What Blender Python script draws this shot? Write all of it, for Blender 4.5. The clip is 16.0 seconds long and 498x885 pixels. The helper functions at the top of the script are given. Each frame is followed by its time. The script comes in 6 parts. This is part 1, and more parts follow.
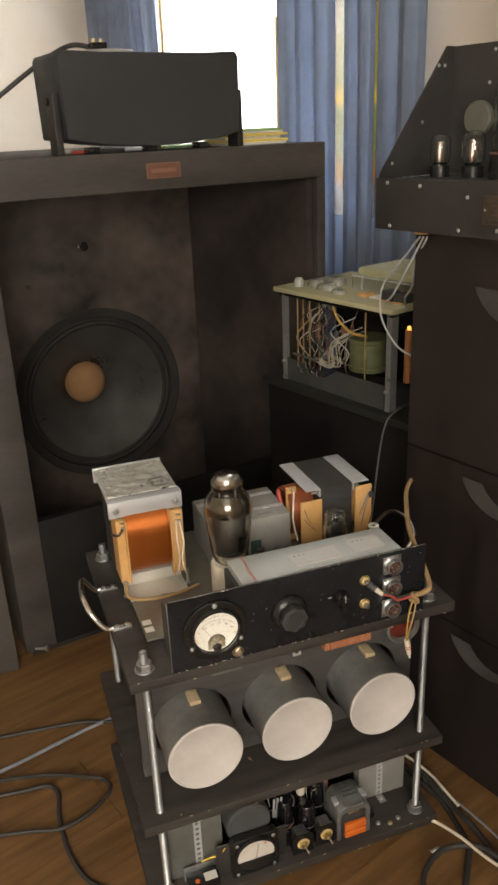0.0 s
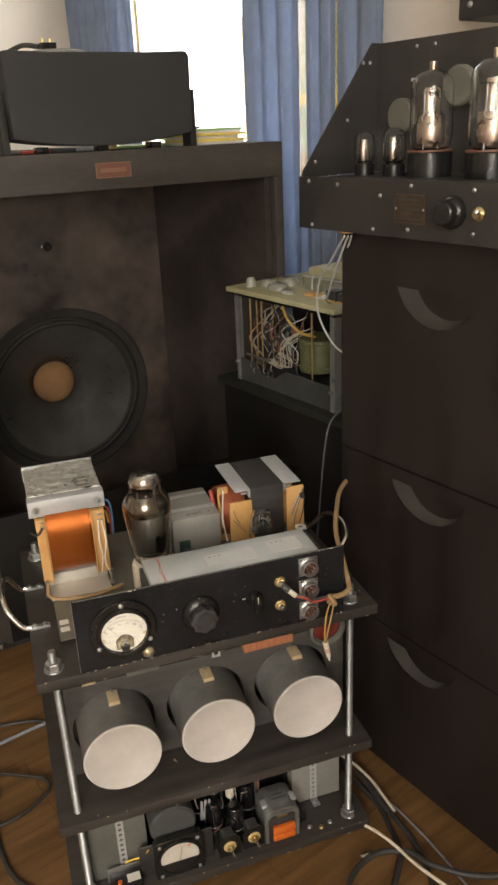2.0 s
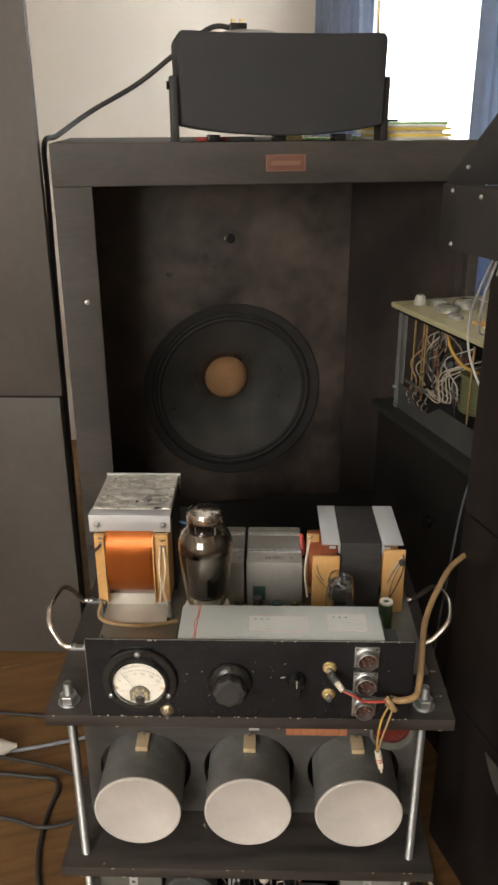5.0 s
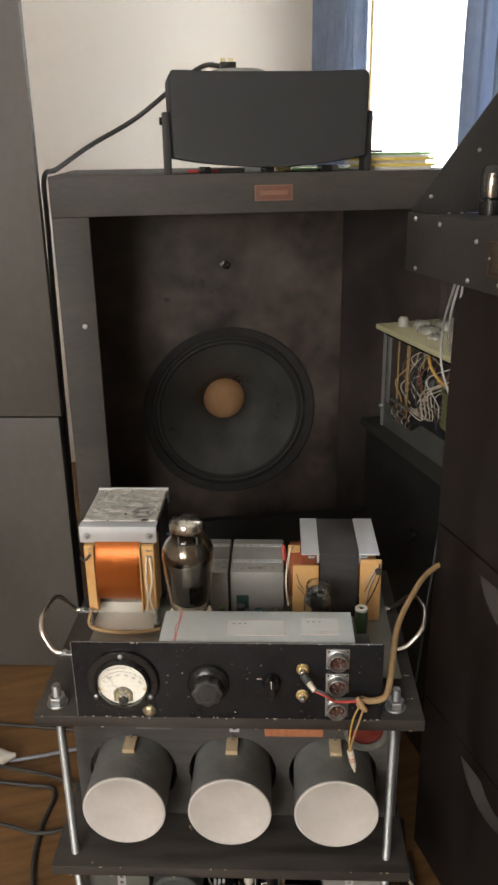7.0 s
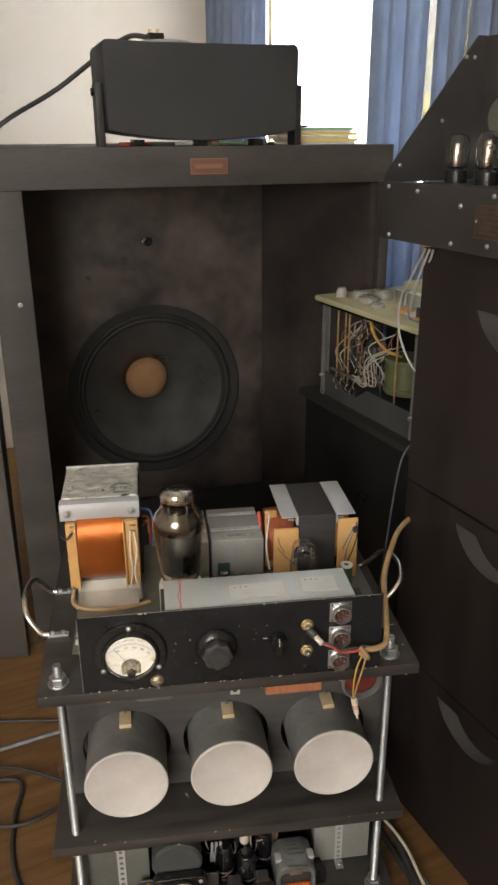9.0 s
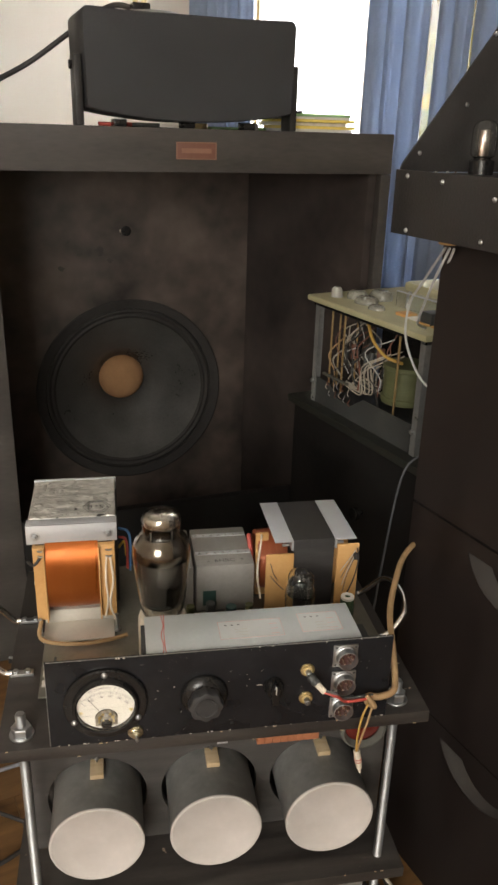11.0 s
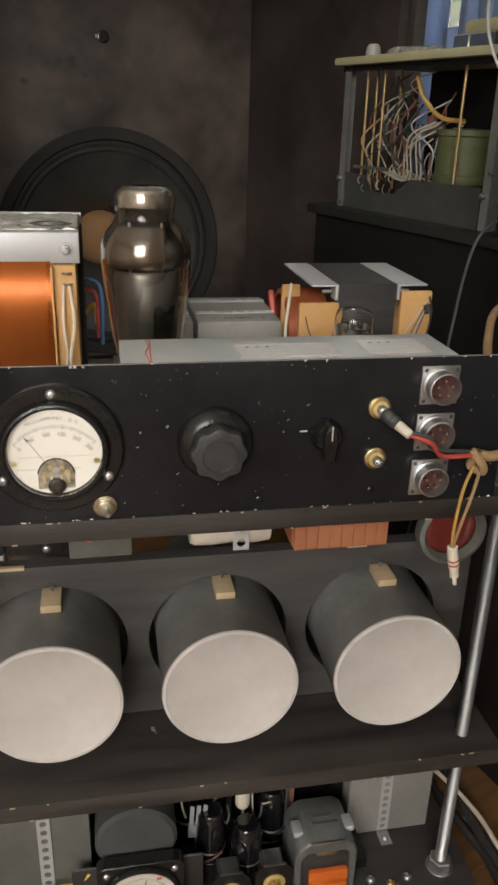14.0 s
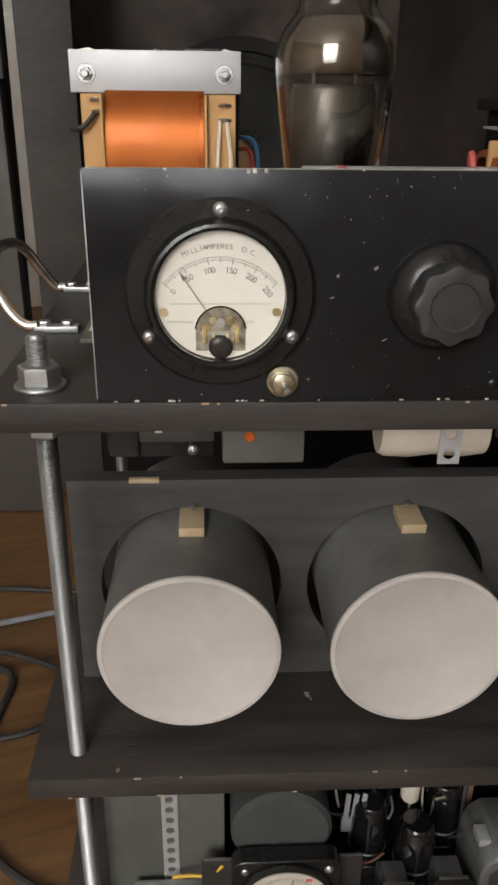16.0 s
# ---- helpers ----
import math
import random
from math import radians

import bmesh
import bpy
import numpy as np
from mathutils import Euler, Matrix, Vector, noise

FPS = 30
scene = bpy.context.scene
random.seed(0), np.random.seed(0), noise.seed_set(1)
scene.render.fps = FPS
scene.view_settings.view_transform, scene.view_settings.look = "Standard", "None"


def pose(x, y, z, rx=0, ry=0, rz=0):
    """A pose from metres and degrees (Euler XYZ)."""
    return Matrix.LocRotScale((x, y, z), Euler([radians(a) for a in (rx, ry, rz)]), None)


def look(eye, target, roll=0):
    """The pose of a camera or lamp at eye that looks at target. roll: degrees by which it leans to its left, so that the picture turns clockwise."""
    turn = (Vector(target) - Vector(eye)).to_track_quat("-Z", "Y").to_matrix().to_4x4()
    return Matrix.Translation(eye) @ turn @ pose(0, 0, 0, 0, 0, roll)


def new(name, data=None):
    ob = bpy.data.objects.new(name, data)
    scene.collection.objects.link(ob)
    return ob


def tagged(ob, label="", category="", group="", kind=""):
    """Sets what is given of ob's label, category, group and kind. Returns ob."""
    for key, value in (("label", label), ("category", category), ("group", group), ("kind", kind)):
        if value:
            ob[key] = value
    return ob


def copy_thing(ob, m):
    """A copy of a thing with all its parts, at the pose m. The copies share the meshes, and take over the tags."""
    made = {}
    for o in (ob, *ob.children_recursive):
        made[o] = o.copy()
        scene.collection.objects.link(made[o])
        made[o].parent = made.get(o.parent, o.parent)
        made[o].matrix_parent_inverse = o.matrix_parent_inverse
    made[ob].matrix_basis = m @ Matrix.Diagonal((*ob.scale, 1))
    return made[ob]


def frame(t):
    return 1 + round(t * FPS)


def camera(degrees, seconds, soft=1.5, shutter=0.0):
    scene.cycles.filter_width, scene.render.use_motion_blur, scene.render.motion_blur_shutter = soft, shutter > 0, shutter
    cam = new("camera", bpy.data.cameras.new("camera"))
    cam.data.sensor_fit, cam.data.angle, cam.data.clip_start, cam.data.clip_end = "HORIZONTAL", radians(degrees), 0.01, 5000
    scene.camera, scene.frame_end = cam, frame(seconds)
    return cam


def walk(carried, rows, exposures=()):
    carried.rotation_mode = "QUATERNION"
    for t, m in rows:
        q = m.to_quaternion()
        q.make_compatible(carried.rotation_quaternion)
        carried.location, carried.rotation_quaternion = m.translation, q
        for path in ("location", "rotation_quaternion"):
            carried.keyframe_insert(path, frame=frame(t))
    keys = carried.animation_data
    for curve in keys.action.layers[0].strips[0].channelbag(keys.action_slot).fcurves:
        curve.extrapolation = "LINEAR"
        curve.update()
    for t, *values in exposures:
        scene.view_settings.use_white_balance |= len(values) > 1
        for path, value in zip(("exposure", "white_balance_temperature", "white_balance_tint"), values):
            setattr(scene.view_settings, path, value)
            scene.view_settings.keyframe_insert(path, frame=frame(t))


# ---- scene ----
cam = camera(35.5, 16.0, soft=2.7)
PATH = [
    (0, (0.016, -0.039, 1.257), (0.617, 1.712, 0.502), -2.4),
    (0.5, (0.049, -0.077, 1.258), (0.634, 1.683, 0.508), -2.5),
    (1, (0.087, -0.113, 1.256), (0.657, 1.652, 0.507), -2.7),
    (1.5, (0.117, -0.131, 1.251), (0.679, 1.636, 0.502), -2.9),
    (2, (0.165, -0.085, 1.246), (0.725, 1.682, 0.496), -2.6),
    (2.5, (0.237, -0.001, 1.249), (0.755, 1.775, 0.488), -2.3),
    (3, (0.281, 0.081, 1.24), (0.706, 1.877, 0.471), -1.8),
    (3.5, (0.318, 0.109, 1.229), (0.602, 1.934, 0.463), -1.4),
    (4, (0.366, 0.095, 1.231), (0.495, 1.937, 0.464), -0.9),
    (4.2, (0.378, 0.088, 1.236), (0.457, 1.933, 0.467), -0.5),
    (6.5, (0.488, 0.022, 1.245), (0.37, 1.892, 0.545), -0.9),
    (7, (0.479, 0.004, 1.249), (0.399, 1.878, 0.554), -0.9),
    (7.5, (0.448, -0.01, 1.238), (0.434, 1.864, 0.538), -0.8),
    (8, (0.397, -0.019, 1.229), (0.484, 1.847, 0.516), -0.8),
    (8.5, (0.348, -0.018, 1.232), (0.527, 1.838, 0.508), -0.9),
    (10.8, (0.265, 0.096, 1.224), (0.619, 1.912, 0.463), 1.8),
    (11, (0.294, 0.123, 1.212), (0.619, 1.95, 0.466), 1.7),
    (11.5, (0.339, 0.199, 1.196), (0.644, 2.025, 0.439), 1.6),
    (12, (0.338, 0.248, 1.132), (0.657, 2.068, 0.367), 1.7),
    (12.5, (0.326, 0.287, 1.011), (0.683, 2.099, 0.242), 1.9),
    (13, (0.317, 0.303, 0.907), (0.705, 2.109, 0.14), 2.0),
    (13.5, (0.313, 0.328, 0.831), (0.706, 2.134, 0.066), 1.9),
    (14, (0.305, 0.343, 0.803), (0.655, 2.157, 0.037), 1.7),
    (14.5, (0.273, 0.381, 0.76), (0.556, 2.201, -0.02), 1.6),
    (15, (0.257, 0.429, 0.718), (0.469, 2.252, -0.079), 1.4),
    (15.5, (0.26, 0.457, 0.683), (0.417, 2.277, -0.132), 0.9),
    (16, (0.26, 0.475, 0.675), (0.357, 2.297, -0.143), 0.7),
]
walk(cam, [(t, look(eye, target, roll)) for t, eye, target, roll in PATH], exposures=[(0.0, 0.56, 6900, 10), (4.0, 0.58, 6800, 10), (6.5, 0.58, 6350, 10), (8.5, 0.60, 6400, 10), (11.0, 0.60, 6600, 10), (13.0, 0.58, 6500, 10), (15.0, 0.30, 6200, 10), (16.0, 0.26, 6100, 10)])

# ---------- light ----------
RZ = 18.0                                    # the room is turned against the rack
RM = pose(0, 0, 0, 0, 0, RZ)
ROOM = RM @ Matrix.Translation((-0.02, 0.015, 0))
world = bpy.data.worlds.new("sky")
scene.world = world
world.use_nodes = True
wn = world.node_tree
sky = wn.nodes.new("ShaderNodeTexSky")
sky.sky_type, sky.sun_disc = "NISHITA", False
sky.sun_elevation, sky.sun_rotation = radians(42), radians(75)
wn.nodes["Background"].inputs[1].default_value = 0.12
wn.links.new(sky.outputs[0], wn.nodes["Background"].inputs[0])


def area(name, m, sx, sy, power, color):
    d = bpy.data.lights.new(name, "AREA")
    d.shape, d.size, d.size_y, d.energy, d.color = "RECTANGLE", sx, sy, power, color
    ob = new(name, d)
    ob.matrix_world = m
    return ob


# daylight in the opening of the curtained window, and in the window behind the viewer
area("window_daylight", ROOM @ look((1.84, 2.29, 1.60), (0.0, 2.2, 1.35)), 0.66, 1.35, 40, (0.95, 0.97, 1.0))
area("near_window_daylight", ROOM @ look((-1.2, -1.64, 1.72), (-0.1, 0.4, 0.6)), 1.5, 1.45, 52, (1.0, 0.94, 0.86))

# ---------- materials ----------


def mat(name, base, rough=0.5, metal=0.0, second=None, scale=8.0, mix=0.5, fine=120.0, bump=0.0, rough_var=0.12,
        stretch=(1, 1, 1), coat=0.0, specks=None, speck_amount=0.0, speck_scale=60.0, spec=0.5):
    """Principled surface with colour and gloss varied at two scales, fine relief and optional chips of another colour."""
    m = bpy.data.materials.new(name)
    m.use_nodes = True
    nt = m.node_tree
    p = nt.nodes["Principled BSDF"]
    tc = nt.nodes.new("ShaderNodeTexCoord")
    mp = nt.nodes.new("ShaderNodeMapping")
    mp.inputs["Scale"].default_value = stretch
    nt.links.new(tc.outputs["Object"], mp.inputs[0])

    def nz(sc, detail):
        n = nt.nodes.new("ShaderNodeTexNoise")
        n.inputs["Scale"].default_value, n.inputs["Detail"].default_value = sc, detail
        nt.links.new(mp.outputs[0], n.inputs["Vector"])
        return n
    big, small = nz(scale, 4.0), nz(fine, 2.0)
    add = nt.nodes.new("ShaderNodeMath")
    add.operation = "MULTIPLY_ADD"
    add.inputs[1].default_value = 0.35
    nt.links.new(small.outputs[0], add.inputs[0])
    nt.links.new(big.outputs[0], add.inputs[2])
    ramp = nt.nodes.new("ShaderNodeMapRange")
    ramp.inputs[1].default_value, ramp.inputs[2].default_value = 0.45, 0.9
    nt.links.new(add.outputs[0], ramp.inputs[0])
    mixer = nt.nodes.new("ShaderNodeMix")
    mixer.data_type = "RGBA"
    second = second or tuple(min(1, c * 1.35 + 0.01) for c in base)
    mixer.inputs[6].default_value, mixer.inputs[7].default_value = (*base, 1), (*[b + (s - b) * mix * 2 if mix < 0.5 else s for b, s in zip(base, second)], 1)
    nt.links.new(ramp.outputs[0], mixer.inputs[0])
    out = mixer.outputs[2]
    if specks:
        v = nt.nodes.new("ShaderNodeTexNoise")
        v.inputs["Scale"].default_value, v.inputs["Detail"].default_value = speck_scale, 6.0
        nt.links.new(tc.outputs["Object"], v.inputs["Vector"])
        cut = nt.nodes.new("ShaderNodeMapRange")
        cut.inputs[1].default_value, cut.inputs[2].default_value = 0.74 - speck_amount, 0.76 - speck_amount
        nt.links.new(v.outputs[0], cut.inputs[0])
        m2 = nt.nodes.new("ShaderNodeMix")
        m2.data_type = "RGBA"
        m2.inputs[7].default_value = (*specks, 1)
        nt.links.new(out, m2.inputs[6])
        nt.links.new(cut.outputs[0], m2.inputs[0])
        out = m2.outputs[2]
    nt.links.new(out, p.inputs["Base Color"])
    rr = nt.nodes.new("ShaderNodeMapRange")
    rr.inputs[1].default_value, rr.inputs[2].default_value = 0.3, 0.75
    rr.inputs[3].default_value, rr.inputs[4].default_value = max(0.02, rough - rough_var), min(1, rough + rough_var)
    nt.links.new(add.outputs[0], rr.inputs[0])
    nt.links.new(rr.outputs[0], p.inputs["Roughness"])
    p.inputs["Metallic"].default_value = metal
    p.inputs["Specular IOR Level"].default_value = spec
    p.inputs["Coat Weight"].default_value = coat
    if bump:
        b = nt.nodes.new("ShaderNodeBump")
        b.inputs["Strength"].default_value, b.inputs["Distance"].default_value = bump, 0.002
        nt.links.new(small.outputs[0], b.inputs["Height"])
        nt.links.new(b.outputs[0], p.inputs["Normal"])
    return m


def glass(name, color=(1, 1, 1), rough=0.0):
    m = bpy.data.materials.new(name)
    m.use_nodes = True
    p = m.node_tree.nodes["Principled BSDF"]
    p.inputs["Base Color"].default_value = (*color, 1)
    p.inputs["Transmission Weight"].default_value = 1.0
    p.inputs["Roughness"].default_value, p.inputs["IOR"].default_value = rough, 1.46
    return m


def cloth(name, color, second, through_part, clear=0.0):
    """Woven fabric that lets part of the light through."""
    m = mat(name, color, 0.9, second=second, scale=14, fine=260, bump=0.15)
    nt = m.node_tree
    p, o = nt.nodes["Principled BSDF"], nt.nodes["Material Output"]
    tr = nt.nodes.new("ShaderNodeBsdfTranslucent")
    tr.inputs[0].default_value = (*second, 1)
    mx = nt.nodes.new("ShaderNodeMixShader")
    mx.inputs[0].default_value = through_part
    nt.links.new(p.outputs[0], mx.inputs[1])
    nt.links.new(tr.outputs[0], mx.inputs[2])
    last = mx
    if clear:
        tp = nt.nodes.new("ShaderNodeBsdfTransparent")
        last = nt.nodes.new("ShaderNodeMixShader")
        last.inputs[0].default_value = clear
        nt.links.new(mx.outputs[0], last.inputs[1])
        nt.links.new(tp.outputs[0], last.inputs[2])
    nt.links.new(last.outputs[0], o.inputs[0])
    return m


def glow(name, color, strength):
    m = bpy.data.materials.new(name)
    m.use_nodes = True
    nt = m.node_tree
    e = nt.nodes.new("ShaderNodeEmission")
    e.inputs[0].default_value, e.inputs[1].default_value = (*color, 1), strength
    nt.links.new(e.outputs[0], nt.nodes["Material Output"].inputs[0])
    return m


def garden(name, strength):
    """Garden backdrop far outside, daylight and haze painted as glowing bands: ground, foliage, a sunlit strip and pale
    distance, with uneven borders.
    """
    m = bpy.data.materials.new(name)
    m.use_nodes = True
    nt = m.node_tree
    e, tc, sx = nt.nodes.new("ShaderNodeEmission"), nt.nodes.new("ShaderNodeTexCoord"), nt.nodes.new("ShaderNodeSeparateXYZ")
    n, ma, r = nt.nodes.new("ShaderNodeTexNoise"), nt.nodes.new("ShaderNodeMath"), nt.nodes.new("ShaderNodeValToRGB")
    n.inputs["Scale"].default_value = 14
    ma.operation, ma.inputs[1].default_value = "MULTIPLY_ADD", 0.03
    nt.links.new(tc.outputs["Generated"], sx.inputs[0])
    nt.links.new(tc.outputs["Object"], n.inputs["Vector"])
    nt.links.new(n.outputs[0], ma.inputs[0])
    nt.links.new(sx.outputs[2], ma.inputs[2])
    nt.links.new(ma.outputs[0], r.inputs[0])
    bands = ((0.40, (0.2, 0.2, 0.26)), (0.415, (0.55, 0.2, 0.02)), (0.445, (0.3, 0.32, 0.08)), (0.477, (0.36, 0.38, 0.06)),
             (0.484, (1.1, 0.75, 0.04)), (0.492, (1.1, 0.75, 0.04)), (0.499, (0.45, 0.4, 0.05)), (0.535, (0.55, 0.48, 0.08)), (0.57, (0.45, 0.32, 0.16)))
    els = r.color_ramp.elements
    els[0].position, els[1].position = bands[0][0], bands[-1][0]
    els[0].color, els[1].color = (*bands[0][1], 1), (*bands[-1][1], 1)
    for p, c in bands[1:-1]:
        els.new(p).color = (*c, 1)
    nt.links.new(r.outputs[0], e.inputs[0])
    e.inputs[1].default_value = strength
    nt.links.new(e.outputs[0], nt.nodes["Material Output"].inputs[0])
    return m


WALL = mat("cream_wall_paint", (0.74, 0.66, 0.57), 0.85, second=(0.78, 0.72, 0.64), scale=2, fine=180, bump=0.08)
CEIL = mat("ceiling_paint", (0.8, 0.78, 0.74), 0.9, scale=2)
OAK = mat("laminate_brown_wood", (0.108, 0.055, 0.021), 0.38, second=(0.232, 0.124, 0.048), scale=6, fine=90, stretch=(0.6, 8, 8), bump=0.1)
BLACKWOOD = mat("black_painted_board", (0.013, 0.0125, 0.012), 0.5, second=(0.03, 0.028, 0.026), scale=9, fine=160, bump=0.12,
                specks=(0.3, 0.26, 0.2), speck_amount=0.0, speck_scale=40)
STAINED = mat("dark_stained_shelf_board", (0.026, 0.023, 0.021), 0.48, second=(0.058, 0.051, 0.045), scale=6, fine=90, stretch=(1, 9, 9), bump=0.14,
              specks=(0.42, 0.33, 0.24), speck_amount=0.0, speck_scale=55)
CABINET = mat("worn_black_cabinet_paint", (0.034, 0.031, 0.028), 0.58, second=(0.08, 0.072, 0.064), scale=5, fine=70, bump=0.12, stretch=(0.6, 1, 2.5))
BAFFLE = mat("smudged_dark_brown_baffle", (0.019, 0.0165, 0.0155), 0.40, second=(0.125, 0.096, 0.08), scale=5.0, fine=22, bump=0.1, rough_var=0.1)
FLARE = mat("dark_brown_inner_board", (0.017, 0.015, 0.0145), 0.42, second=(0.07, 0.056, 0.05), scale=3.5, fine=30, bump=0.1)
CHEST = mat("black_brown_veneer", (0.013, 0.0098, 0.0088), 0.35, second=(0.021, 0.016, 0.0145), scale=3, fine=140, stretch=(6, 6, 1), bump=0.04)
# paler than the veneer: light caught by the grip rim is put into its colour
RECESS = mat("lit_recess_rim", (0.026, 0.023, 0.021), 0.6, second=(0.042, 0.038, 0.034), scale=12)
PANEL = mat("black_lacquered_panel", (0.009, 0.010, 0.012), 0.15, second=(0.019, 0.02, 0.023), scale=9, fine=40, bump=0.0, rough_var=0.09, spec=0.36,
            specks=(0.3, 0.295, 0.28), speck_amount=0.028, speck_scale=230)
CRACKLE = mat("black_crackle_steel", (0.02, 0.019, 0.018), 0.5, second=(0.045, 0.042, 0.04), scale=10, fine=300, bump=0.25)
BAKELITE = mat("black_bakelite", (0.012, 0.012, 0.012), 0.22, second=(0.018, 0.0175, 0.017), scale=20, fine=200, rough_var=0.04)
STEEL = mat("zinc_plated_steel", (0.46, 0.475, 0.485), 0.36, 1.0, second=(0.58, 0.59, 0.59), scale=40, fine=400, bump=0.05)
RODSTEEL = mat("dull_zinc_rod", (0.40, 0.42, 0.43), 0.36, 1.0, second=(0.43, 0.44, 0.445), scale=40, fine=400, bump=0.05)
PALEFOOT = mat("pale_matt_aluminium", (0.55, 0.53, 0.47), 0.4, 0.25, second=(0.66, 0.64, 0.57), scale=20, fine=200)
TRACING = mat("thin_translucent_label", (0.56, 0.585, 0.57), 0.4, 0.1, second=(0.6, 0.62, 0.6), scale=20)
DULLWIRE = mat("dull_beige_wire", (0.36, 0.33, 0.27), 0.5, scale=30)
TEAL = mat("dark_teal_sleeve", (0.02, 0.06, 0.055), 0.4)
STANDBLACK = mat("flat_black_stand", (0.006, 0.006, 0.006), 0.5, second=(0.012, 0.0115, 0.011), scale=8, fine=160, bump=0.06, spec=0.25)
POST = mat("grey_satin_post", (0.24, 0.25, 0.245), 0.32, 0.5, second=(0.33, 0.34, 0.335), scale=30)
DISC = mat("olive_grey_disc", (0.085, 0.085, 0.068), 0.5, second=(0.13, 0.13, 0.105), scale=25)
BOXGREY = mat("dull_green_grey_box", (0.12, 0.125, 0.11), 0.5, 0.2, second=(0.17, 0.175, 0.155), scale=20, fine=150, bump=0.1)
GRIP = mat("dusty_bakelite_grip", (0.026, 0.026, 0.027), 0.42, second=(0.05, 0.05, 0.05), scale=60, fine=250)
TANRING = mat("tan_insulator", (0.5, 0.36, 0.14), 0.45, second=(0.6, 0.46, 0.22), scale=60)
RODBRASS = mat("tarnished_brass_rod", (0.42, 0.29, 0.13), 0.35, 0.9, second=(0.5, 0.37, 0.19), scale=60)
PALEBRASS = mat("nickelled_brass", (0.50, 0.46, 0.34), 0.3, 1.0, second=(0.62, 0.57, 0.43), scale=60)
DULLYELLOW = mat("dull_yellow_sleeve", (0.36, 0.22, 0.045), 0.5, scale=60)
DARKCORD = mat("dark_grey_cord", (0.085, 0.092, 0.1), 0.4, scale=30)
CHROME = mat("chromed_steel", (0.66, 0.65, 0.63), 0.13, 1.0, scale=30)
ALU = mat("brushed_aluminium", (0.62, 0.63, 0.63), 0.38, 1.0, second=(0.75, 0.75, 0.75), scale=25, fine=300, stretch=(1, 12, 12), bump=0.06)
ALUPAINT = mat("pale_grey_metal_cover", (0.50, 0.54, 0.53), 0.45, 0.35, second=(0.6, 0.63, 0.62), scale=8, fine=200)
FOIL = mat("crumpled_dull_foil", (0.52, 0.51, 0.46), 0.34, 0.55, second=(0.82, 0.80, 0.74), scale=40, fine=120, bump=1.0, stretch=(1, 2.2, 1),
           specks=(0.04, 0.04, 0.038), speck_amount=0.088, speck_scale=30)
COPPER = mat("enamelled_copper_wire", (0.35, 0.088, 0.013), 0.27, 0.7, second=(0.42, 0.118, 0.02), scale=8, fine=900, stretch=(6, 0.4, 0.4), bump=0.12, coat=0.1)
PAXOLIN = mat("tan_pressboard", (0.55, 0.30, 0.10), 0.55, second=(0.66, 0.40, 0.16), scale=12, fine=150, bump=0.08)
CORE = mat("black_laminated_core", (0.022, 0.021, 0.021), 0.55, second=(0.045, 0.043, 0.042), scale=20, fine=600, stretch=(1, 8, 8), bump=0.3)
STRIPALU = mat("satin_alu_strip", (0.53, 0.545, 0.56), 0.45, 0.5, second=(0.6, 0.61, 0.62), scale=15)
GREYCAN = mat("grey_painted_can", (0.25, 0.245, 0.225), 0.5, 0.2, second=(0.34, 0.33, 0.31), scale=14, fine=150, bump=0.1)
CANSIDE = mat("dull_dark_grey_can_side", (0.17, 0.173, 0.168), 0.42, 0.0, second=(0.3, 0.3, 0.29), scale=22, fine=120, bump=0.1)
CANFACE = mat("matt_white_can_end", (0.515, 0.493, 0.462), 0.6, second=(0.615, 0.587, 0.552), scale=18, fine=90, bump=0.06)
BRASS = mat("dull_brass", (0.62, 0.48, 0.22), 0.3, 1.0, second=(0.72, 0.6, 0.34), scale=60)
PLATEEDGE = mat("worn_copper_edge", (0.075, 0.045, 0.03), 0.45, 0.3, scale=60)
YELLOW = mat("yellow_insulator", (0.72, 0.46, 0.05), 0.4, scale=60)
DIAL = mat("off_white_dial", (0.62, 0.58, 0.51), 0.5, second=(0.67, 0.63, 0.56), scale=20)
INK = mat("black_ink", (0.085, 0.083, 0.08), 0.6)
PALEINK = mat("faded_ink", (0.42, 0.4, 0.35), 0.6)
REDINK = mat("red_pencil", (0.55, 0.1, 0.08), 0.7)
PAPER = mat("yellowed_paper", (0.62, 0.6, 0.53), 0.8, second=(0.7, 0.68, 0.62), scale=15)
WOODTAB = mat("pale_wood_block", (0.5, 0.38, 0.22), 0.6, second=(0.58, 0.46, 0.3), scale=40, fine=120, stretch=(1, 6, 1))
BLUEGLASS = glass("clear_tube_glass", (0.97, 0.98, 0.97))
SMOKE = glass("smoked_tube_glass", (0.80, 0.77, 0.72))
SILVER = mat("getter_silver", (0.82, 0.81, 0.78), 0.16, 1.0, second=(0.6, 0.57, 0.53), scale=30)
FLASH = mat("dark_getter_film", (0.22, 0.205, 0.18), 0.1, 1.0, second=(0.3, 0.28, 0.25), scale=25, rough_var=0.05)
ANODE = mat("grey_anode_metal", (0.09, 0.085, 0.08), 0.3, 0.8, second=(0.12, 0.115, 0.105), scale=8, rough_var=0.03)
GOLDPLATE = mat("warm_bright_anode", (0.5, 0.38, 0.3), 0.25, 1.0, second=(0.6, 0.48, 0.4), scale=30)
CERAMIC = mat("beige_ceramic", (0.6, 0.55, 0.45), 0.5, scale=30)
PINKINK = mat("faded_red_ink", (0.55, 0.36, 0.32), 0.7)
BLUECLOTH = cloth("blue_curtain_cloth", (0.25, 0.30, 0.385), (0.35, 0.42, 0.55), 0.38)
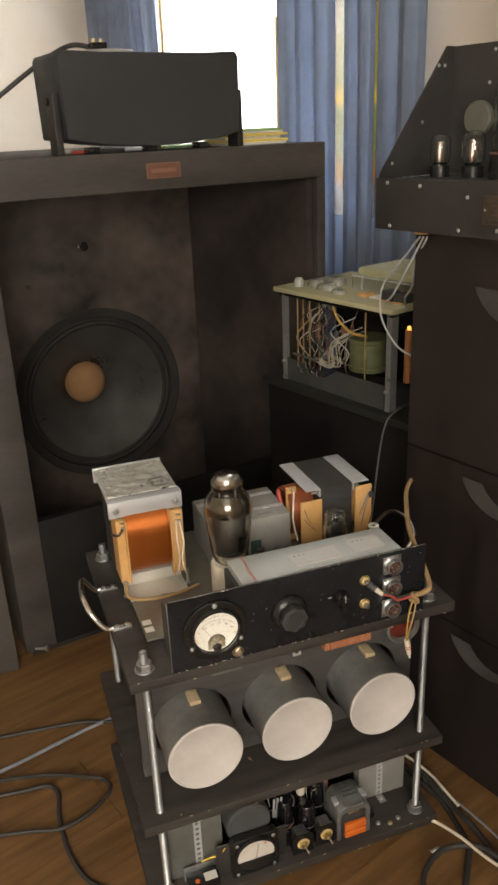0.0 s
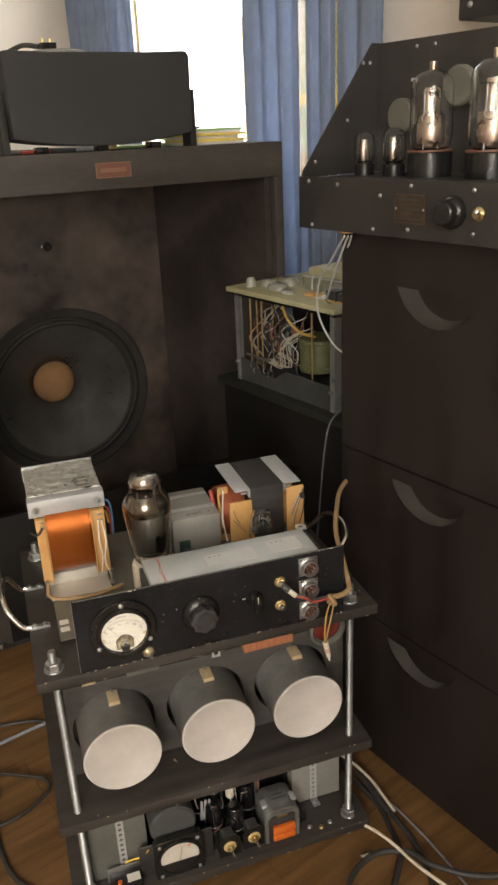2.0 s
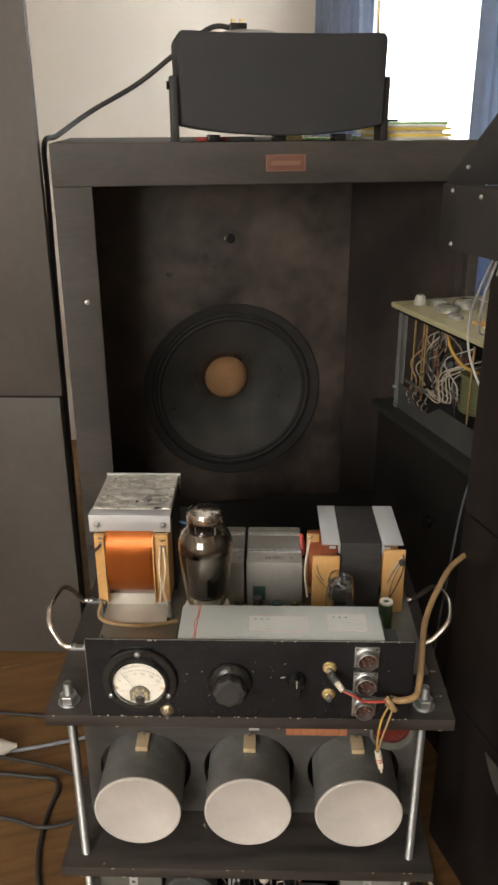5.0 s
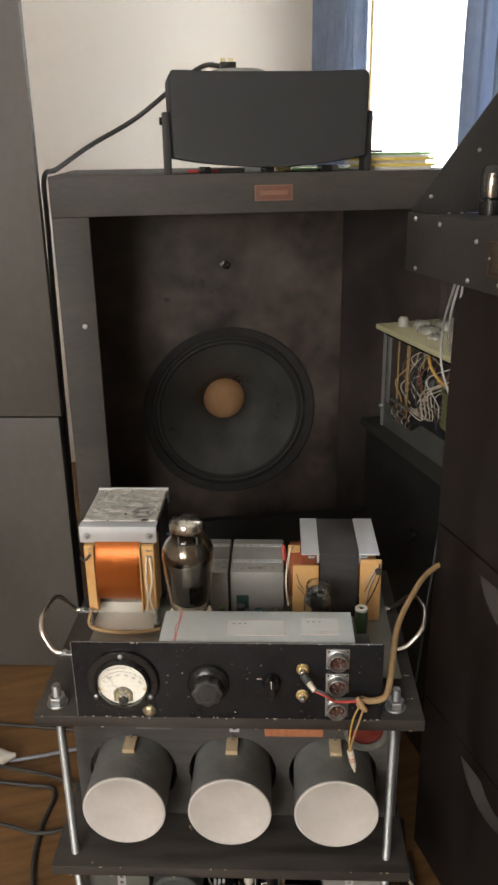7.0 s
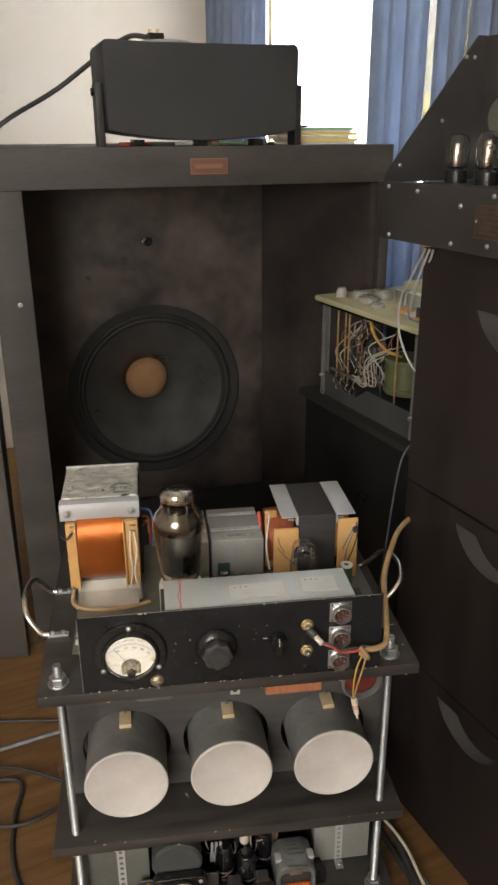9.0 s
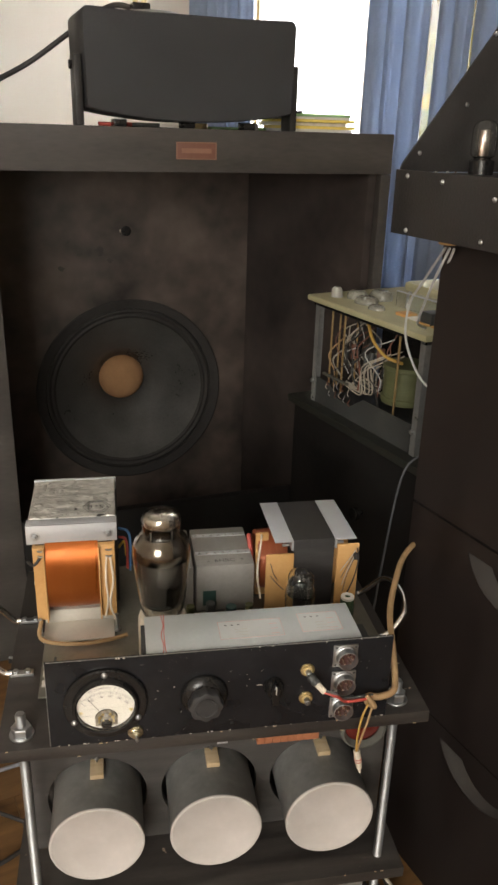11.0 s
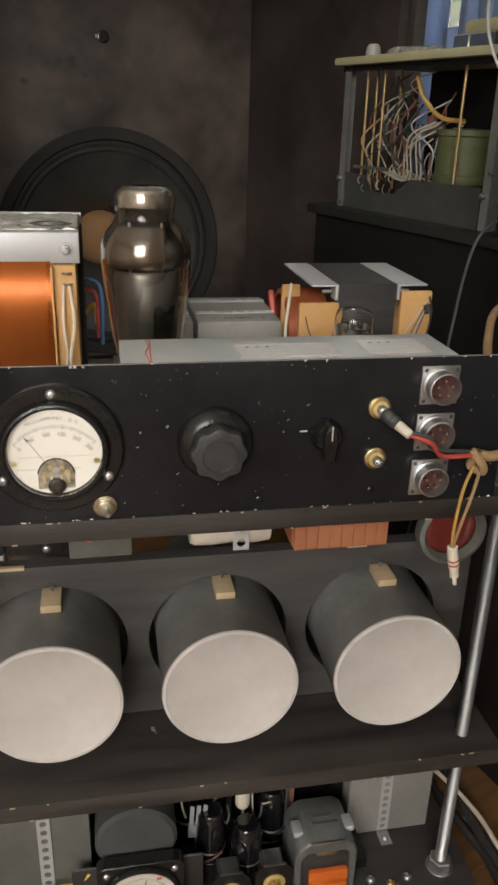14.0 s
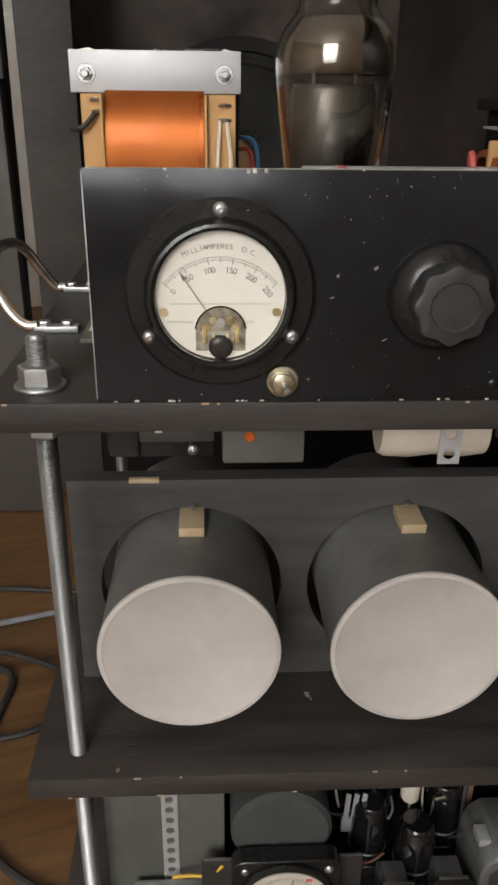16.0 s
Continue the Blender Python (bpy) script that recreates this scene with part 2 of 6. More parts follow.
SHEER = cloth("white_sheer_cloth", (0.85, 0.85, 0.83), (0.9, 0.9, 0.88), 0.55, 0.2)
TANCLOTH = cloth("tan_curtain_edge", (0.62, 0.5, 0.3), (0.7, 0.58, 0.36), 0.4)
RUBBER = mat("black_rubber_cable", (0.025, 0.024, 0.023), 0.5, second=(0.05, 0.047, 0.044), scale=30)
GREYCABLE = mat("grey_cable", (0.2, 0.21, 0.24), 0.5, scale=30)
WHITECABLE = mat("cream_cable", (0.62, 0.55, 0.44), 0.5, scale=30)
CLOTHCABLE = mat("brown_cloth_cable", (0.3, 0.19, 0.09), 0.75, second=(0.42, 0.28, 0.14), scale=60, fine=500, bump=0.3)
CLEARWIRE = mat("translucent_white_wire", (0.42, 0.43, 0.42), 0.35, scale=30)
REDWIRE = mat("red_wire", (0.4, 0.06, 0.045), 0.4)
BLUEWIRE = mat("blue_wire", (0.08, 0.2, 0.4), 0.4)
GREENBOARD = mat("pale_olive_board", (0.36, 0.345, 0.2), 0.5, second=(0.45, 0.43, 0.27), scale=14, fine=120, bump=0.06)
GREENCOIL = mat("olive_green_coil", (0.085, 0.095, 0.04), 0.5, second=(0.12, 0.13, 0.06), scale=20, fine=200, stretch=(1, 1, 6))
DARKGREY = mat("dark_grey_metal", (0.055, 0.06, 0.06), 0.45, 0.3, second=(0.09, 0.095, 0.09), scale=14)
RING = mat("black_woofer_ring", (0.020, 0.019, 0.018), 0.62, second=(0.036, 0.034, 0.032), scale=10, spec=0.3)
CONE = mat("black_paper_cone", (0.04, 0.04, 0.038), 0.29, second=(0.078, 0.077, 0.073), scale=10, fine=160, bump=0.1)
DUSTCAP = mat("brown_dust_cap", (0.27, 0.145, 0.065), 0.8, second=(0.34, 0.19, 0.09), scale=20, bump=0.1)
TERRA = mat("terracotta_block", (0.36, 0.13, 0.062), 0.6, second=(0.43, 0.175, 0.085), scale=20)
REDLENS = mat("dark_red_lens", (0.13, 0.018, 0.014), 0.15, coat=0.5)
ORANGE = mat("orange_plastic", (0.60, 0.11, 0.018), 0.25, scale=30, second=(0.70, 0.17, 0.03))
WHITETAPE = mat("ivory_tape", (0.6, 0.55, 0.45), 0.65, second=(0.7, 0.65, 0.56), scale=25, fine=90, bump=0.3)
BADGE = mat("reddish_brown_badge", (0.16, 0.07, 0.045), 0.4, second=(0.2, 0.09, 0.06), scale=20)
BADGELINE = mat("copper_badge_line", (0.22, 0.115, 0.075), 0.5, 0.2)
HOLDER = mat("dark_grey_stained_board", (0.05, 0.047, 0.045), 0.5, second=(0.088, 0.083, 0.078), scale=6, fine=90, stretch=(1, 9, 9), bump=0.1)
GREENBOOK = mat("green_cover", (0.25, 0.42, 0.18), 0.6)
YELLOWBOOK = mat("yellow_cover", (0.7, 0.55, 0.12), 0.6)

# ---------- building helpers ----------
FRAME = Matrix.Identity(4)


def use(m):
    global FRAME
    FRAME = m


def thing(name, at, label, category, group="", kind=""):
    e = new(name)
    e.empty_display_size = 0.05
    e.matrix_basis = FRAME @ Matrix.Translation(at)
    return tagged(e, label, category, group, kind)


def mesh_of(name, bm, material, smooth=None):
    bm.transform(FRAME)
    bmesh.ops.recalc_face_normals(bm, faces=bm.faces)
    me = bpy.data.meshes.new(name)
    bm.to_mesh(me)
    bm.free()
    me.materials.append(material)
    if smooth is not None:
        me.shade_smooth()
        me.set_sharp_from_angle(angle=radians(smooth))
    return me


def adopt(ob, parent):
    ob.parent = parent
    if parent.parent is None:
        ob.matrix_parent_inverse = parent.matrix_basis.inverted()
    return ob


def part(name, bm, material, parent, label="", smooth=40):
    ob = adopt(new(name, mesh_of(name, bm, material, smooth)), parent)
    return tagged(ob, label)


def solo(name, bm, material, label, category, group="", kind="", smooth=40):
    return tagged(new(name, mesh_of(name, bm, material, smooth)), label, category, group, kind)


def again(ob, shift, parent):
    """Another part on the same mesh, moved by shift in the frame in use."""
    o = new(ob.name.split(".")[0], ob.data)
    adopt(o, parent)
    o.matrix_basis = Matrix.Translation(FRAME.to_3x3() @ Vector(shift))
    return o


def box(x0, x1, y0, y1, z0, z1, bevel=0.0, bm=None):
    b = bm or bmesh.new()
    m = Matrix.LocRotScale(((x0 + x1) / 2, (y0 + y1) / 2, (z0 + z1) / 2), None, (abs(x1 - x0), abs(y1 - y0), abs(z1 - z0)))
    r = bmesh.ops.create_cube(b, size=1, matrix=m)
    if bevel:
        edges = list({e for v in r["verts"] for e in v.link_edges})
        bmesh.ops.bevel(b, geom=edges, offset=bevel, segments=2, affect="EDGES", profile=0.6)
    return b


def axis_matrix(c, axis):
    q = Vector((0, 0, 1)).rotation_difference(Vector(axis).normalized()).to_matrix().to_4x4()
    return Matrix.Translation(c) @ q


def lathe(profile, c, axis=(0, 0, 1), seg=32, bm=None, squash=(1, 1)):
    """Turns a profile of (radius, height) about an axis through c."""
    b = bm or bmesh.new()
    m = axis_matrix(c, axis)
    rings = []
    for r, h in profile:
        if r < 1e-6:
            rings.append([b.verts.new(m @ Vector((0, 0, h)))])
        else:
            rings.append([b.verts.new(m @ Vector((r * squash[0] * math.cos(2 * math.pi * i / seg), r * squash[1] * math.sin(2 * math.pi * i / seg), h))) for i in range(seg)])
    for a, d in zip(rings, rings[1:]):
        for i in range(seg):
            j = (i + 1) % seg
            if len(a) == 1 and len(d) == 1:
                continue
            if len(a) == 1:
                b.faces.new((a[0], d[j], d[i]))
            elif len(d) == 1:
                b.faces.new((a[i], a[j], d[0]))
            else:
                b.faces.new((a[i], a[j], d[j], d[i]))
    return b


def rod(c, r, h, axis=(0, 0, 1), seg=20, bev=0.0006, bm=None):
    bev = min(bev, r * 0.4, h * 0.4)
    return lathe([(0, 0), (r - bev, 0), (r, bev), (r, h - bev), (r - bev, h), (0, h)], c, axis, seg, bm)


def smooth_line(pts, n=8):
    out = []
    p = [Vector(q) for q in pts]
    p = [p[0] * 2 - p[1]] + p + [p[-1] * 2 - p[-2]]
    for i in range(1, len(p) - 2):
        for k in range(n):
            t = k / n
            out.append(0.5 * ((2 * p[i]) + (p[i + 1] - p[i - 1]) * t + (2 * p[i - 1] - 5 * p[i] + 4 * p[i + 1] - p[i + 2]) * t * t
                              + (3 * p[i] - p[i - 1] - 3 * p[i + 1] + p[i + 2]) * t ** 3))
    out.append(p[-2])
    return out


def cable(pts, r, seg=8, n=8, bm=None, curved=True):
    """A round cord along points."""
    b = bm or bmesh.new()
    line = smooth_line(pts, n) if curved else [Vector(q) for q in pts]
    up, rings = Vector((0.13, 0.21, 0.97)), []
    for i, q in enumerate(line):
        d = (line[min(i + 1, len(line) - 1)] - line[max(i - 1, 0)]).normalized()
        s = d.cross(up)
        s = s.normalized() if s.length > 1e-4 else d.orthogonal().normalized()
        w = s.cross(d).normalized()
        up = w
        rings.append([b.verts.new(q + r * (math.cos(2 * math.pi * k / seg) * s + math.sin(2 * math.pi * k / seg) * w)) for k in range(seg)])
    for a, d in zip(rings, rings[1:]):
        for k in range(seg):
            b.faces.new((a[k], a[(k + 1) % seg], d[(k + 1) % seg], d[k]))
    b.faces.new(rings[0][::-1])
    b.faces.new(rings[-1])
    return b


def plate(outline, depth, bevel=0.0, bm=None):
    """A flat outline of 3D points, thickened by the vector depth."""
    b = bm or bmesh.new()
    f = b.faces.new([b.verts.new(q) for q in outline])
    r = bmesh.ops.extrude_face_region(b, geom=[f])
    vs = [g for g in r["geom"] if isinstance(g, bmesh.types.BMVert)]
    bmesh.ops.translate(b, verts=vs, vec=depth)
    if bevel:
        bmesh.ops.bevel(b, geom=list(b.edges), offset=bevel, segments=1, affect="EDGES")
    return b


def arc(cx, cz, r, a0, a1, n):
    return [(cx + r * math.cos(radians(a0 + (a1 - a0) * i / n)), cz + r * math.sin(radians(a0 + (a1 - a0) * i / n))) for i in range(n + 1)]


def lettering(text, size, m, material, parent, name="lettering"):
    c = bpy.data.curves.new(name, "FONT")
    c.body, c.size, c.align_x, c.align_y, c.extrude = text, size, "CENTER", "CENTER", 0.00005
    c.materials.append(material)
    ob = new(name, c)
    ob.parent = parent
    pw = parent.matrix_basis if parent.parent is None else Matrix.Identity(4)
    ob.matrix_parent_inverse = pw.inverted()
    ob.matrix_basis = m
    return ob


def perforated(cells, at, thick):
    """One welded sheet of rectangular cells with a round hole each; at(a, b, d) gives the place, d = 0 or thick through the sheet."""
    b, sheet, count = bmesh.new(), {}, {}

    def vert(p, d):
        key = (round(p[0], 5), round(p[1], 5), d)
        if key not in sheet:
            sheet[key] = b.verts.new(at(p[0], p[1], d))
        return sheet[key]
    for a0, a1, b0, b1, ca, cb, r, n in cells:
        angles = sorted({round(2 * math.pi * i / n, 6) for i in range(n)} | {round(math.atan2(y - cb, x - ca) % (2 * math.pi), 6) for x in (a0, a1) for y in (b0, b1)})
        outer, inner = [], []
        for t in angles:
            c, s = math.cos(t), math.sin(t)
            k = min((((a1 if c > 0 else a0) - ca) / c) if abs(c) > 1e-5 else 1e9, (((b1 if s > 0 else b0) - cb) / s) if abs(s) > 1e-5 else 1e9)
            outer.append((ca + k * c, cb + k * s))
            inner.append((ca + r * c, cb + r * s))
        for i in range(len(angles)):
            j = (i + 1) % len(angles)
            quad = [outer[i], outer[j], inner[j], inner[i]]
            for d in (0, thick):
                b.faces.new([vert(p, d) for p in quad])
            for p, q in zip(quad, quad[1:] + quad[:1]):
                kp, kq = (round(p[0], 5), round(p[1], 5)), (round(q[0], 5), round(q[1], 5))
                key = (min(kp, kq), max(kp, kq))
                count[key] = count.get(key, 0) + 1
    for (p, q), n in count.items():
        if n == 1:
            b.faces.new([vert(p, 0), vert(q, 0), vert(q, thick), vert(p, thick)])
    return b


def hexnut(c, af, h, bm=None):
    b = bm or bmesh.new()
    r = af / math.sqrt(3)
    prof = [(0, 0), (r * 0.93, 0), (r, 0.0012), (r, h - 0.0012), (r * 0.9, h), (0, h)]
    return lathe(prof, c, (0, 0, 1), 6, b)


def screw_head(c, r, h, axis):
    b = lathe([(r, 0), (r, h * 0.4), (r * 0.75, h * 0.85), (r * 0.35, h), (r * 0.3, h * 0.6), (0, h * 0.55)], c, axis, 12)
    return b

# ---------- room ----------
use(ROOM)
WX, WY, NX, NY, H = 1.76, 3.12, -2.6, -1.6, 2.6
b = box(NX - 0.2, WX + 0.2, NY - 0.2, WY + 0.2, -0.12, -0.012)
floor = solo("floor", b, OAK, "brown wood laminate floor with darker streaks", "floor", kind="structure")
solo("ceiling", box(NX - 0.2, WX + 0.2, NY - 0.2, WY + 0.2, H, H + 0.1), CEIL, "plain white ceiling", "ceiling", kind="structure")
w = box(WX, WX + 0.2, NY, 1.46, -0.012, H)
box(WX, WX + 0.2, 2.76, WY, -0.012, H, bm=w)
box(WX, WX + 0.2, 1.46, 2.76, -0.012, 0.85, bm=w)
box(WX, WX + 0.2, 1.46, 2.76, 2.3, H, bm=w)
solo("wall_window", w, WALL, "cream painted wall with a tall window opening", "wall", kind="structure")
solo("wall_back", box(NX, WX + 0.2, WY, WY + 0.2, -0.012, H), WALL, "cream painted plain wall", "wall", kind="structure")
solo("wall_left", box(NX - 0.2, NX, NY, WY + 0.2, -0.012, H), WALL, "cream painted plain wall", "wall", kind="structure")
w = box(NX - 0.2, -2.0, NY - 0.2, NY, -0.012, H)
box(-0.4, WX + 0.2, NY - 0.2, NY, -0.012, H, bm=w)
box(-2.0, -0.4, NY - 0.2, NY, -0.012, 0.95, bm=w)
box(-2.0, -0.4, NY - 0.2, NY, 2.5, H, bm=w)
solo("wall_near", w, WALL, "cream painted wall with a window opening", "wall", kind="structure")


def window(name, m, width, z0, z1, label):
    use(m)
    win = thing(name, (0, 0, z0), label, "window", kind="structure")
    t = 0.06
    f = box(-width / 2, -width / 2 + t, 0, 0.06, z0, z1, 0.004)
    box(width / 2 - t, width / 2, 0, 0.06, z0, z1, 0.004, f)
    box(-width / 2 + t, width / 2 - t, 0, 0.06, z0, z0 + t, 0.004, f)
    box(-width / 2 + t, width / 2 - t, 0, 0.06, z1 - t, z1, 0.004, f)
    box(-0.035, 0.035, 0.002, 0.058, z0 + t, z1 - t, 0.004, f)
    part("window_frame", f, CEIL, win)
    for s in (-1, 1):
        g = part("pane", box(s * width / 4 - width / 4 + 0.05, s * width / 4 + width / 4 - 0.05, 0.026, 0.032, z0 + t, z1 - t), BLUEGLASS, win)
        g.visible_shadow = False


window("window_1", ROOM @ pose(1.86, 2.11, 0, 0, 0, -90), 1.30, 0.85, 2.30, "white framed window behind curtains")
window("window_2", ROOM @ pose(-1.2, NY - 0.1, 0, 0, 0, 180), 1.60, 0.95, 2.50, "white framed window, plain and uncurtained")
use(ROOM)
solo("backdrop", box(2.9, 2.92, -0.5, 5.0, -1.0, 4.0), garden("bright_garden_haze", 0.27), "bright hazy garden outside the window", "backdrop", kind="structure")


def curtain(name, x, y0, y1, z0, z1, folds, depth, material, label, category="curtain"):
    """A hanging cloth with vertical folds, in the room's frame."""
    b, n = bmesh.new(), folds * 12
    cols = []
    for i in range(n + 1):
        u = i / n
        ph = u * folds * 2 * math.pi
        cols.append([b.verts.new((x + depth * (math.sin(ph) + 0.35 * math.sin(2.3 * ph + 1)) * (0.75 + 0.25 * k / 8), y0 + (y1 - y0) * u, z0 + (z1 - z0) * k / 8)) for k in range(9)])
    for a, c in zip(cols, cols[1:]):
        for k in range(8):
            b.faces.new((a[k], a[k + 1], c[k + 1], c[k]))
    ob = solo(name, b, material, label, category, smooth=80)
    s = ob.modifiers.new("thickness", "SOLIDIFY")
    s.thickness = 0.0015
    return ob


curtain("curtain", 1.68, 2.60, 3.09, 0.02, H, 6, 0.018, BLUECLOTH, "blue curtain hanging in folds beside the window")
curtain("curtain", 1.68, 1.685, 1.915, 0.02, H, 3, 0.018, BLUECLOTH, "blue curtain hanging in folds beside the window")
curtain("curtain", 1.68, 1.53, 1.637, 0.02, H, 2, 0.012, BLUECLOTH, "narrow fold of blue curtain with light gaps beside it")
curtain("curtain", 1.68, 1.36, 1.512, 0.02, H, 2, 0.014, BLUECLOTH, "blue curtain end beside the bare wall")
curtain("curtain", 1.70, 1.49, 1.71, 0.02, 1.0, 3, 0.008, BLUECLOTH, "short blue curtain piece hanging low at the window")
curtain("sheer_curtain", 1.725, 1.90, 2.64, 0.02, H, 9, 0.01, SHEER, "white sheer curtain glowing with daylight", "curtain")
curtain("curtain_edging", 1.70, 2.583, 2.597, 0.02, H, 1, 0.004, TANCLOTH, "narrow tan curtain edging against the light", "curtain")
curtain("curtain_edging", 1.70, 1.925, 1.955, 0.02, 1.55, 1, 0.006, TANCLOTH, "narrow tan curtain edging against the light", "curtain")

# ---------- chest of drawers ----------
use(RM)
CX, CY0, CY1 = 1.044, 0.02, 0.850
chest = thing("drawer_chest", (1.25, 0.43, 0), "tall black-brown chest of drawers with half-moon grips", "chest of drawers")
b = box(CX + 0.02, 1.50, CY0, CY1, 0.03, 1.083, 0.002)
part("body", b, CHEST, chest)
part("plinth", box(CX + 0.05, 1.48, CY0 + 0.02, CY1 - 0.02, 0.0, 0.03), CHEST, chest)
for z0 in (0.033, 0.365, 0.698):
    z1 = 1.0832 if z0 > 0.69 else z0 + 0.329
    yc, zc, hw, drop = 0.644, z0 + 0.306, 0.081, 0.056
    R = (hw * hw + drop * drop) / (2 * drop)
    a = math.degrees(math.asin(hw / R))
    pts = [(yc + R * math.sin(radians(-a + 2 * a * i / 20)), zc - drop + R - R * math.cos(radians(-a + 2 * a * i / 20))) for i in range(21)]
    f = bmesh.new()
    cs = [(CY0, z0), (CY1, z0), (CY1, zc), (yc + hw, zc)] + pts[::-1][1:-1] + [(yc - hw, zc), (CY0, zc)]
    plate([(CX, y, z) for y, z in cs], (0.017, 0, 0), bm=f)
    box(CX, CX + 0.017, CY0, CY1, zc, z1, bm=f)
    d = part("drawer", f, CHEST, chest)
    rec = bmesh.new()
    inner = [(yc - 0.016 + (y - yc) * 0.78, zc + (z - zc) * 0.74) for y, z in pts]
    front = [rec.verts.new((CX + 0.001, y, z)) for y, z in pts]
    back = [rec.verts.new((CX + 0.011, y, z)) for y, z in inner]
    for i in range(20):
        rec.faces.new((front[i], front[i + 1], back[i + 1], back[i]))
    part("grip_recess", rec, RECESS, d, "half-moon grip recess, coloured paler as if lit", 80)
    part("recess_floor", plate([(CX + 0.0112, y, z) for y, z in inner[::-1]], (0.0006, 0, 0)), CHEST, d)
top = part("top_board", box(CX - 0.0005, 1.50, CY0 - 0.001, CY1 + 0.0005, 1.0835, 1.092, 0.001), CHEST, chest)


# ---------- valve tubes ----------
def bulb(profile, c, seg=28, wall=0.0012):
    inner = [(max(r - wall, 0), h + (wall if i == 0 else -wall if i == len(profile) - 1 else 0)) for i, (r, h) in enumerate(profile)]
    b = lathe(profile + inner[::-1] + profile[:1], c, seg=seg)
    bmesh.ops.remove_doubles(b, verts=b.verts, dist=1e-6)
    return b


def round_tube(name, c, r, h, label, big=True, base_h=0.03, group="amplifier tubes"):
    x, y, z = c
    t = thing(name, c, label, "vacuum tube", group)
    k_ = 1.05 if big else 0.95
    part("base", lathe([(0, 0), (r * k_, 0), (r * k_, base_h - 0.002), (r * 0.66, base_h), (0, base_h)], c), BAKELITE, t, "black tube base")
    prof = [(r * 0.6, base_h), (r * 0.93, base_h + r * 0.25), (r, base_h + r * 0.7), (r, h - r * 0.75), (r * 0.9, h - r * 0.36), (r * 0.62, h - r * 0.1), (r * 0.25, h), (0, h)]
    g = part("glass_bulb", bulb(prof, c), BLUEGLASS, t, "clear glass bulb", 60)
    g.visible_shadow = False
    part("anode", lathe([(r * 0.40, base_h + r * 0.2), (r * 0.44, base_h + r * 0.3), (r * 0.44, h - r * 0.85), (r * 0.36, h - r * 0.75)], c, seg=20, squash=(1, 0.7)), GOLDPLATE, t, "bright metal anode")
    part("mica_disc", rod((x, y, z + h - r * 0.95), r * 0.66, 0.0006), DARKGREY, t)
    if big:
        part("top_cap", rod((x, y, z + h - 0.001), r * 0.17, r * 0.38), GOLDPLATE, t, "metal top cap")
        part("lower_sleeve", lathe([(r * 0.62, base_h + r * 0.35), (r * 0.64, base_h + r * 0.4), (r * 0.64, base_h + r * 1.5), (r * 0.6, base_h + r * 1.55)], c, seg=20), GOLDPLATE, t)
        for sx in (-1, 1):
            part("support_wire", rod((x + sx * r * 0.5, y, z + base_h), 0.001, h - base_h - r, seg=6), STEEL, t)
        part("getter_ring", lathe([(r * 0.26, 0), (r * 0.3, 0.001), (r * 0.26, 0.002)], (x - r * 0.62, y - r * 0.3, z + h * 0.56), (1, 0.3, 0)), STEEL, t)
        part("base_band", lathe([(r * 1.0, base_h - 0.001), (r * 1.07, base_h), (r * 1.07, base_h + 0.002), (r * 0.9, base_h + 0.0025)], c), BADGE, t, "coppery band over the base")
    return t


# ---------- amplifier on the chest ----------
AX, AY0, AY1, AZ0, AZ1 = 0.978, 0.28, 0.882, 1.0985, 1.170
amp = thing("tube_amplifier", (1.1, 0.57, AZ0), "black steel tube amplifier with sloping cheek on the chest", "amplifier")
part("front_panel", box(AX, AX + 0.003, AY0, AY1, AZ0 - 0.008, AZ1, 0.0008), CRACKLE, amp)
part("chassis", box(AX + 0.004, 1.205, AY0, AY1 - 0.004, AZ0, AZ1 - 0.004, 0.001), CRACKLE, amp)
for y in (AY1 - 0.004, AY0 + 0.001):
    part("cheek", plate([(AX + 0.004, y, AZ1 - 0.003), (AX + 0.006, y, AZ1 + 0.006), (1.135, y, 1.364), (1.150, y, 1.364), (1.150, y, AZ1 - 0.003)], (0, 0.003, 0)), CRACKLE, amp)
part("back_panel", box(1.147, 1.150, AY0 + 0.005, AY1 - 0.006, AZ1 - 0.003, 1.363), CRACKLE, amp)
for y, z in ((0.857, 1.163), (0.79, 1.16), (0.70, 1.147), (0.641, 1.162), (0.534, 1.160), (0.40, 1.16), (0.85, 1.097), (0.713, 1.099), (0.645, 1.103), (0.532, 1.105)):
    part("screw", screw_head((AX, y, z), 0.0032, 0.0022, (-1, 0, 0)), STEEL, amp)
for x, z in ((1.01, 1.19), (1.04, 1.165), (1.06, 1.165), (1.08, 1.25), (1.115, 1.335), (1.13, 1.335)):
    part("screw", screw_head((x, AY1 - 0.004, z), 0.003, 0.002, (0, -1, 0)), STEEL, amp)
np_ = part("name_plate", box(AX - 0.0012, AX, 0.614, 0.670, 1.111, 1.151, 0.0004), mat("tarnished_name_plate", (0.05, 0.037, 0.026), 0.4, 0.5, second=(0.1, 0.075, 0.052), scale=60), amp, "small tarnished engraved plate")
for y0, y1, z0, z1 in ((0.614, 0.670, 1.1495, 1.151), (0.614, 0.670, 1.111, 1.1125), (0.614, 0.6155, 1.1125, 1.1495), (0.6685, 0.670, 1.1125, 1.1495)):
    part("plate_border", box(AX - 0.0018, AX - 0.001, y0, y1, z0, z1), PLATEEDGE, np_)
for k in range(5):
    part("engraved_line", box(AX - 0.0016, AX - 0.001, 0.622 + 0.004 * (k % 2), 0.662 - 0.005 * (k % 3), 1.117 + k * 0.0065, 1.1186 + k * 0.0065), PLATEEDGE if k % 2 else DARKGREY, np_)
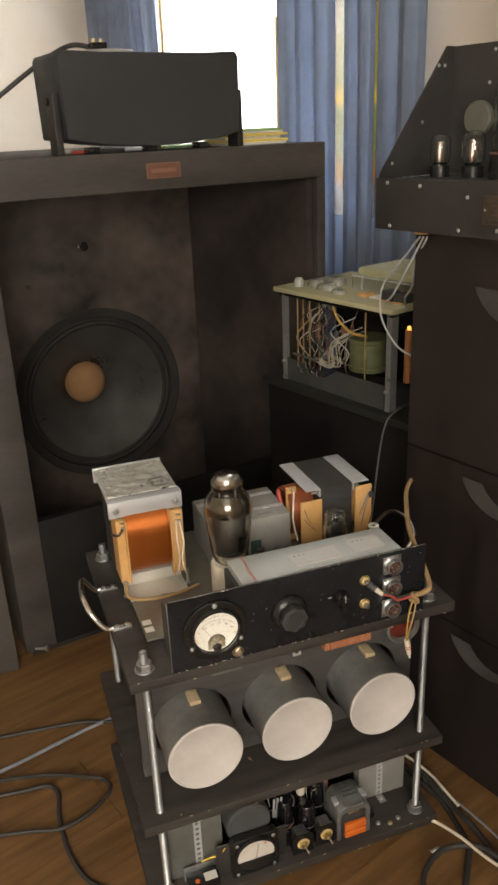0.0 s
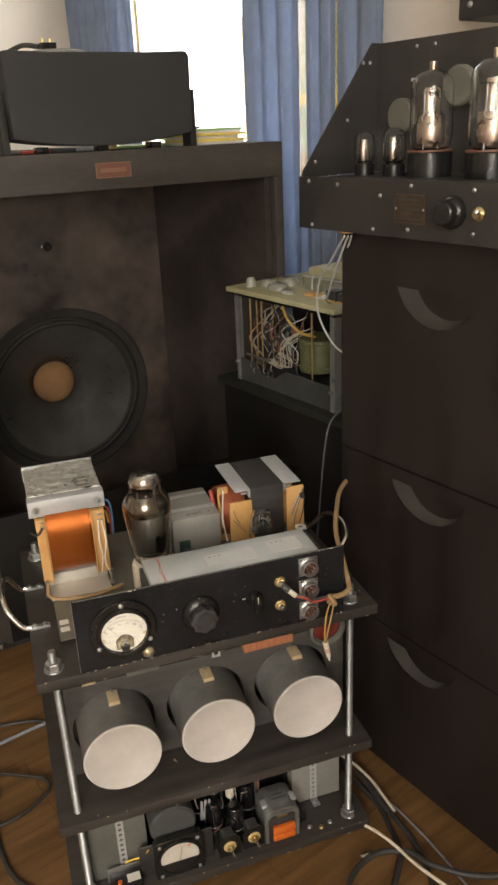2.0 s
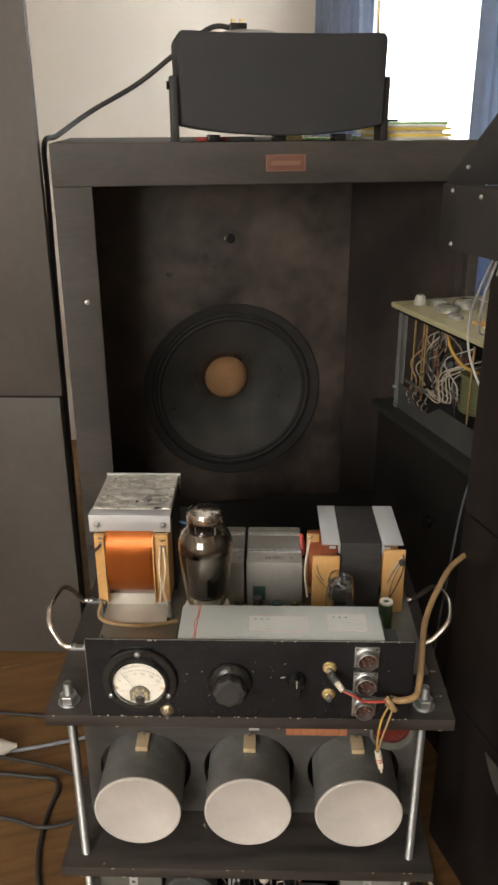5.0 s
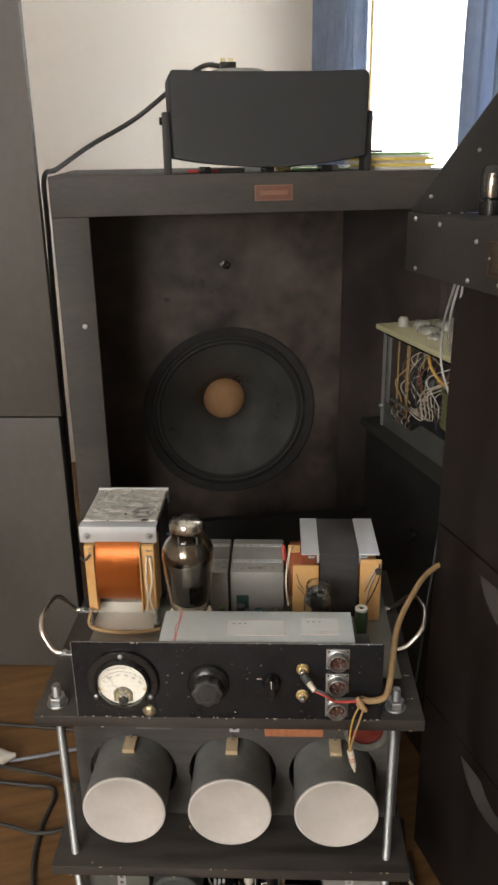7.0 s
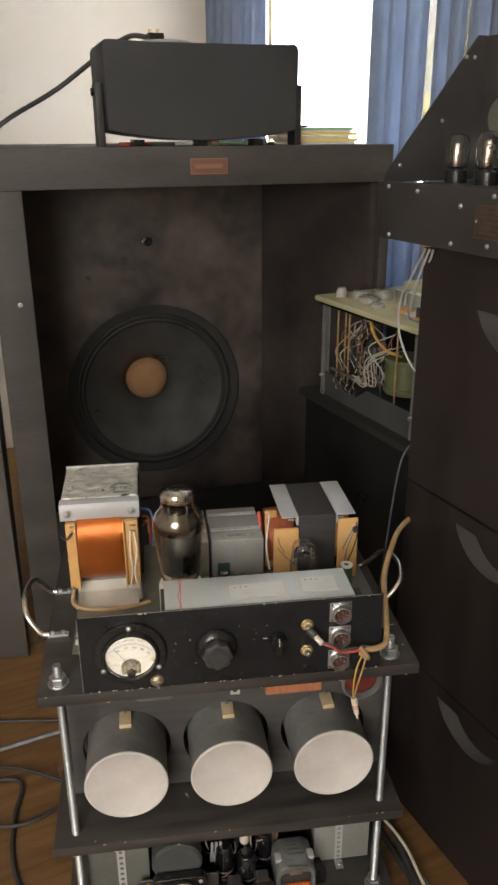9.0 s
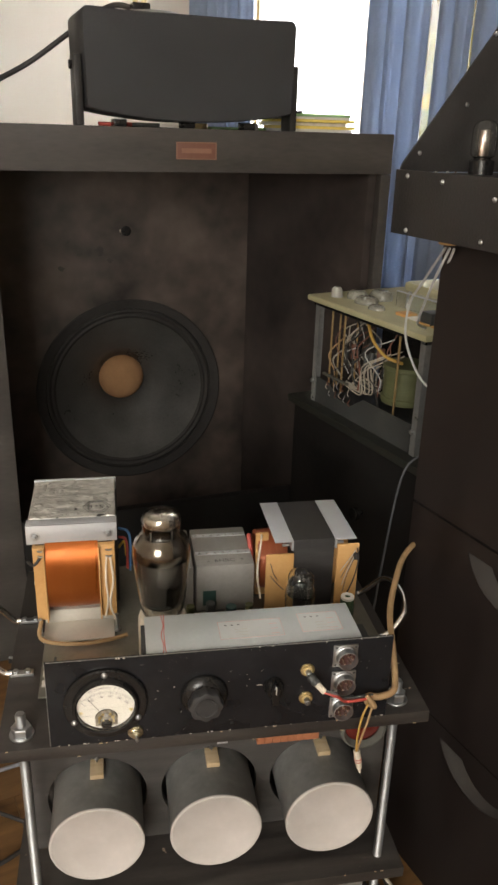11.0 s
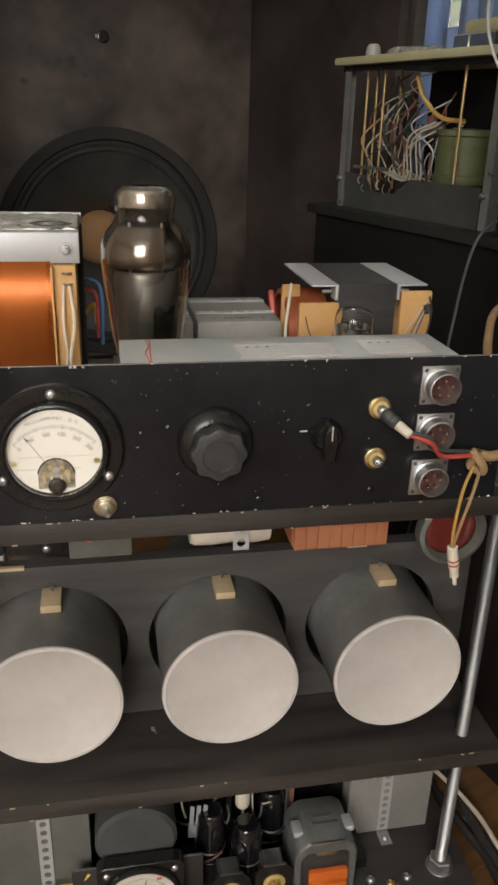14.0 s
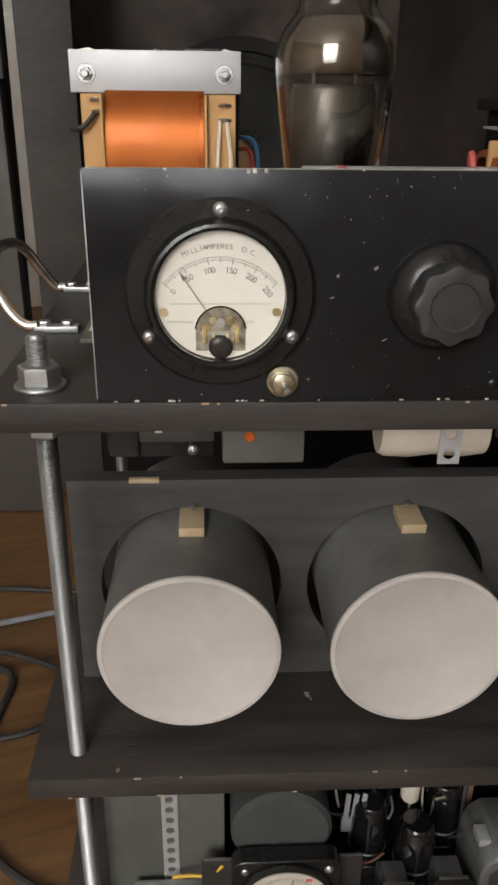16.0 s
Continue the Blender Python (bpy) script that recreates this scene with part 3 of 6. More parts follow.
for y in (0.6165, 0.6675):
    part("plate_rivet", screw_head((AX - 0.0012, y, 1.131), 0.0018, 0.0012, (-1, 0, 0)), STEEL, np_)
kn = part("selector_knob", lathe([(0.0215, 0), (0.0215, 0.006), (0.019, 0.010), (0.016, 0.012), (0.0155, 0.022), (0.0135, 0.024), (0, 0.0245)], (AX, 0.566, 1.131), (-1, 0, 0), 40), BAKELITE, amp, "round black knob with bright screws")
for y in (0.552, 0.580):
    part("knob_screw", screw_head((AX - 0.009, y, 1.131), 0.003, 0.004, (-1, 0, 0)), STEEL, kn)
lv = part("toggle_switch", lathe([(0, 0), (0.009, 0), (0.009, 0.002), (0.006, 0.004), (0.0055, 0.008), (0, 0.009)], (AX, 0.524, 1.131), (-1, 0, 0), 24), BRASS, amp, "bright metal toggle switch")
part("lever", lathe([(0.0022, 0.006), (0.0032, 0.024), (0.0026, 0.026), (0, 0.0265)], (AX, 0.524, 1.131), (-1, -0.55, 0.25), 12), STEEL, lv)
for y, z, r in ((0.797, 1.253, 0.026), (0.684, 1.290, 0.028)):
    rc = part("round_capacitor", lathe([(0, 0), (r, 0), (r, 0.008), (r * 0.9, 0.011), (0, 0.011)], (1.125, y, z), (-1, 0, 0), 40), DISC, amp, "flat round grey component before the rear panel")
    part("stem", rod((1.125, y, z), 0.004, 0.0220, (1, 0, 0), 10), BAKELITE, rc)
for y, z in ((0.793, 1.352), (0.757, 1.352), (0.80, 1.305)):
    part("screw", screw_head((1.147, y, z), 0.003, 0.002, (-1, 0, 0)), STEEL, amp)
part("bushing", rod((1.03, 0.825, AZ0 - 0.018), 0.013, 0.018), PAXOLIN, amp, "brown cable bushing under the chassis")
use(RM)
for i, (x, y, r, h, big) in enumerate(((1.08, 0.837, 0.0165, 0.066, False), (1.08, 0.772, 0.0180, 0.070, False), (1.085, 0.704, 0.0315, 0.146, True), (1.085, 0.594, 0.0330, 0.153, True))):
    round_tube("vacuum_tube", (x, y, AZ1 - 0.004), r, h, "large clear glass transmitting tube with top cap" if big else "small clear glass tube in a black base", big, 0.036 if big else 0.019)

# ---------- open chassis on the black stand ----------
PX, PY0, PY1, PZ = 1.176, 0.94, 1.425, 0.672
stand = thing("equipment_stand", (1.36, 1.2, 0), "plain black box stand beside the loudspeaker", "stand")
part("body", box(PX, 1.56, PY0, PY1, 0.0, PZ - 0.016, 0.002), STANDBLACK, stand)
part("top_plate", box(PX - 0.012, 1.565, PY0 - 0.005, PY1 + 0.012, PZ - 0.0155, PZ, 0.002), mat("dull_olive_black_plate", (0.014, 0.016, 0.013), 0.4, second=(0.024, 0.026, 0.022), scale=8), stand)
part("thumb_screw", lathe([(0.004, 0), (0.004, 0.012), (0.013, 0.014), (0.013, 0.022), (0, 0.023)], (PX, 1.147, 0.509), (-1, 0, 0)), BAKELITE, stand, "black round thumb screw")
UX0, UX1, UY0, UY1, UZ0, UZ1 = 1.190, 1.43, 1.030, 1.388, PZ, 0.899
unit = thing("open_chassis_unit", (1.3, 1.17, UZ0), "open metal chassis with olive top board, wiring and coils", "electronic chassis")
part("top_board", box(UX0 - 0.012, UX1 + 0.01, UY0 - 0.012, UY1 + 0.012, UZ1 - 0.012, UZ1, 0.004), GREENBOARD, unit, "pale olive board with rounded edges")
sk = box(UX0, UX0 + 0.003, UY0, UY1, UZ1 - 0.0205, UZ1 - 0.0125)
box(UX0, UX1, UY0, UY0 + 0.003, UZ1 - 0.0205, UZ1 - 0.0125, bm=sk)
part("skirt", sk, BAKELITE, unit)
for x in (UX0, UX1 - 0.02):
    for y in (UY0, UY1 - 0.02):
        p_ = box(x, x + 0.002, y, y + 0.014, UZ0, UZ1 - 0.013)
        yy = y if y == UY0 else y + 0.012
        box(x + 0.002, x + 0.02, yy, yy + 0.002, UZ0, UZ1 - 0.013, bm=p_)
        part("corner_post", p_, POST, unit, "aluminium angle post")
        part("screw", screw_head((x, y + 0.01, UZ0 + 0.045), 0.005, 0.006, (-1, 0, 0)), STEEL, unit)
ol = [(UX0 + 0.003, UY1 - 0.02, UZ0), (UX0 + 0.003, UY1 - 0.02, UZ0 + 0.055), (UX0 + 0.003, UY1 - 0.07, UZ0 + 0.053), (UX0 + 0.003, UY1 - 0.10, UZ0 + 0.03),
      (UX0 + 0.003, UY1 - 0.15, UZ0 + 0.03), (UX0 + 0.003, UY1 - 0.19, UZ0 + 0.055), (UX0 + 0.003, UY0 + 0.02, UZ0 + 0.055), (UX0 + 0.003, UY0 + 0.02, UZ0)]
part("side_strip", plate(ol, (0.002, 0, 0)), DARKGREY, unit, "dark grey side strip with a notch")
part("base_plate", box(UX0 + 0.006, UX1, UY0 + 0.004, UY1 - 0.004, UZ0, UZ0 + 0.004), DARKGREY, unit)
# added black sheet stands in for the shade inside the open chassis
part("inside_shade_sheet", box(UX1 - 0.075, UX1 - 0.072, UY0 + 0.022, UY1 - 0.022, UZ0 + 0.0045, UZ1 - 0.0125), BAKELITE, unit)
for x, y in ((UX0 + 0.025, UY1 - 0.034), (UX0 + 0.03, UY1 - 0.072), (UX0 + 0.02, UY0 + 0.094), (UX0 + 0.05, UY1 - 0.026), (UX0 + 0.07, UY1 - 0.062)):
    part("brass_rod", rod((x, y, UZ0 + 0.03), 0.0022, UZ1 - UZ0 - 0.045, seg=12), RODBRASS, unit)
part("coil", lathe([(0.045, 0), (0.047, 0.004), (0.047, 0.012), (0.044, 0.014), (0.044, 0.066), (0.047, 0.068), (0.047, 0.076), (0, 0.078)], (UX0 + 0.085, UY0 + 0.145, UZ0 + 0.05)), GREENCOIL, unit, "olive green coil former")
part("resistor", rod((UX0 + 0.045, UY0 - 0.008, UZ0 + 0.06), 0.0085, 0.115, (0, 0, 1)), mat("brown_ceramic_resistor", (0.34, 0.14, 0.05), 0.4, scale=40), unit, "orange-brown tubular resistor")
part("neon_tip", lathe([(0.004, 0), (0.004, 0.006), (0, 0.009)], (UX0 + 0.045, UY0 - 0.008, UZ0 + 0.1755)), glow("amber_neon", (1.0, 0.4, 0.08), 1.6), unit, "glowing amber tip")
rnd = random.Random(5)
for k in range(34):
    y = UY1 - 0.025 - rnd.random() * 0.18
    z = UZ0 + 0.06 + rnd.random() * 0.10
    x = UX0 + 0.015 + rnd.random() * 0.07
    if k < 12:
        pts = [(x, UY1 - 0.075 - 0.003 * k, UZ0 + 0.062), (x + 0.01, UY1 - 0.12 - 0.004 * k, UZ0 + 0.052), (x, UY1 - 0.145 - 0.002 * k, UZ0 + 0.088 + 0.003 * k), (x + 0.03, UY1 - 0.185, UZ0 + 0.12 + 0.002 * k)]
        m_, r_ = DULLWIRE, 0.0014
    else:
        pts = [(x, y, z - 0.04), (x + rnd.uniform(-.02, .02), y + rnd.uniform(-.03, .03), z), (x + rnd.uniform(-.02, .02), y + rnd.uniform(-.04, .04), z + 0.035), (x + 0.02, y + rnd.uniform(-.02, .02), min(z + 0.07, UZ1 - 0.02))]
        m_, r_ = rnd.choice((DULLWIRE, CLOTHCABLE, RUBBER, CLEARWIRE, RUBBER, BADGE, DARKGREY, DULLWIRE)), rnd.choice((0.001, 0.0013, 0.0017))
    part("wire", cable(pts, r_, 6, 5), m_, unit)
part("yellow_sleeve", cable([(UX0 + 0.03, UY1 - 0.15, UZ1 - 0.03), (UX0 + 0.03, UY1 - 0.17, UZ1 - 0.06), (UX0 + 0.04, UY1 - 0.2, UZ1 - 0.085), (UX0 + 0.05, UY1 - 0.24, UZ1 - 0.09)], 0.0032), DULLYELLOW, unit, "yellow sleeved wire")
for k in range(14):
    y, z = UY1 - 0.062 - 0.0065 * k, UZ0 + 0.045 + 0.012 * math.sin(k * 2.3)
    part("solder_pin", cable([(UX0 + 0.004, y, z - 0.006), (UX0 - 0.001, y + 0.003 * math.sin(k), z), (UX0 + 0.006, y + 0.004, z + 0.008)], 0.0008, 5, 4), (DULLWIRE, BADGE, STEEL, RUBBER)[k % 4], unit)
part("terminal_strip", box(UX0 + 0.01, UX0 + 0.016, UY1 - 0.12, UY1 - 0.03, UZ0 + 0.062, UZ0 + 0.067, 0.001), DISC, unit)
for k in range(7):
    part("inner_component", rod((UX0 + 0.05 + 0.01 * (k % 2), UY1 - 0.05 - 0.022 * k, UZ0 + 0.09 + 0.012 * (k % 3)), 0.006 + 0.002 * (k % 2), 0.03, (0.2, 0.3 * (k % 2), 1)), (DARKGREY, BADGE, BAKELITE, DARKGREY)[k % 4], unit)
# on the top board
MILKY, CLEARCAP = mat("milky_plastic_cap", (0.3, 0.3, 0.27), 0.3, second=(0.38, 0.38, 0.34), scale=40), mat("cloudy_plastic_cap", (0.2, 0.2, 0.165), 0.16, second=(0.3, 0.3, 0.26), scale=60, fine=200, bump=0.4)
for k, (x, y, r, h) in enumerate(((UX0 + 0.03, UY1 - 0.035, 0.012, 0.02), (UX0 + 0.06, UY1 - 0.065, 0.02, 0.016), (UX0 + 0.05, UY1 - 0.11, 0.022, 0.013), (UX0 + 0.1, UY1 - 0.09, 0.022, 0.018), (UX0 + 0.035, UY1 - 0.165, 0.015, 0.008))):
    part("clear_terminal", lathe([(0, 0), (r, 0), (r * 0.98, h * 0.45), (r * 0.85, h * 0.8), (r * 0.6, h), (0, h)], (x, y, UZ1), squash=(1, 1.25 if k else 1)), MILKY if k == 0 else CLEARCAP, unit, "milky plastic terminal cap" if k == 0 else "clear plastic cap")
part("raised_board", box(UX0 + 0.10, UX1 + 0.02, UY0 + 0.01, UY0 + 0.2, UZ1 + 0.03, UZ1 + 0.05, 0.0095), GREENBOARD, unit, "smaller raised olive board")
for x, y in ((UX0 + 0.11, UY0 + 0.02), (UX0 + 0.11, UY0 + 0.19), (UX1, UY0 + 0.02)):
    part("pillar", rod((x, y, UZ1), 0.003, 0.03), STEEL, unit)
for k in range(4):
    part("metal_clip", box(UX0 + 0.04, UX0 + 0.07, UY0 + 0.005 + 0.036 * k, UY0 + 0.034 + 0.036 * k, UZ1, UZ1 + (0.02, 0.022, 0.004, 0.006)[k], 0.002), (DARKGREY, DARKGREY, PAPER, PAXOLIN)[k], unit)
for k in range(2):
    part("orange_washer", box(UX0 + 0.036, UX0 + 0.0395, UY0 + 0.005 + 0.036 * k, UY0 + 0.034 + 0.036 * k, UZ1, UZ1 + 0.003), PAXOLIN, unit)

g = part("clear_panel", box(UX0 + 0.094, UX0 + 0.097, UY0 + 0.012, UY0 + 0.21, UZ1, UZ1 + 0.028, 0.0004), BLUEGLASS, unit, "clear plastic panel under the raised board")
g.visible_shadow = False
part("panel_edge", box(UX0 + 0.093, UX0 + 0.098, UY0 + 0.012, UY0 + 0.21, UZ1 + 0.0282, UZ1 + 0.0297), STRIPALU, unit)

# wires between amplifier and chassis
for k, pts in enumerate(([(1.03, 0.83, 1.075), (1.06, 0.90, 1.02), (1.095, 0.97, 0.967), (1.11, 0.987, 0.906), (1.12, 0.957, 0.852), (1.14, 0.925, 0.826), (1.20, 0.905, 0.78), (1.28, 0.955, 0.6745)],
                         [(1.033, 0.825, 1.075), (1.05, 0.87, 1.02), (1.10, 0.95, 0.95), (1.16, 1.02, 0.92), (1.21, 1.06, 0.90)],
                         [(1.036, 0.82, 1.075), (1.06, 0.86, 1.03), (1.12, 0.92, 0.97), (1.17, 0.98, 0.93), (1.22, 1.02, 0.9)])):
    solo("hook_up_wire", cable(pts, 0.0019), CLEARWIRE, "thin translucent white wire hanging from the amplifier", "wire", "hook-up wires")
solo("power_cable", cable([(1.205, 1.01, 0.685), (1.178, 1.0, 0.688), (1.155, 1.006, 0.665), (1.146, 1.014, 0.60), (1.14, 1.026, 0.45), (1.135, 1.05, 0.2), (1.10, 1.06, 0.005)], 0.0021), DARKCORD, "thin grey cable running down from the chassis unit", "cable")

# ---------- loudspeaker ----------
SM = pose(-0.006, 1.702, 0.003, 0, 0, 10.4)
use(SM)
SW, SH, SD = 0.928, 1.208, 0.84
spk = thing("loudspeaker_cabinet", (SW / 2, SD / 2, 0), "large worn black loudspeaker cabinet with recessed woofer", "loudspeaker")
part("left_side", box(0, 0.022, 0.022, SD, 0.03, SH - 0.0225), CABINET, spk)
part("right_side", box(SW - 0.022, SW, 0.022, SD, 0.03, SH - 0.0225), CABINET, spk)
part("top_panel", box(0, SW, 0.0225, SD, SH - 0.022, SH, 0.002), CABINET, spk)
part("bottom_panel", box(0.0225, SW - 0.0225, 0.0225, SD, 0.03, 0.052), CABINET, spk)
part("back_panel", box(0.0225, SW - 0.0225, SD - 0.02, SD, 0.0525, SH - 0.0225), CABINET, spk)
part("plinth", box(0.02, SW - 0.02, 0.03, SD - 0.02, -0.003, 0.0295), BLACKWOOD, spk)
part("left_stile", box(0, 0.078, 0, 0.0218, 0.03, 1.1245, 0.002), CABINET, spk, "worn black front stile")
part("right_stile", box(SW - 0.024, SW, 0, 0.0218, 0.03, 1.1245, 0.002), CABINET, spk)
part("top_rail", box(0, SW, 0, 0.0222, 1.125, SH, 0.002), CABINET, spk, "worn black top rail")
# bottom rail in the stand's flat black, darker than stiles and top rail
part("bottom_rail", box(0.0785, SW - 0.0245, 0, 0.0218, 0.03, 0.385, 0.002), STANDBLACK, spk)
part("foot_bolt", lathe([(0.003, 0), (0.0035, 0.02), (0.0045, 0.022), (0.0085, 0.03), (0.009, 0.033), (0, 0.034)], (0.022, 0.0005, 0.037), (0.86, -0.5, 0), 16), STEEL, spk, "small bright bolt near the floor")
part("mark", lathe([(0.006, 0), (0.005, 0.003), (0, 0.004)], (0.05, 0, 0.89), (0, -1, 0), 10), STEEL, spk)
# baffle with a round hole, and the flared inner side
BD, WC, WZ, WR = 0.462, 0.424, 0.518, 0.252
f = perforated([(0.0225, 0.76, 0.0525, SH - 0.0225, WC, WZ, WR, 48)], lambda a, c, d: (a, BD + d, c), 0.02)
part("baffle", f, BAFFLE, spk, "smudged dark brown front baffle")
part("flared_side", plate([(SW - 0.042, 0.024, 0.0525), (SW - 0.024, 0.024, 0.0525), (0.778, BD, 0.0525), (0.7605, BD, 0.0525)], (0, 0, SH - 0.0755)), FLARE, spk)
wf = part("woofer", lathe([(WR - 0.002, 0.0), (WR + 0.006, -0.001), (WR + 0.0075, -0.004), (WR + 0.004, -0.006), (WR - 0.004, -0.0045), (WR - 0.018, -0.0035), (WR - 0.020, 0.0), (WR - 0.020, 0.02)], (WC, BD - 0.001, WZ), (0, 1, 0), 72), RING, spk, "large black woofer")
part("surround", lathe([(WR - 0.021, 0.004), (WR - 0.027, 0.001), (WR - 0.034, 0.004), (WR - 0.040, 0.002), (WR - 0.046, 0.006)], (WC, BD, WZ), (0, 1, 0), 72), RING, wf)
part("cone", lathe([(WR - 0.046, 0.006), (0.16, 0.05), (0.105, 0.098), (0.066, 0.14), (0.064, 0.16)], (WC, BD, WZ), (0, 1, 0), 64), CONE, wf, "black paper cone")
part("dust_cap", lathe([(0.067, 0.142), (0.062, 0.128), (0.05, 0.116), (0.03, 0.107), (0, 0.104)], (WC, BD, WZ), (0, 1, 0), 48), DUSTCAP, wf, "reddish brown dust cap")
part("box_tube", lathe([(WR + 0.012, 0.02), (0.08, 0.25), (0, 0.26)], (WC, BD, WZ), (0, 1, 0), 32), CONE, wf)
bd = part("badge", box(0.437, 0.521, -0.0015, 0, 1.15, 1.183, 0.0006), BADGE, spk, "small reddish brown maker's badge")
for a in ((0.437, 0.521, 1.15, 1.152), (0.437, 0.521, 1.181, 1.183), (0.437, 0.439, 1.152, 1.181), (0.519, 0.521, 1.152, 1.181), (0.448, 0.51, 1.162, 1.171)):
    part("badge_line", box(a[0], a[1], -0.0022, -0.0014, a[2], a[3]), BADGELINE, bd)
KNOTS = ((0.424, 0.955, 0.017), (0.30, 0.90, 0.007), (0.352, 0.905, 0.013), (0.379, 0.88, 0.007), (0.252, 0.862, 0.008), (0.272, 0.93, 0.005))
STAIN = mat("dark_baffle_stain", (0.022, 0.019, 0.0175), 0.45, second=(0.06, 0.048, 0.041), scale=40)
rnd = random.Random(29)
for x, z, r in KNOTS:
    n = 18
    ol = [(x + r * (1 + 0.35 * math.sin(3 * q + x * 50) * rnd.uniform(0.3, 1)) * math.cos(q), BD - 0.0004, z + r * 0.8 * (1 + 0.3 * math.sin(2 * q + z * 40)) * math.sin(q)) for q in [2 * math.pi * i / n for i in range(n)]]
    part("stain", plate(ol, (0, 0.0006, 0)), STAIN, spk, "dark stain on the baffle")
part("knot_hole", lathe([(0.013, 0), (0.010, 0.0012), (0.006, 0.0004), (0, 0.0002)], (KNOTS[0][0], BD - 0.0004, KNOTS[0][1]), (0, -1, 0), 16), BAKELITE, spk)
part("bright_nick", box(KNOTS[0][0] - 0.017, KNOTS[0][0] - 0.0145, BD - 0.0012, BD, KNOTS[0][1] - 0.003, KNOTS[0][1] + 0.004, 0.0003), DULLWIRE, spk)

# ---------- horn box on the loudspeaker ----------
use(SM @ Matrix.Translation((-0.008, -0.015, 0)))
hb = thing("horn_speaker", (0.465, 0.13, SH), "black horn box with curved lower edge in a bracket", "horn loudspeaker")
pr = [(0.273, 1.24), (0.27, 1.40), (0.275, 1.410), (0.285, 1.411), (0.37, 1.408), (0.59, 1.408), (0.683, 1.411), (0.691, 1.409), (0.696, 1.40), (0.693, 1.24)]
pr += [(0.693 - 0.42 * k / 14, 1.24 - 0.021 * math.sin(math.pi * k / 14) ** 0.8) for k in range(1, 14)]
part("body", plate([(x, 0.018, z) for x, z in pr], (0, 0.18, 0), 0.0025), mat("matt_black_horn", (0.022, 0.024, 0.026), 0.55, second=(0.035, 0.037, 0.04), scale=5, fine=200, bump=0.1), hb)
for x0 in (0.254, 0.6955):
    part("bracket_post", box(x0, x0 + 0.0155, 0.035, 0.085, SH, 1.332, 0.003), BLACKWOOD, hb)
    part("clamp_screw", rod((x0 + (0 if x0 < 0.4 else 0.0155), 0.06, 1.315), 0.008, 0.006, (-1 if x0 < 0.4 else 1, 0, 0)), BAKELITE, hb)
for x in (0.33, 0.47, 0.6):
    part("foot", box(x, x + 0.025, 0.05, 0.09, SH, 1.2215, 0.002), BAKELITE, hb)
part("driver_disc", lathe([(0, 0), (0.065, 0), (0.065, 0.008), (0.055, 0.013), (0, 0.014)], (0.43, 0.15, 1.4085)), GREYCAN, hb, "flat grey driver on the top")
part("terminal_block", box(0.39, 0.425, 0.13, 0.16, 1.4225, 1.437, 0.002), BAKELITE, hb)
for x in (0.397, 0.415):
    part("terminal", rod((x, 0.142, 1.437), 0.005, 0.008), BRASS, hb)
solo("speaker_cable", cable([(0.40, 0.165, 1.43), (0.36, 0.2, 1.435), (0.30, 0.26, 1.40), (0.2, 0.3, 1.33), (0.09, 0.25, 1.27), (0.02, 0.14, 1.222), (-0.006, 0.09, 1.205), (-0.008, 0.08, 1.1), (-0.012, 0.08, 0.8), (-0.02, 0.1, 0.004)], 0.0055), RUBBER,
     "black cable from the horn down the cabinet side", "cable")
use(SM)
bk = thing("paper_stack", (0.83, 0.16, SH), "small stack of green and yellow booklets and cards", "stack of papers", kind="")
for k, (a0, a1, h, m_) in enumerate(((0.70, 0.87, 0.006, PAPER), (0.715, 0.88, 0.006, YELLOWBOOK), (0.70, 0.86, 0.007, CERAMIC), (0.71, 0.875, 0.006, YELLOWBOOK), (0.695, 0.865, 0.005, PAPER), (0.70, 0.87, 0.006, GREENBOOK))):
    z = SH + sum((0.006, 0.006, 0.007, 0.006, 0.005, 0.006)[:k]) + 0.0003 * k
    part("booklet", box(a0, a1, 0.09 + 0.006 * (k % 3), 0.24 + 0.005 * (k % 2), z, z + h, 0.0008), m_, bk)
part("clip", box(0.735, 0.76, 0.12, 0.14, SH + 0.038, SH + 0.043, 0.001), BAKELITE, bk)
solo("red_pen", rod((0.30, 0.09, SH + 0.004), 0.004, 0.09, (1, 0.2, 0)), REDWIRE, "small red pen lying on the cabinet", "pen")
solo("small_meter", box(0.37, 0.43, 0.1, 0.16, SH, SH + 0.008, 0.002), DARKGREY, "small flat dark gadget on the cabinet", "gadget")
solo("metal_tin", lathe([(0, 0), (0.02, 0), (0.02, 0.009), (0.018, 0.011), (0, 0.011)], (0.53, 0.16, SH)), BRASS, "small flat metal tin on the cabinet", "tin")
solo("metal_tin", lathe([(0, 0), (0.014, 0), (0.014, 0.011), (0.012, 0.013), (0, 0.013)], (0.64, 0.12, SH)), ALU, "small flat metal tin on the cabinet", "tin")
solo("folded_paper", box(0.56, 0.69, 0.16, 0.27, SH, SH + 0.005, 0.001), GREENBOOK, "folded green paper lying flat", "paper")

# ---------- black cupboard beside it ----------
use(Matrix.Identity(4))
cup = thing("board_screen", (-0.31, 1.68, 0), "tall grey-black board screen of two joined panels", "screen")
GREYBLACK = mat("grey_black_board", (0.066, 0.059, 0.052), 0.5, second=(0.1, 0.09, 0.08), scale=3, fine=60, stretch=(1, 1, 0.6), bump=0.05)
part("body", box(-0.65, -0.034, 1.7065, 1.734, 0.0, 2.02, 0.002), BLACKWOOD, cup)
part("lower_panel", box(-0.65, -0.031, 1.686, 1.706, 0.004, 0.686, 0.0015), GREYBLACK, cup)
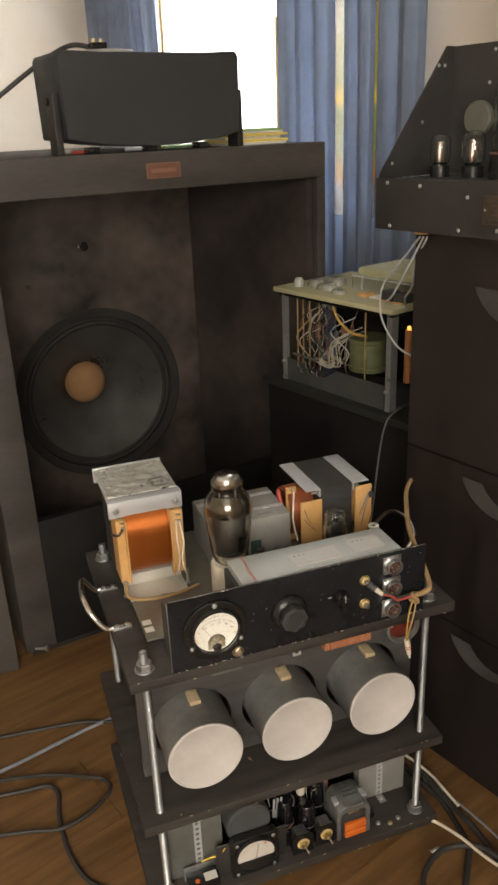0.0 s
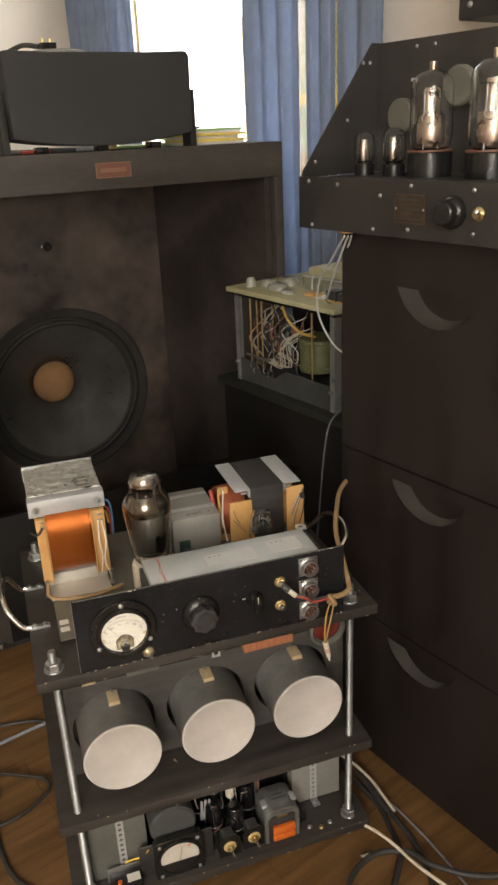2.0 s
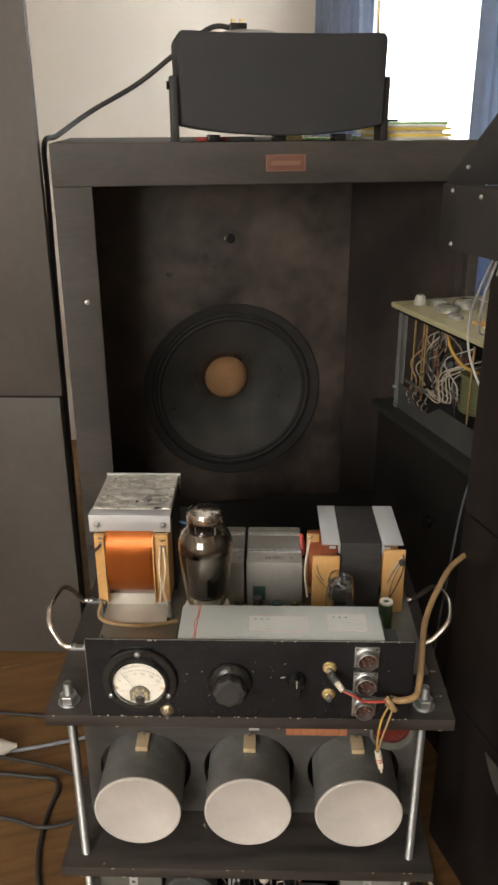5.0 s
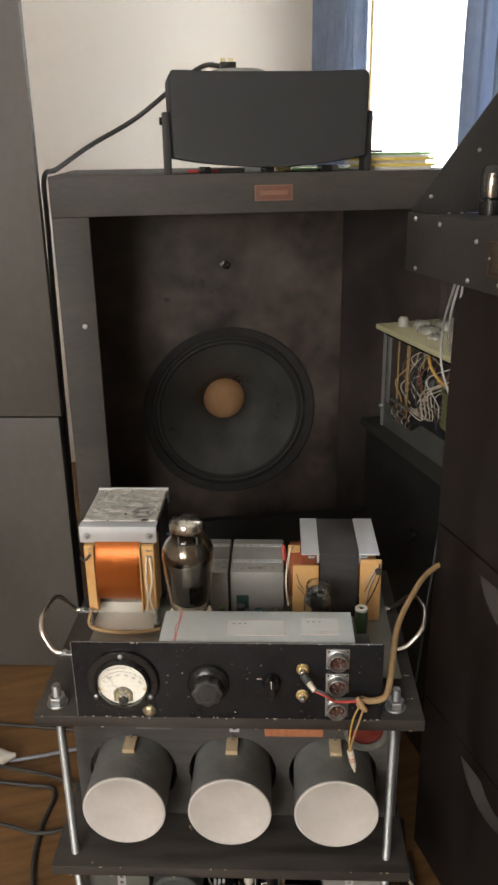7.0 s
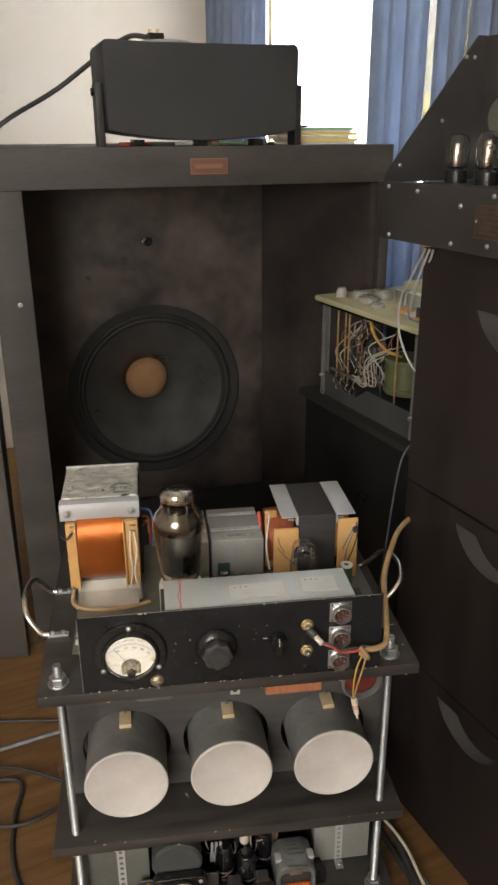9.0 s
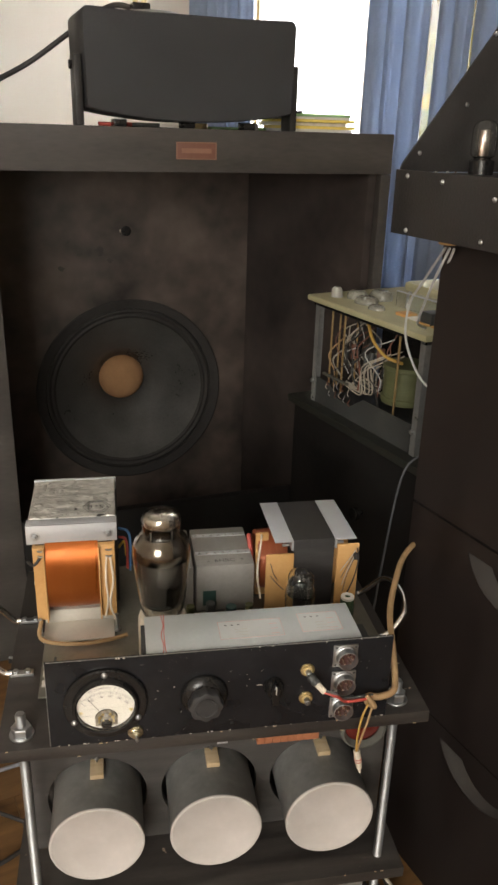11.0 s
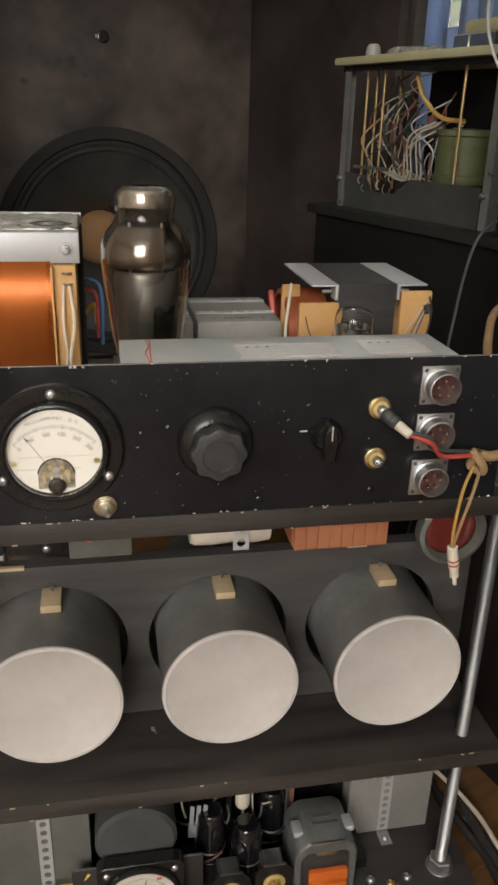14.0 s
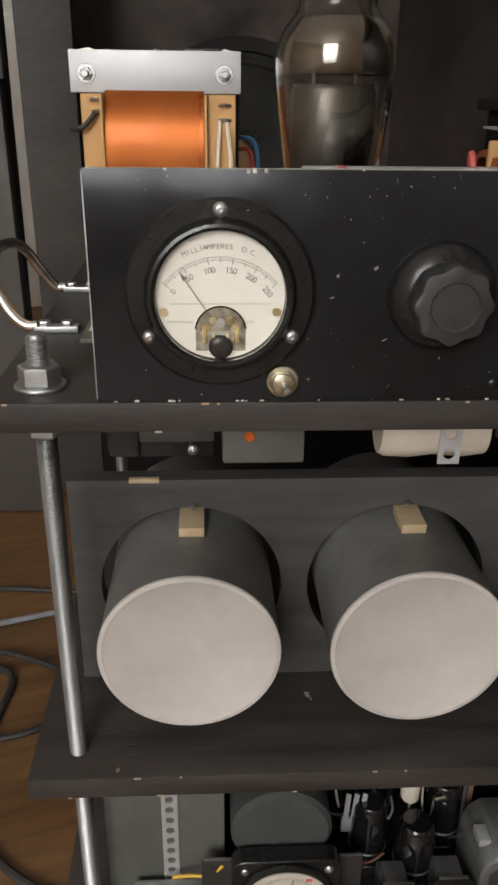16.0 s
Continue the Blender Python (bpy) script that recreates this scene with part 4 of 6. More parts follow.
part("upper_panel", box(-0.65, -0.024, 1.686, 1.706, 0.69, 2.02, 0.0015), GREYBLACK, cup)

# ---------- rack ----------
RX0, RX1, RY0, RY1 = 0.134, 0.677, 0.877, 1.288
LEFT, RIGHT, FRONT, REAR = 0.162, 0.640, 0.904, 1.249
TOP, MID, LOW = 0.519, 0.239, 0.051
rack = thing("equipment_rack", (0.403, 1.07, 0.0), "three dark wooden shelves on zinc threaded rods", "equipment rack")


def board(z, x0, x1):
    b = box(x0, x1, RY0, RY1, z - 0.018, z, 0.0015)
    return part("shelf", b, STAINED, rack, "dark stained wooden shelf with chipped edges")


rnd = random.Random(21)
for z, x0, x1 in ((TOP, RX0, RX1), (MID, 0.130, 0.672), (LOW, 0.132, 0.672)):
    sh = board(z, x0, x1)
    for k in range(11):
        x, w_ = rnd.uniform(x0 + 0.01, x1 - 0.02), rnd.uniform(0.0015, 0.005)
        zz = z - 0.0008 if k % 3 else z - 0.0175
        part("bare_chip", box(x, x + w_, RY0 - 0.00025, RY0 + 0.002, zz - 0.0005, zz + 0.0005, 0.0001), WOODTAB, sh)
# a threaded rod: a fine saw-tooth profile
prof, z, pitch = [(0, 0.004), (0.0055, 0.004)], 0.005, 0.00175
while z < 0.549:
    prof += [(0.0065, z + pitch * 0.45), (0.0055, z + pitch)]
    z += pitch
prof += [(0.0051, 0.551), (0, 0.551)]
r0 = part("threaded_rod", lathe(prof, (LEFT, FRONT, 0), seg=14), RODSTEEL, rack, "zinc-plated threaded rod", 30)
corners = [(0, 0), (RIGHT - LEFT, 0), (0, REAR - FRONT), (RIGHT - LEFT, REAR - FRONT)]
for dx, dy in corners[1:]:
    again(r0, (dx, dy, 0), rack)
nut = part("hex_nut", hexnut((LEFT, FRONT, TOP + 0.0026), 0.0215, 0.0112), STEEL, rack, "zinc-plated hexagon nut", 25)
wsh = part("washer", lathe([(0.0066, 0), (0.0146, 0), (0.0150, 0.0006), (0.0150, 0.0018), (0.0145, 0.0024), (0.0066, 0.0024)], (LEFT, FRONT, TOP + 0.0001), seg=28), STEEL, rack)
for k, (dx, dy) in enumerate(corners):
    for dz in (0, TOP - 0.018 - 0.0136 - TOP - 0.0, LOW - TOP, -0.018 - 0.0136 + LOW - TOP):
        if k or dz:
            again(nut, (dx, dy, dz), rack)
            again(wsh, (dx, dy, dz if dz in (0, LOW - TOP) else dz + 0.0135 - 0.0024), rack)

# ---------- three capacitors in their board ----------
holder = thing("capacitor_board", (0.41, 0.99, MID), "upright dark board with three round holes", "board")
BX0, BX1, BY, BZ1, CZ, HR = 0.155, 0.664, 0.982, 0.418, 0.3262, 0.0695
CXS = (0.244, 0.403, 0.562)
edges_x = [BX0, (CXS[0] + CXS[1]) / 2, (CXS[1] + CXS[2]) / 2, BX1]
f = perforated([(edges_x[i], edges_x[i + 1], MID, BZ1, cx, CZ, HR, 48) for i, cx in enumerate(CXS)], lambda a, c, d: (a, BY + d, c), 0.016)
part("board", f, HOLDER, holder)
for x, w_ in ((0.20, 0.022), (0.53, 0.02)):
    part("chip", box(x, x + w_, BY - 0.001, BY + 0.004, BZ1 - 0.002, BZ1 + 0.0012, 0.0004), WOODTAB, holder, "bare chipped wood at the edge")


def capacitor(cx):
    c = thing("capacitor_can", (cx, 0.99, CZ - 0.0625), "fat round dark can with a matt white end", "capacitor", "cans in the board")
    part("can_side", lathe([(0.0605, 0.1), (0.0617, 0.1), (0.0622, 0.002), (0.0625, 0.0015)][::-1] + [], (cx, 0.90, CZ), (0, 1, 0), 56), CANSIDE, c, "dull dark grey can side")
    part("can_rear", lathe([(0.0622, 0.098), (0.0622, 0.19), (0.06, 0.193), (0, 0.193)], (cx, 0.90, CZ), (0, 1, 0), 40), CANSIDE, c)
    part("end_cap", lathe([(0.0626, 0.0022), (0.0629, 0.0008), (0.0622, -0.0006), (0.0595, -0.0008), (0.058, 0.0003), (0, 0.0006)], (cx, 0.90, CZ), (0, 1, 0), 56), CANFACE, c, "matt white end with a raised rim")
    w = part("wedge", box(cx - 0.0075, cx + 0.0105, 0.951, 0.9815, CZ + 0.0622, CZ + 0.0695, 0.0006), WOODTAB, c, "pale wooden wedge")
    part("nail", lathe([(0.0009, 0), (0.0009, 0.0045), (0.0030, 0.0048), (0.0030, 0.0056), (0, 0.0058)], (cx + 0.0015, 0.976, CZ + 0.0690), seg=12), STEEL, w, "short upright nail")
    return c


first = capacitor(CXS[0])
for cx in CXS[1:]:
    copy_thing(first, Matrix.Translation((cx, 0.99, CZ - 0.0625)))

# ---------- parts hung under the top shelf ----------
UZ = TOP - 0.0182
b = box(0.267, 0.319, 0.921, 0.967, 0.460, UZ, 0.002)
gb = thing("small_grey_box", (0.293, 0.944, 0.460), "small grey-green metal box under the shelf", "metal box")
part("body", b, BOXGREY, gb)
part("plug", rod((0.284, 0.921, 0.479), 0.0035, 0.0015, (0, -1, 0), 14), ORANGE, gb, "orange round plug")
dk = thing("dark_choke", (0.231, 0.955, 0.452), "dark metal choke with a bright screw under the shelf", "choke")
part("core", box(0.214, 0.262, 0.936, 0.975, 0.458, UZ, 0.002), BAKELITE, dk)
part("end_bell", box(0.192, 0.2135, 0.940, 0.972, 0.455, UZ, 0.005), CRACKLE, dk)
part("clamp", box(0.214, 0.262, 0.9335, 0.9355, 0.470, 0.478, 0.0006), DARKGREY, dk)
part("screw", screw_head((0.248, 0.9355, 0.464), 0.004, 0.003, (0, -1, 0)), STEEL, dk)
wr = thing("wrapped_coil", (0.405, 0.955, 0.438), "ivory wrapped coil held by a perforated strap", "coil")
part("wrap", lathe([(0, 0), (0.0165, 0.0), (0.0185, 0.004), (0.0192, 0.02), (0.0178, 0.036), (0.0192, 0.056), (0.0178, 0.07), (0, 0.072)], (0.369, 0.940, 0.4785), (1, 0, 0), 32, squash=(1.15, 1)), WHITETAPE, wr)
part("mount_block", box(0.38, 0.43, 0.930, 0.953, 0.494, UZ, 0.001), BLACKWOOD, wr)


def strap(parent, x, y0, z0, length, direction, width=0.011):
    """A strip of steel with round holes, lying in a plane seen from the front."""
    n = max(2, int(length / 0.0105))
    h = length / n
    at = {"front": lambda a, c, d: (a, y0 + d, c), "top": lambda a, c, d: (a, c, y0 + d), "across": lambda a, c, d: (c, a, y0 + d)}[direction]
    s = perforated([(x - width / 2, x + width / 2, z0 + k * h, z0 + (k + 1) * h, x, z0 + (k + 0.5) * h, width * 0.27, 12) for k in range(n)], at, 0.0012)
    return part("perforated_strap", s, STRIPALU, parent, "strip of perforated steel")


strap(wr, 0.412, 0.9195, 0.459, 0.0410, "front", 0.014)
tb = thing("ribbed_block", (0.5, 0.935, 0.461), "terracotta ribbed ceramic block under the shelf", "ceramic block")
part("core", box(0.456, 0.541, 0.915, 0.96, 0.461, UZ, 0.001), TERRA, tb)
for k in range(8):
    part("rib", box(0.4565 + k * 0.0105, 0.4667 + k * 0.0105, 0.909, 0.9145, 0.461, UZ, 0.0005), TERRA, tb)
rl = thing("round_red_lamp", (0.603, 0.924, 0.435), "round clear rimmed lamp with dark red centre", "lamp")
part("rim", lathe([(0.024, 0), (0.0315, 0), (0.0325, 0.003), (0.0315, 0.012), (0.028, 0.014), (0.024, 0.006)], (0.603, 0.922, 0.467), (0, -1, 0), 40), BOXGREY, rl)
part("lens", lathe([(0, 0.007), (0.018, 0.0065), (0.0245, 0.004), (0.0245, 0), (0, 0)], (0.603, 0.922, 0.467), (0, -1, 0), 32), REDLENS, rl)
part("bracket", box(0.597, 0.609, 0.923, 0.926, 0.463, UZ, 0.0005), STEEL, rl)

# ---------- power amplifier on the top shelf ----------
PY, PZ0, PZ1, PX0, PX1 = 0.8768, TOP + 0.0005, 0.6415, 0.198, 0.616
pa = thing("power_amplifier", (0.405, 1.05, TOP), "home-built tube amplifier with black front panel on the rack", "amplifier")
fp = part("front_panel", box(PX0, PX1, PY, PY + 0.003, PZ0, PZ1, 0.0006), PANEL, pa, "scratched black lacquered front panel")
part("deck", box(0.178, 0.655, 0.952, 1.262, 0.5305, 0.533, 0.0005), mat("dull_bronze_deck", (0.17, 0.165, 0.135), 0.4, 0.5, second=(0.26, 0.25, 0.21), scale=18, fine=200), pa, "dull metal deck")
part("deck_frame", box(0.2, 0.63, 0.965, 1.245, TOP + 0.0005, 0.5303), DARKGREY, pa)
part("sub_chassis", box(0.31, 0.585, 0.8835, 0.963, TOP + 0.0005, 0.6235, 0.001), DARKGREY, pa)
cov = part("top_cover", box(0.315, 0.579, 0.8845, 0.962, 0.624, 0.6365, 0.0012), ALUPAINT, pa, "pale grey metal cover with pencil notes")
part("end_bracket", box(0.579, 0.606, 0.8815, 0.963, 0.533, 0.60, 0.001), DARKGREY, pa)
part("end_bracket", box(0.203, 0.206, 0.8815, 0.944, TOP + 0.0005, 0.60, 0.0008), DARKGREY, pa)
for dx in (0.0, 0.0035):
    part("red_stroke", cable([(0.3345 + dx, 0.884, 0.6366), (0.336 + dx * 0.4, 0.90, 0.6366), (0.334 + dx, 0.92, 0.6366), (0.3375 + dx * 0.3, 0.94, 0.6366), (0.336 + dx, 0.962, 0.6366)], 0.00055, 5, 6), REDINK, cov, "wavy red pencil stroke")
for x0, x1, y0, y1 in ((0.405, 0.485, 0.902, 0.938), (0.508, 0.56, 0.905, 0.944)):
    lb = part("paper_label", box(x0, x1, y0, y1, 0.6366, 0.6369), TRACING, cov, "thin pasted label with faint pink print")
    for a0, a1, b0, b1 in ((x0, x1, y0, y0 + 0.0006), (x0, x1, y1 - 0.0006, y1), (x0, x0 + 0.0006, y0, y1), (x1 - 0.0006, x1, y0, y1)):
        part("faint_line", box(a0, a1, b0, b1, 0.6369, 0.6371), PINKINK, lb)
    for k in range(3):
        part("faint_box", box(x1 - 0.016, x1 - 0.006, y0 + 0.005 + k * 0.010, y0 + 0.0058 + k * 0.010, 0.6369, 0.6371), PINKINK, lb)
        part("faint_dot", box(x0 + 0.008 + 0.008 * k, x0 + 0.011 + 0.008 * k, y1 - 0.009, y1 - 0.0075, 0.6369, 0.6371), DARKGREY, lb)
        part("faint_dot", box(x0 + 0.02, x0 + 0.036, y0 + 0.006 + 0.006 * k, y0 + 0.0068 + 0.006 * k, 0.6369, 0.6371), PALEINK, lb)
for x in (0.185, 0.19):
    part("deck_label", box(0.181, 0.195, 0.972 + (x - 0.185) * 4, 0.985 + (x - 0.185) * 4, 0.533, 0.5334), PAPER, pa, "small white sticker")
for k in range(9):
    part("deck_screw", screw_head((0.215 + 0.012 * k, 0.985 + 0.004 * (k % 3), 0.533), 0.003, 0.002, (0, 0, 1)), STEEL if k % 2 else BRASS, pa)

# meter
MX, MZ = 0.2655, 0.5800
mt = part("panel_meter", lathe([(0.0, 0), (0.0488, 0), (0.0489, 0.0045), (0.0474, 0.0062), (0.0395, 0.0066), (0.0385, 0.0098), (0.0372, 0.0125), (0.0355, 0.013), (0.0338, 0.0112), (0.0334, 0.005), (0, 0.005)], (MX, PY, MZ), (0, -1, 0), 72), BAKELITE, pa, "round black panel meter reading milliamperes")
dial = part("dial", lathe([(0, 0), (0.0333, 0), (0.0333, 0.0006), (0, 0.0006)], (MX, PY - 0.0052, MZ), (0, -1, 0), 64), DIAL, mt, "off-white dial")
DY = PY - 0.0059
SZ, SR = MZ - 0.0184, 0.0385
ticks = bmesh.new()
for k in range(51):
    a = radians(49.4 - 98.8 * k / 50)
    l = 0.0036 if k % 10 == 0 else 0.0028 if k % 5 == 0 else 0.0018
    wd = 0.00018 if k % 5 == 0 else 0.0001
    d = Vector((-math.sin(a), 0, math.cos(a)))
    s = Vector((math.cos(a), 0, math.sin(a))) * wd
    c = Vector((MX, DY, SZ))
    plate([c + d * (SR - l) - s, c + d * (SR - l) + s, c + d * SR + s, c + d * SR - s], (0, -0.00008, 0), bm=ticks)
for k in range(40):
    a0, a1 = radians(49.4 - 98.8 * k / 40), radians(49.4 - 98.8 * (k + 1) / 40)
    c = Vector((MX, DY, SZ))
    for r in (SR - 0.0018, SR - 0.0001):
        plate([c + Vector((-math.sin(q) * rr, 0, math.cos(q) * rr)) for q, rr in ((a0, r), (a1, r), (a1, r + 0.00014), (a0, r + 0.00014))], (0, -0.00008, 0), bm=ticks)
part("scale_ticks", ticks, INK, dial)


def dial_text(text, radius, a_mid, step, size, material=INK):
    """Letters set one by one along an arc round the pointer's pivot."""
    for i, ch in enumerate(text):
        if ch == " ":
            continue
        a = a_mid + step * ((len(text) - 1) / 2 - i)
        p = Vector((MX - math.sin(radians(a)) * radius, DY - 0.0001, SZ + math.cos(radians(a)) * radius))
        lettering(ch, size, Matrix.Translation(p) @ Euler((0, radians(-a), 0)).to_matrix().to_4x4() @ pose(0, 0, 0, 90), material, dial)


dial_text("MILLIAMPERES  D.C.", 0.0435, 0, 2.9, 0.0036)
for k, n in enumerate(("0", "50", "100", "150", "200", "250")):
    dial_text(n, 0.0318, 49.4 - 98.8 * k / 5, 3.6, 0.0044)
marks = box(MX - 0.026, MX + 0.026, DY - 0.0001, DY, MZ - 0.0045, MZ - 0.0036)
box(MX - 0.028, MX - 0.014, DY - 0.0001, DY, MZ - 0.0142, MZ - 0.013, bm=marks)
box(MX + 0.0135, MX + 0.0175, DY - 0.0001, DY, MZ - 0.0142, MZ - 0.013, bm=marks)
part("fine_print", marks, PALEINK, dial)
for s in (-1, 1):
    part("dial_screw", rod((MX + s * 0.0292, DY, MZ - 0.0085), 0.0024, 0.0006, (0, -1, 0), 12), BRASS, dial)
wn_ = [(MX - 0.013, MZ - 0.029), (MX + 0.013, MZ - 0.029), (MX + 0.013, MZ - 0.017)] + arc(MX, MZ - 0.0185, 0.0131, 8, 172, 14) + [(MX - 0.013, MZ - 0.017)]
part("movement_window", plate([(x, DY - 0.0002, z) for x, z in wn_], (0, -0.0003, 0)), mat("brownish_movement", (0.10, 0.085, 0.062), 0.4, 0.3, second=(0.34, 0.30, 0.22), scale=260), mt, "cut-out showing the brass movement")
for x, z, r in ((-0.0075, -0.017, 0.0022), (0.0075, -0.017, 0.0022), (-0.004, -0.0125, 0.0018), (0.0045, -0.0125, 0.0018), (0, -0.014, 0.0025)):
    part("movement_screw", lathe([(r, 0), (r, 0.0008), (0, 0.001)], (MX + x, DY - 0.0004, MZ + z), (0, -1, 0), 12), BRASS if r < 0.0024 else GREYCAN, mt)
part("movement_plate", box(MX - 0.011, MX + 0.011, DY - 0.0009, DY - 0.0004, MZ - 0.0205, MZ - 0.0185, 0.0002), GREYCAN, mt)
pa_ = radians(34)
tip, piv = Vector((MX - math.sin(pa_) * 0.0375, DY - 0.0012, SZ + math.cos(pa_) * 0.0375)), Vector((MX - math.sin(pa_) * 0.009, DY - 0.0012, SZ + math.cos(pa_) * 0.009))
pt = cable([piv, tip], 0.00022, 6, 2)
d = (tip - piv).normalized()
s = d.cross(Vector((0, 1, 0))) * 0.0011
plate([tip - d * 0.005 - s, tip - d * 0.005 + s, tip], (0, -0.0002, 0), bm=pt)
part("pointer", pt, INK, mt, "thin black pointer")
part("window_rim", cable([(x, DY - 0.0006, z) for x, z in wn_[2:]], 0.0005, 6, 2), BAKELITE, mt)
for x, w_, h_ in ((-0.0085, 0.0022, 0.007), (0.0085, 0.0022, 0.007), (-0.0035, 0.0016, 0.005), (0.0035, 0.0016, 0.005)):
    part("movement_bar", box(MX + x - w_ / 2, MX + x + w_ / 2, DY - 0.0016, DY - 0.0006, MZ - 0.0245, MZ - 0.0245 + h_, 0.0003), BRASS, mt)
bt = part("zero_boss", lathe([(0.0062, 0), (0.0062, 0.003), (0.0050, 0.0042), (0.0028, 0.0044), (0.0025, 0.0034), (0, 0.0034)], (MX, DY, MZ - 0.0265), (0, -1, 0), 28), BAKELITE, mt)
gl = part("glass", lathe([(0, 0), (0.0335, 0), (0.0335, 0.0012), (0, 0.0012)], (MX, PY - 0.0104, MZ), (0, -1, 0), 48), BLUEGLASS, mt, "clear flat glass")
gl.visible_shadow = False
for a in (90, 210, 330):
    part("mounting_screw", screw_head((MX + 0.043 * math.cos(radians(a)), PY - 0.0062, MZ + 0.043 * math.sin(radians(a))), 0.0038, 0.0028, (0, -1, 0)), STEEL, mt, "bright crosshead screw")


def toggle(c, parent):
    x, y, z = c
    t = part("toggle_switch", lathe([(0, 0), (0.0093, 0), (0.0093, 0.002), (0.0085, 0.003), (0.0058, 0.0034), (0.0056, 0.0075), (0.0045, 0.008), (0, 0.008)], c, (0, -1, 0), 28), PALEBRASS, parent, "dull nickelled brass toggle switch")
    part("locking_nut", lathe([(0, 0), (0.0074, 0), (0.0074, 0.0030), (0.0066, 0.0036), (0, 0.0036)], (x, y - 0.0022, z), (0, -1, 0), 6), PALEBRASS, t)
    lev = lathe([(0.0016, 0.004), (0.0018, 0.009), (0.0024, 0.014), (0.002, 0.0155), (0, 0.016)], c, (0.12, -1, -0.1), 12)
    part("lever", lev, STEEL, t)
    return t


toggle((0.299, PY, 0.5320), pa)
# large knob
kn = part("large_knob", lathe([(0, 0), (0.0288, 0), (0.0288, 0.003), (0.0268, 0.007), (0.021, 0.011), (0.0195, 0.0115), (0, 0.0115)], (0.382, PY, 0.579), (0, -1, 0), 56), BAKELITE, pa, "large black bakelite knob with skirt")
b = bmesh.new()
rings = []
for h, sc in ((0.0115, 0.94), (0.0135, 1.0), (0.0235, 1.0), (0.0255, 0.96), (0.0262, 0.88)):
    rings.append([b.verts.new((0.382 + (0.0200 + 0.0011 * math.cos(8 * t)) * sc * math.cos(t), PY - h, 0.579 + (0.0200 + 0.0011 * math.cos(8 * t)) * sc * math.sin(t))) for t in [2 * math.pi * i / 64 for i in range(64)]])
for a, c in zip(rings, rings[1:]):
    for i in range(64):
        b.faces.new((a[i], a[(i + 1) % 64], c[(i + 1) % 64], c[i]))
b.faces.new(rings[-1])
part("grip", b, GRIP, kn, "fluted grip")
part("grip_inset", lathe([(0.0135, 0.0261), (0.0138, 0.0273), (0.0128, 0.0275), (0.012, 0.0265), (0, 0.0266)], (0.382, PY, 0.579), (0, -1, 0), 40), GRIP, kn)
sk = part("selector_knob", lathe([(0, 0), (0.0125, 0), (0.0125, 0.004), (0.0112, 0.0062), (0.0102, 0.0125), (0.009, 0.014), (0, 0.014)], (0.467, PY, 0.583), (0, -1, 0), 36), BAKELITE, pa, "small black pointer knob")
part("pointer_bar", plate([(0.4625, PY - 0.006, 0.566), (0.4715, PY - 0.006, 0.566), (0.4725, PY - 0.006, 0.590), (0.467, PY - 0.006, 0.5975), (0.4615, PY - 0.006, 0.590)], (0, -0.014, 0), 0.0015), BAKELITE, sk)
part("index_line", box(0.4666, 0.4674, PY - 0.0205, PY - 0.0199, 0.584, 0.5955), DIAL, sk)
part("tick_mark", box(0.447, 0.453, PY - 0.0003, PY, 0.5845, 0.5855), DIAL, fp)


def jack(z):
    j = part("phono_jack", lathe([(0, 0), (0.0088, 0), (0.0088, 0.0018), (0.007, 0.0026), (0, 0.0026)], (0.509, PY, z), (0, -1, 0), 24), BRASS, pa, "brass phono jack with yellow ring")
    part("insulator", lathe([(0.0066, 0.0026), (0.0062, 0.0045), (0.004, 0.0048), (0, 0.0048)], (0.509, PY, z), (0, -1, 0), 20), TANRING, j)
    part("barrel", lathe([(0.0038, 0.0045), (0.0038, 0.0115), (0.0024, 0.012), (0.0022, 0.007), (0, 0.007)], (0.509, PY, z), (0, -1, 0), 16), STEEL, j)


jack(0.602), jack(0.5600)


def connector(z):
    x = 0.5555
    c = part("round_connector", box(x - 0.0155, x + 0.0155, PY - 0.0022, PY, z - 0.0155, z + 0.0155, 0.001), STEEL, pa, "square flanged metal connector with brown insert")
    part("shell", lathe([(0.0142, 0.0022), (0.0142, 0.004), (0.0128, 0.005), (0.0126, 0.0135), (0.0116, 0.0138), (0.0112, 0.006), (0.0110, 0.003)], (x, PY, z), (0, -1, 0), 36), STEEL, c)
    part("insert", lathe([(0, 0), (0.0111, 0), (0.0111, 0.0025), (0, 0.0025)], (x, PY - 0.0035, z), (0, -1, 0), 28), mat("brown_insert", (0.055, 0.02, 0.015), 0.4), c)
    for k in range(5):
        a = radians(90 + 72 * k)
        part("pin", rod((x + 0.006 * math.cos(a), PY - 0.006, z + 0.006 * math.sin(a)), 0.0013, 0.007, (0, -1, 0), 8), GOLDPLATE, c)
    for sx in (-1, 1):
        for sz in (-1, 1):
            part("rivet", rod((x + sx * 0.0124, PY - 0.0022, z + sz * 0.0124), 0.0016, 0.0008, (0, -1, 0), 10), DARKGREY, c)


for z in (0.6190, 0.5805, 0.5415):
    connector(z)
part("panel_screw", screw_head((0.417, PY, 0.529), 0.0032, 0.0015, (0, -1, 0)), BAKELITE, pa)
part("panel_screw", screw_head((0.508, PY, 0.532), 0.0032, 0.0015, (0, -1, 0)), BAKELITE, pa)
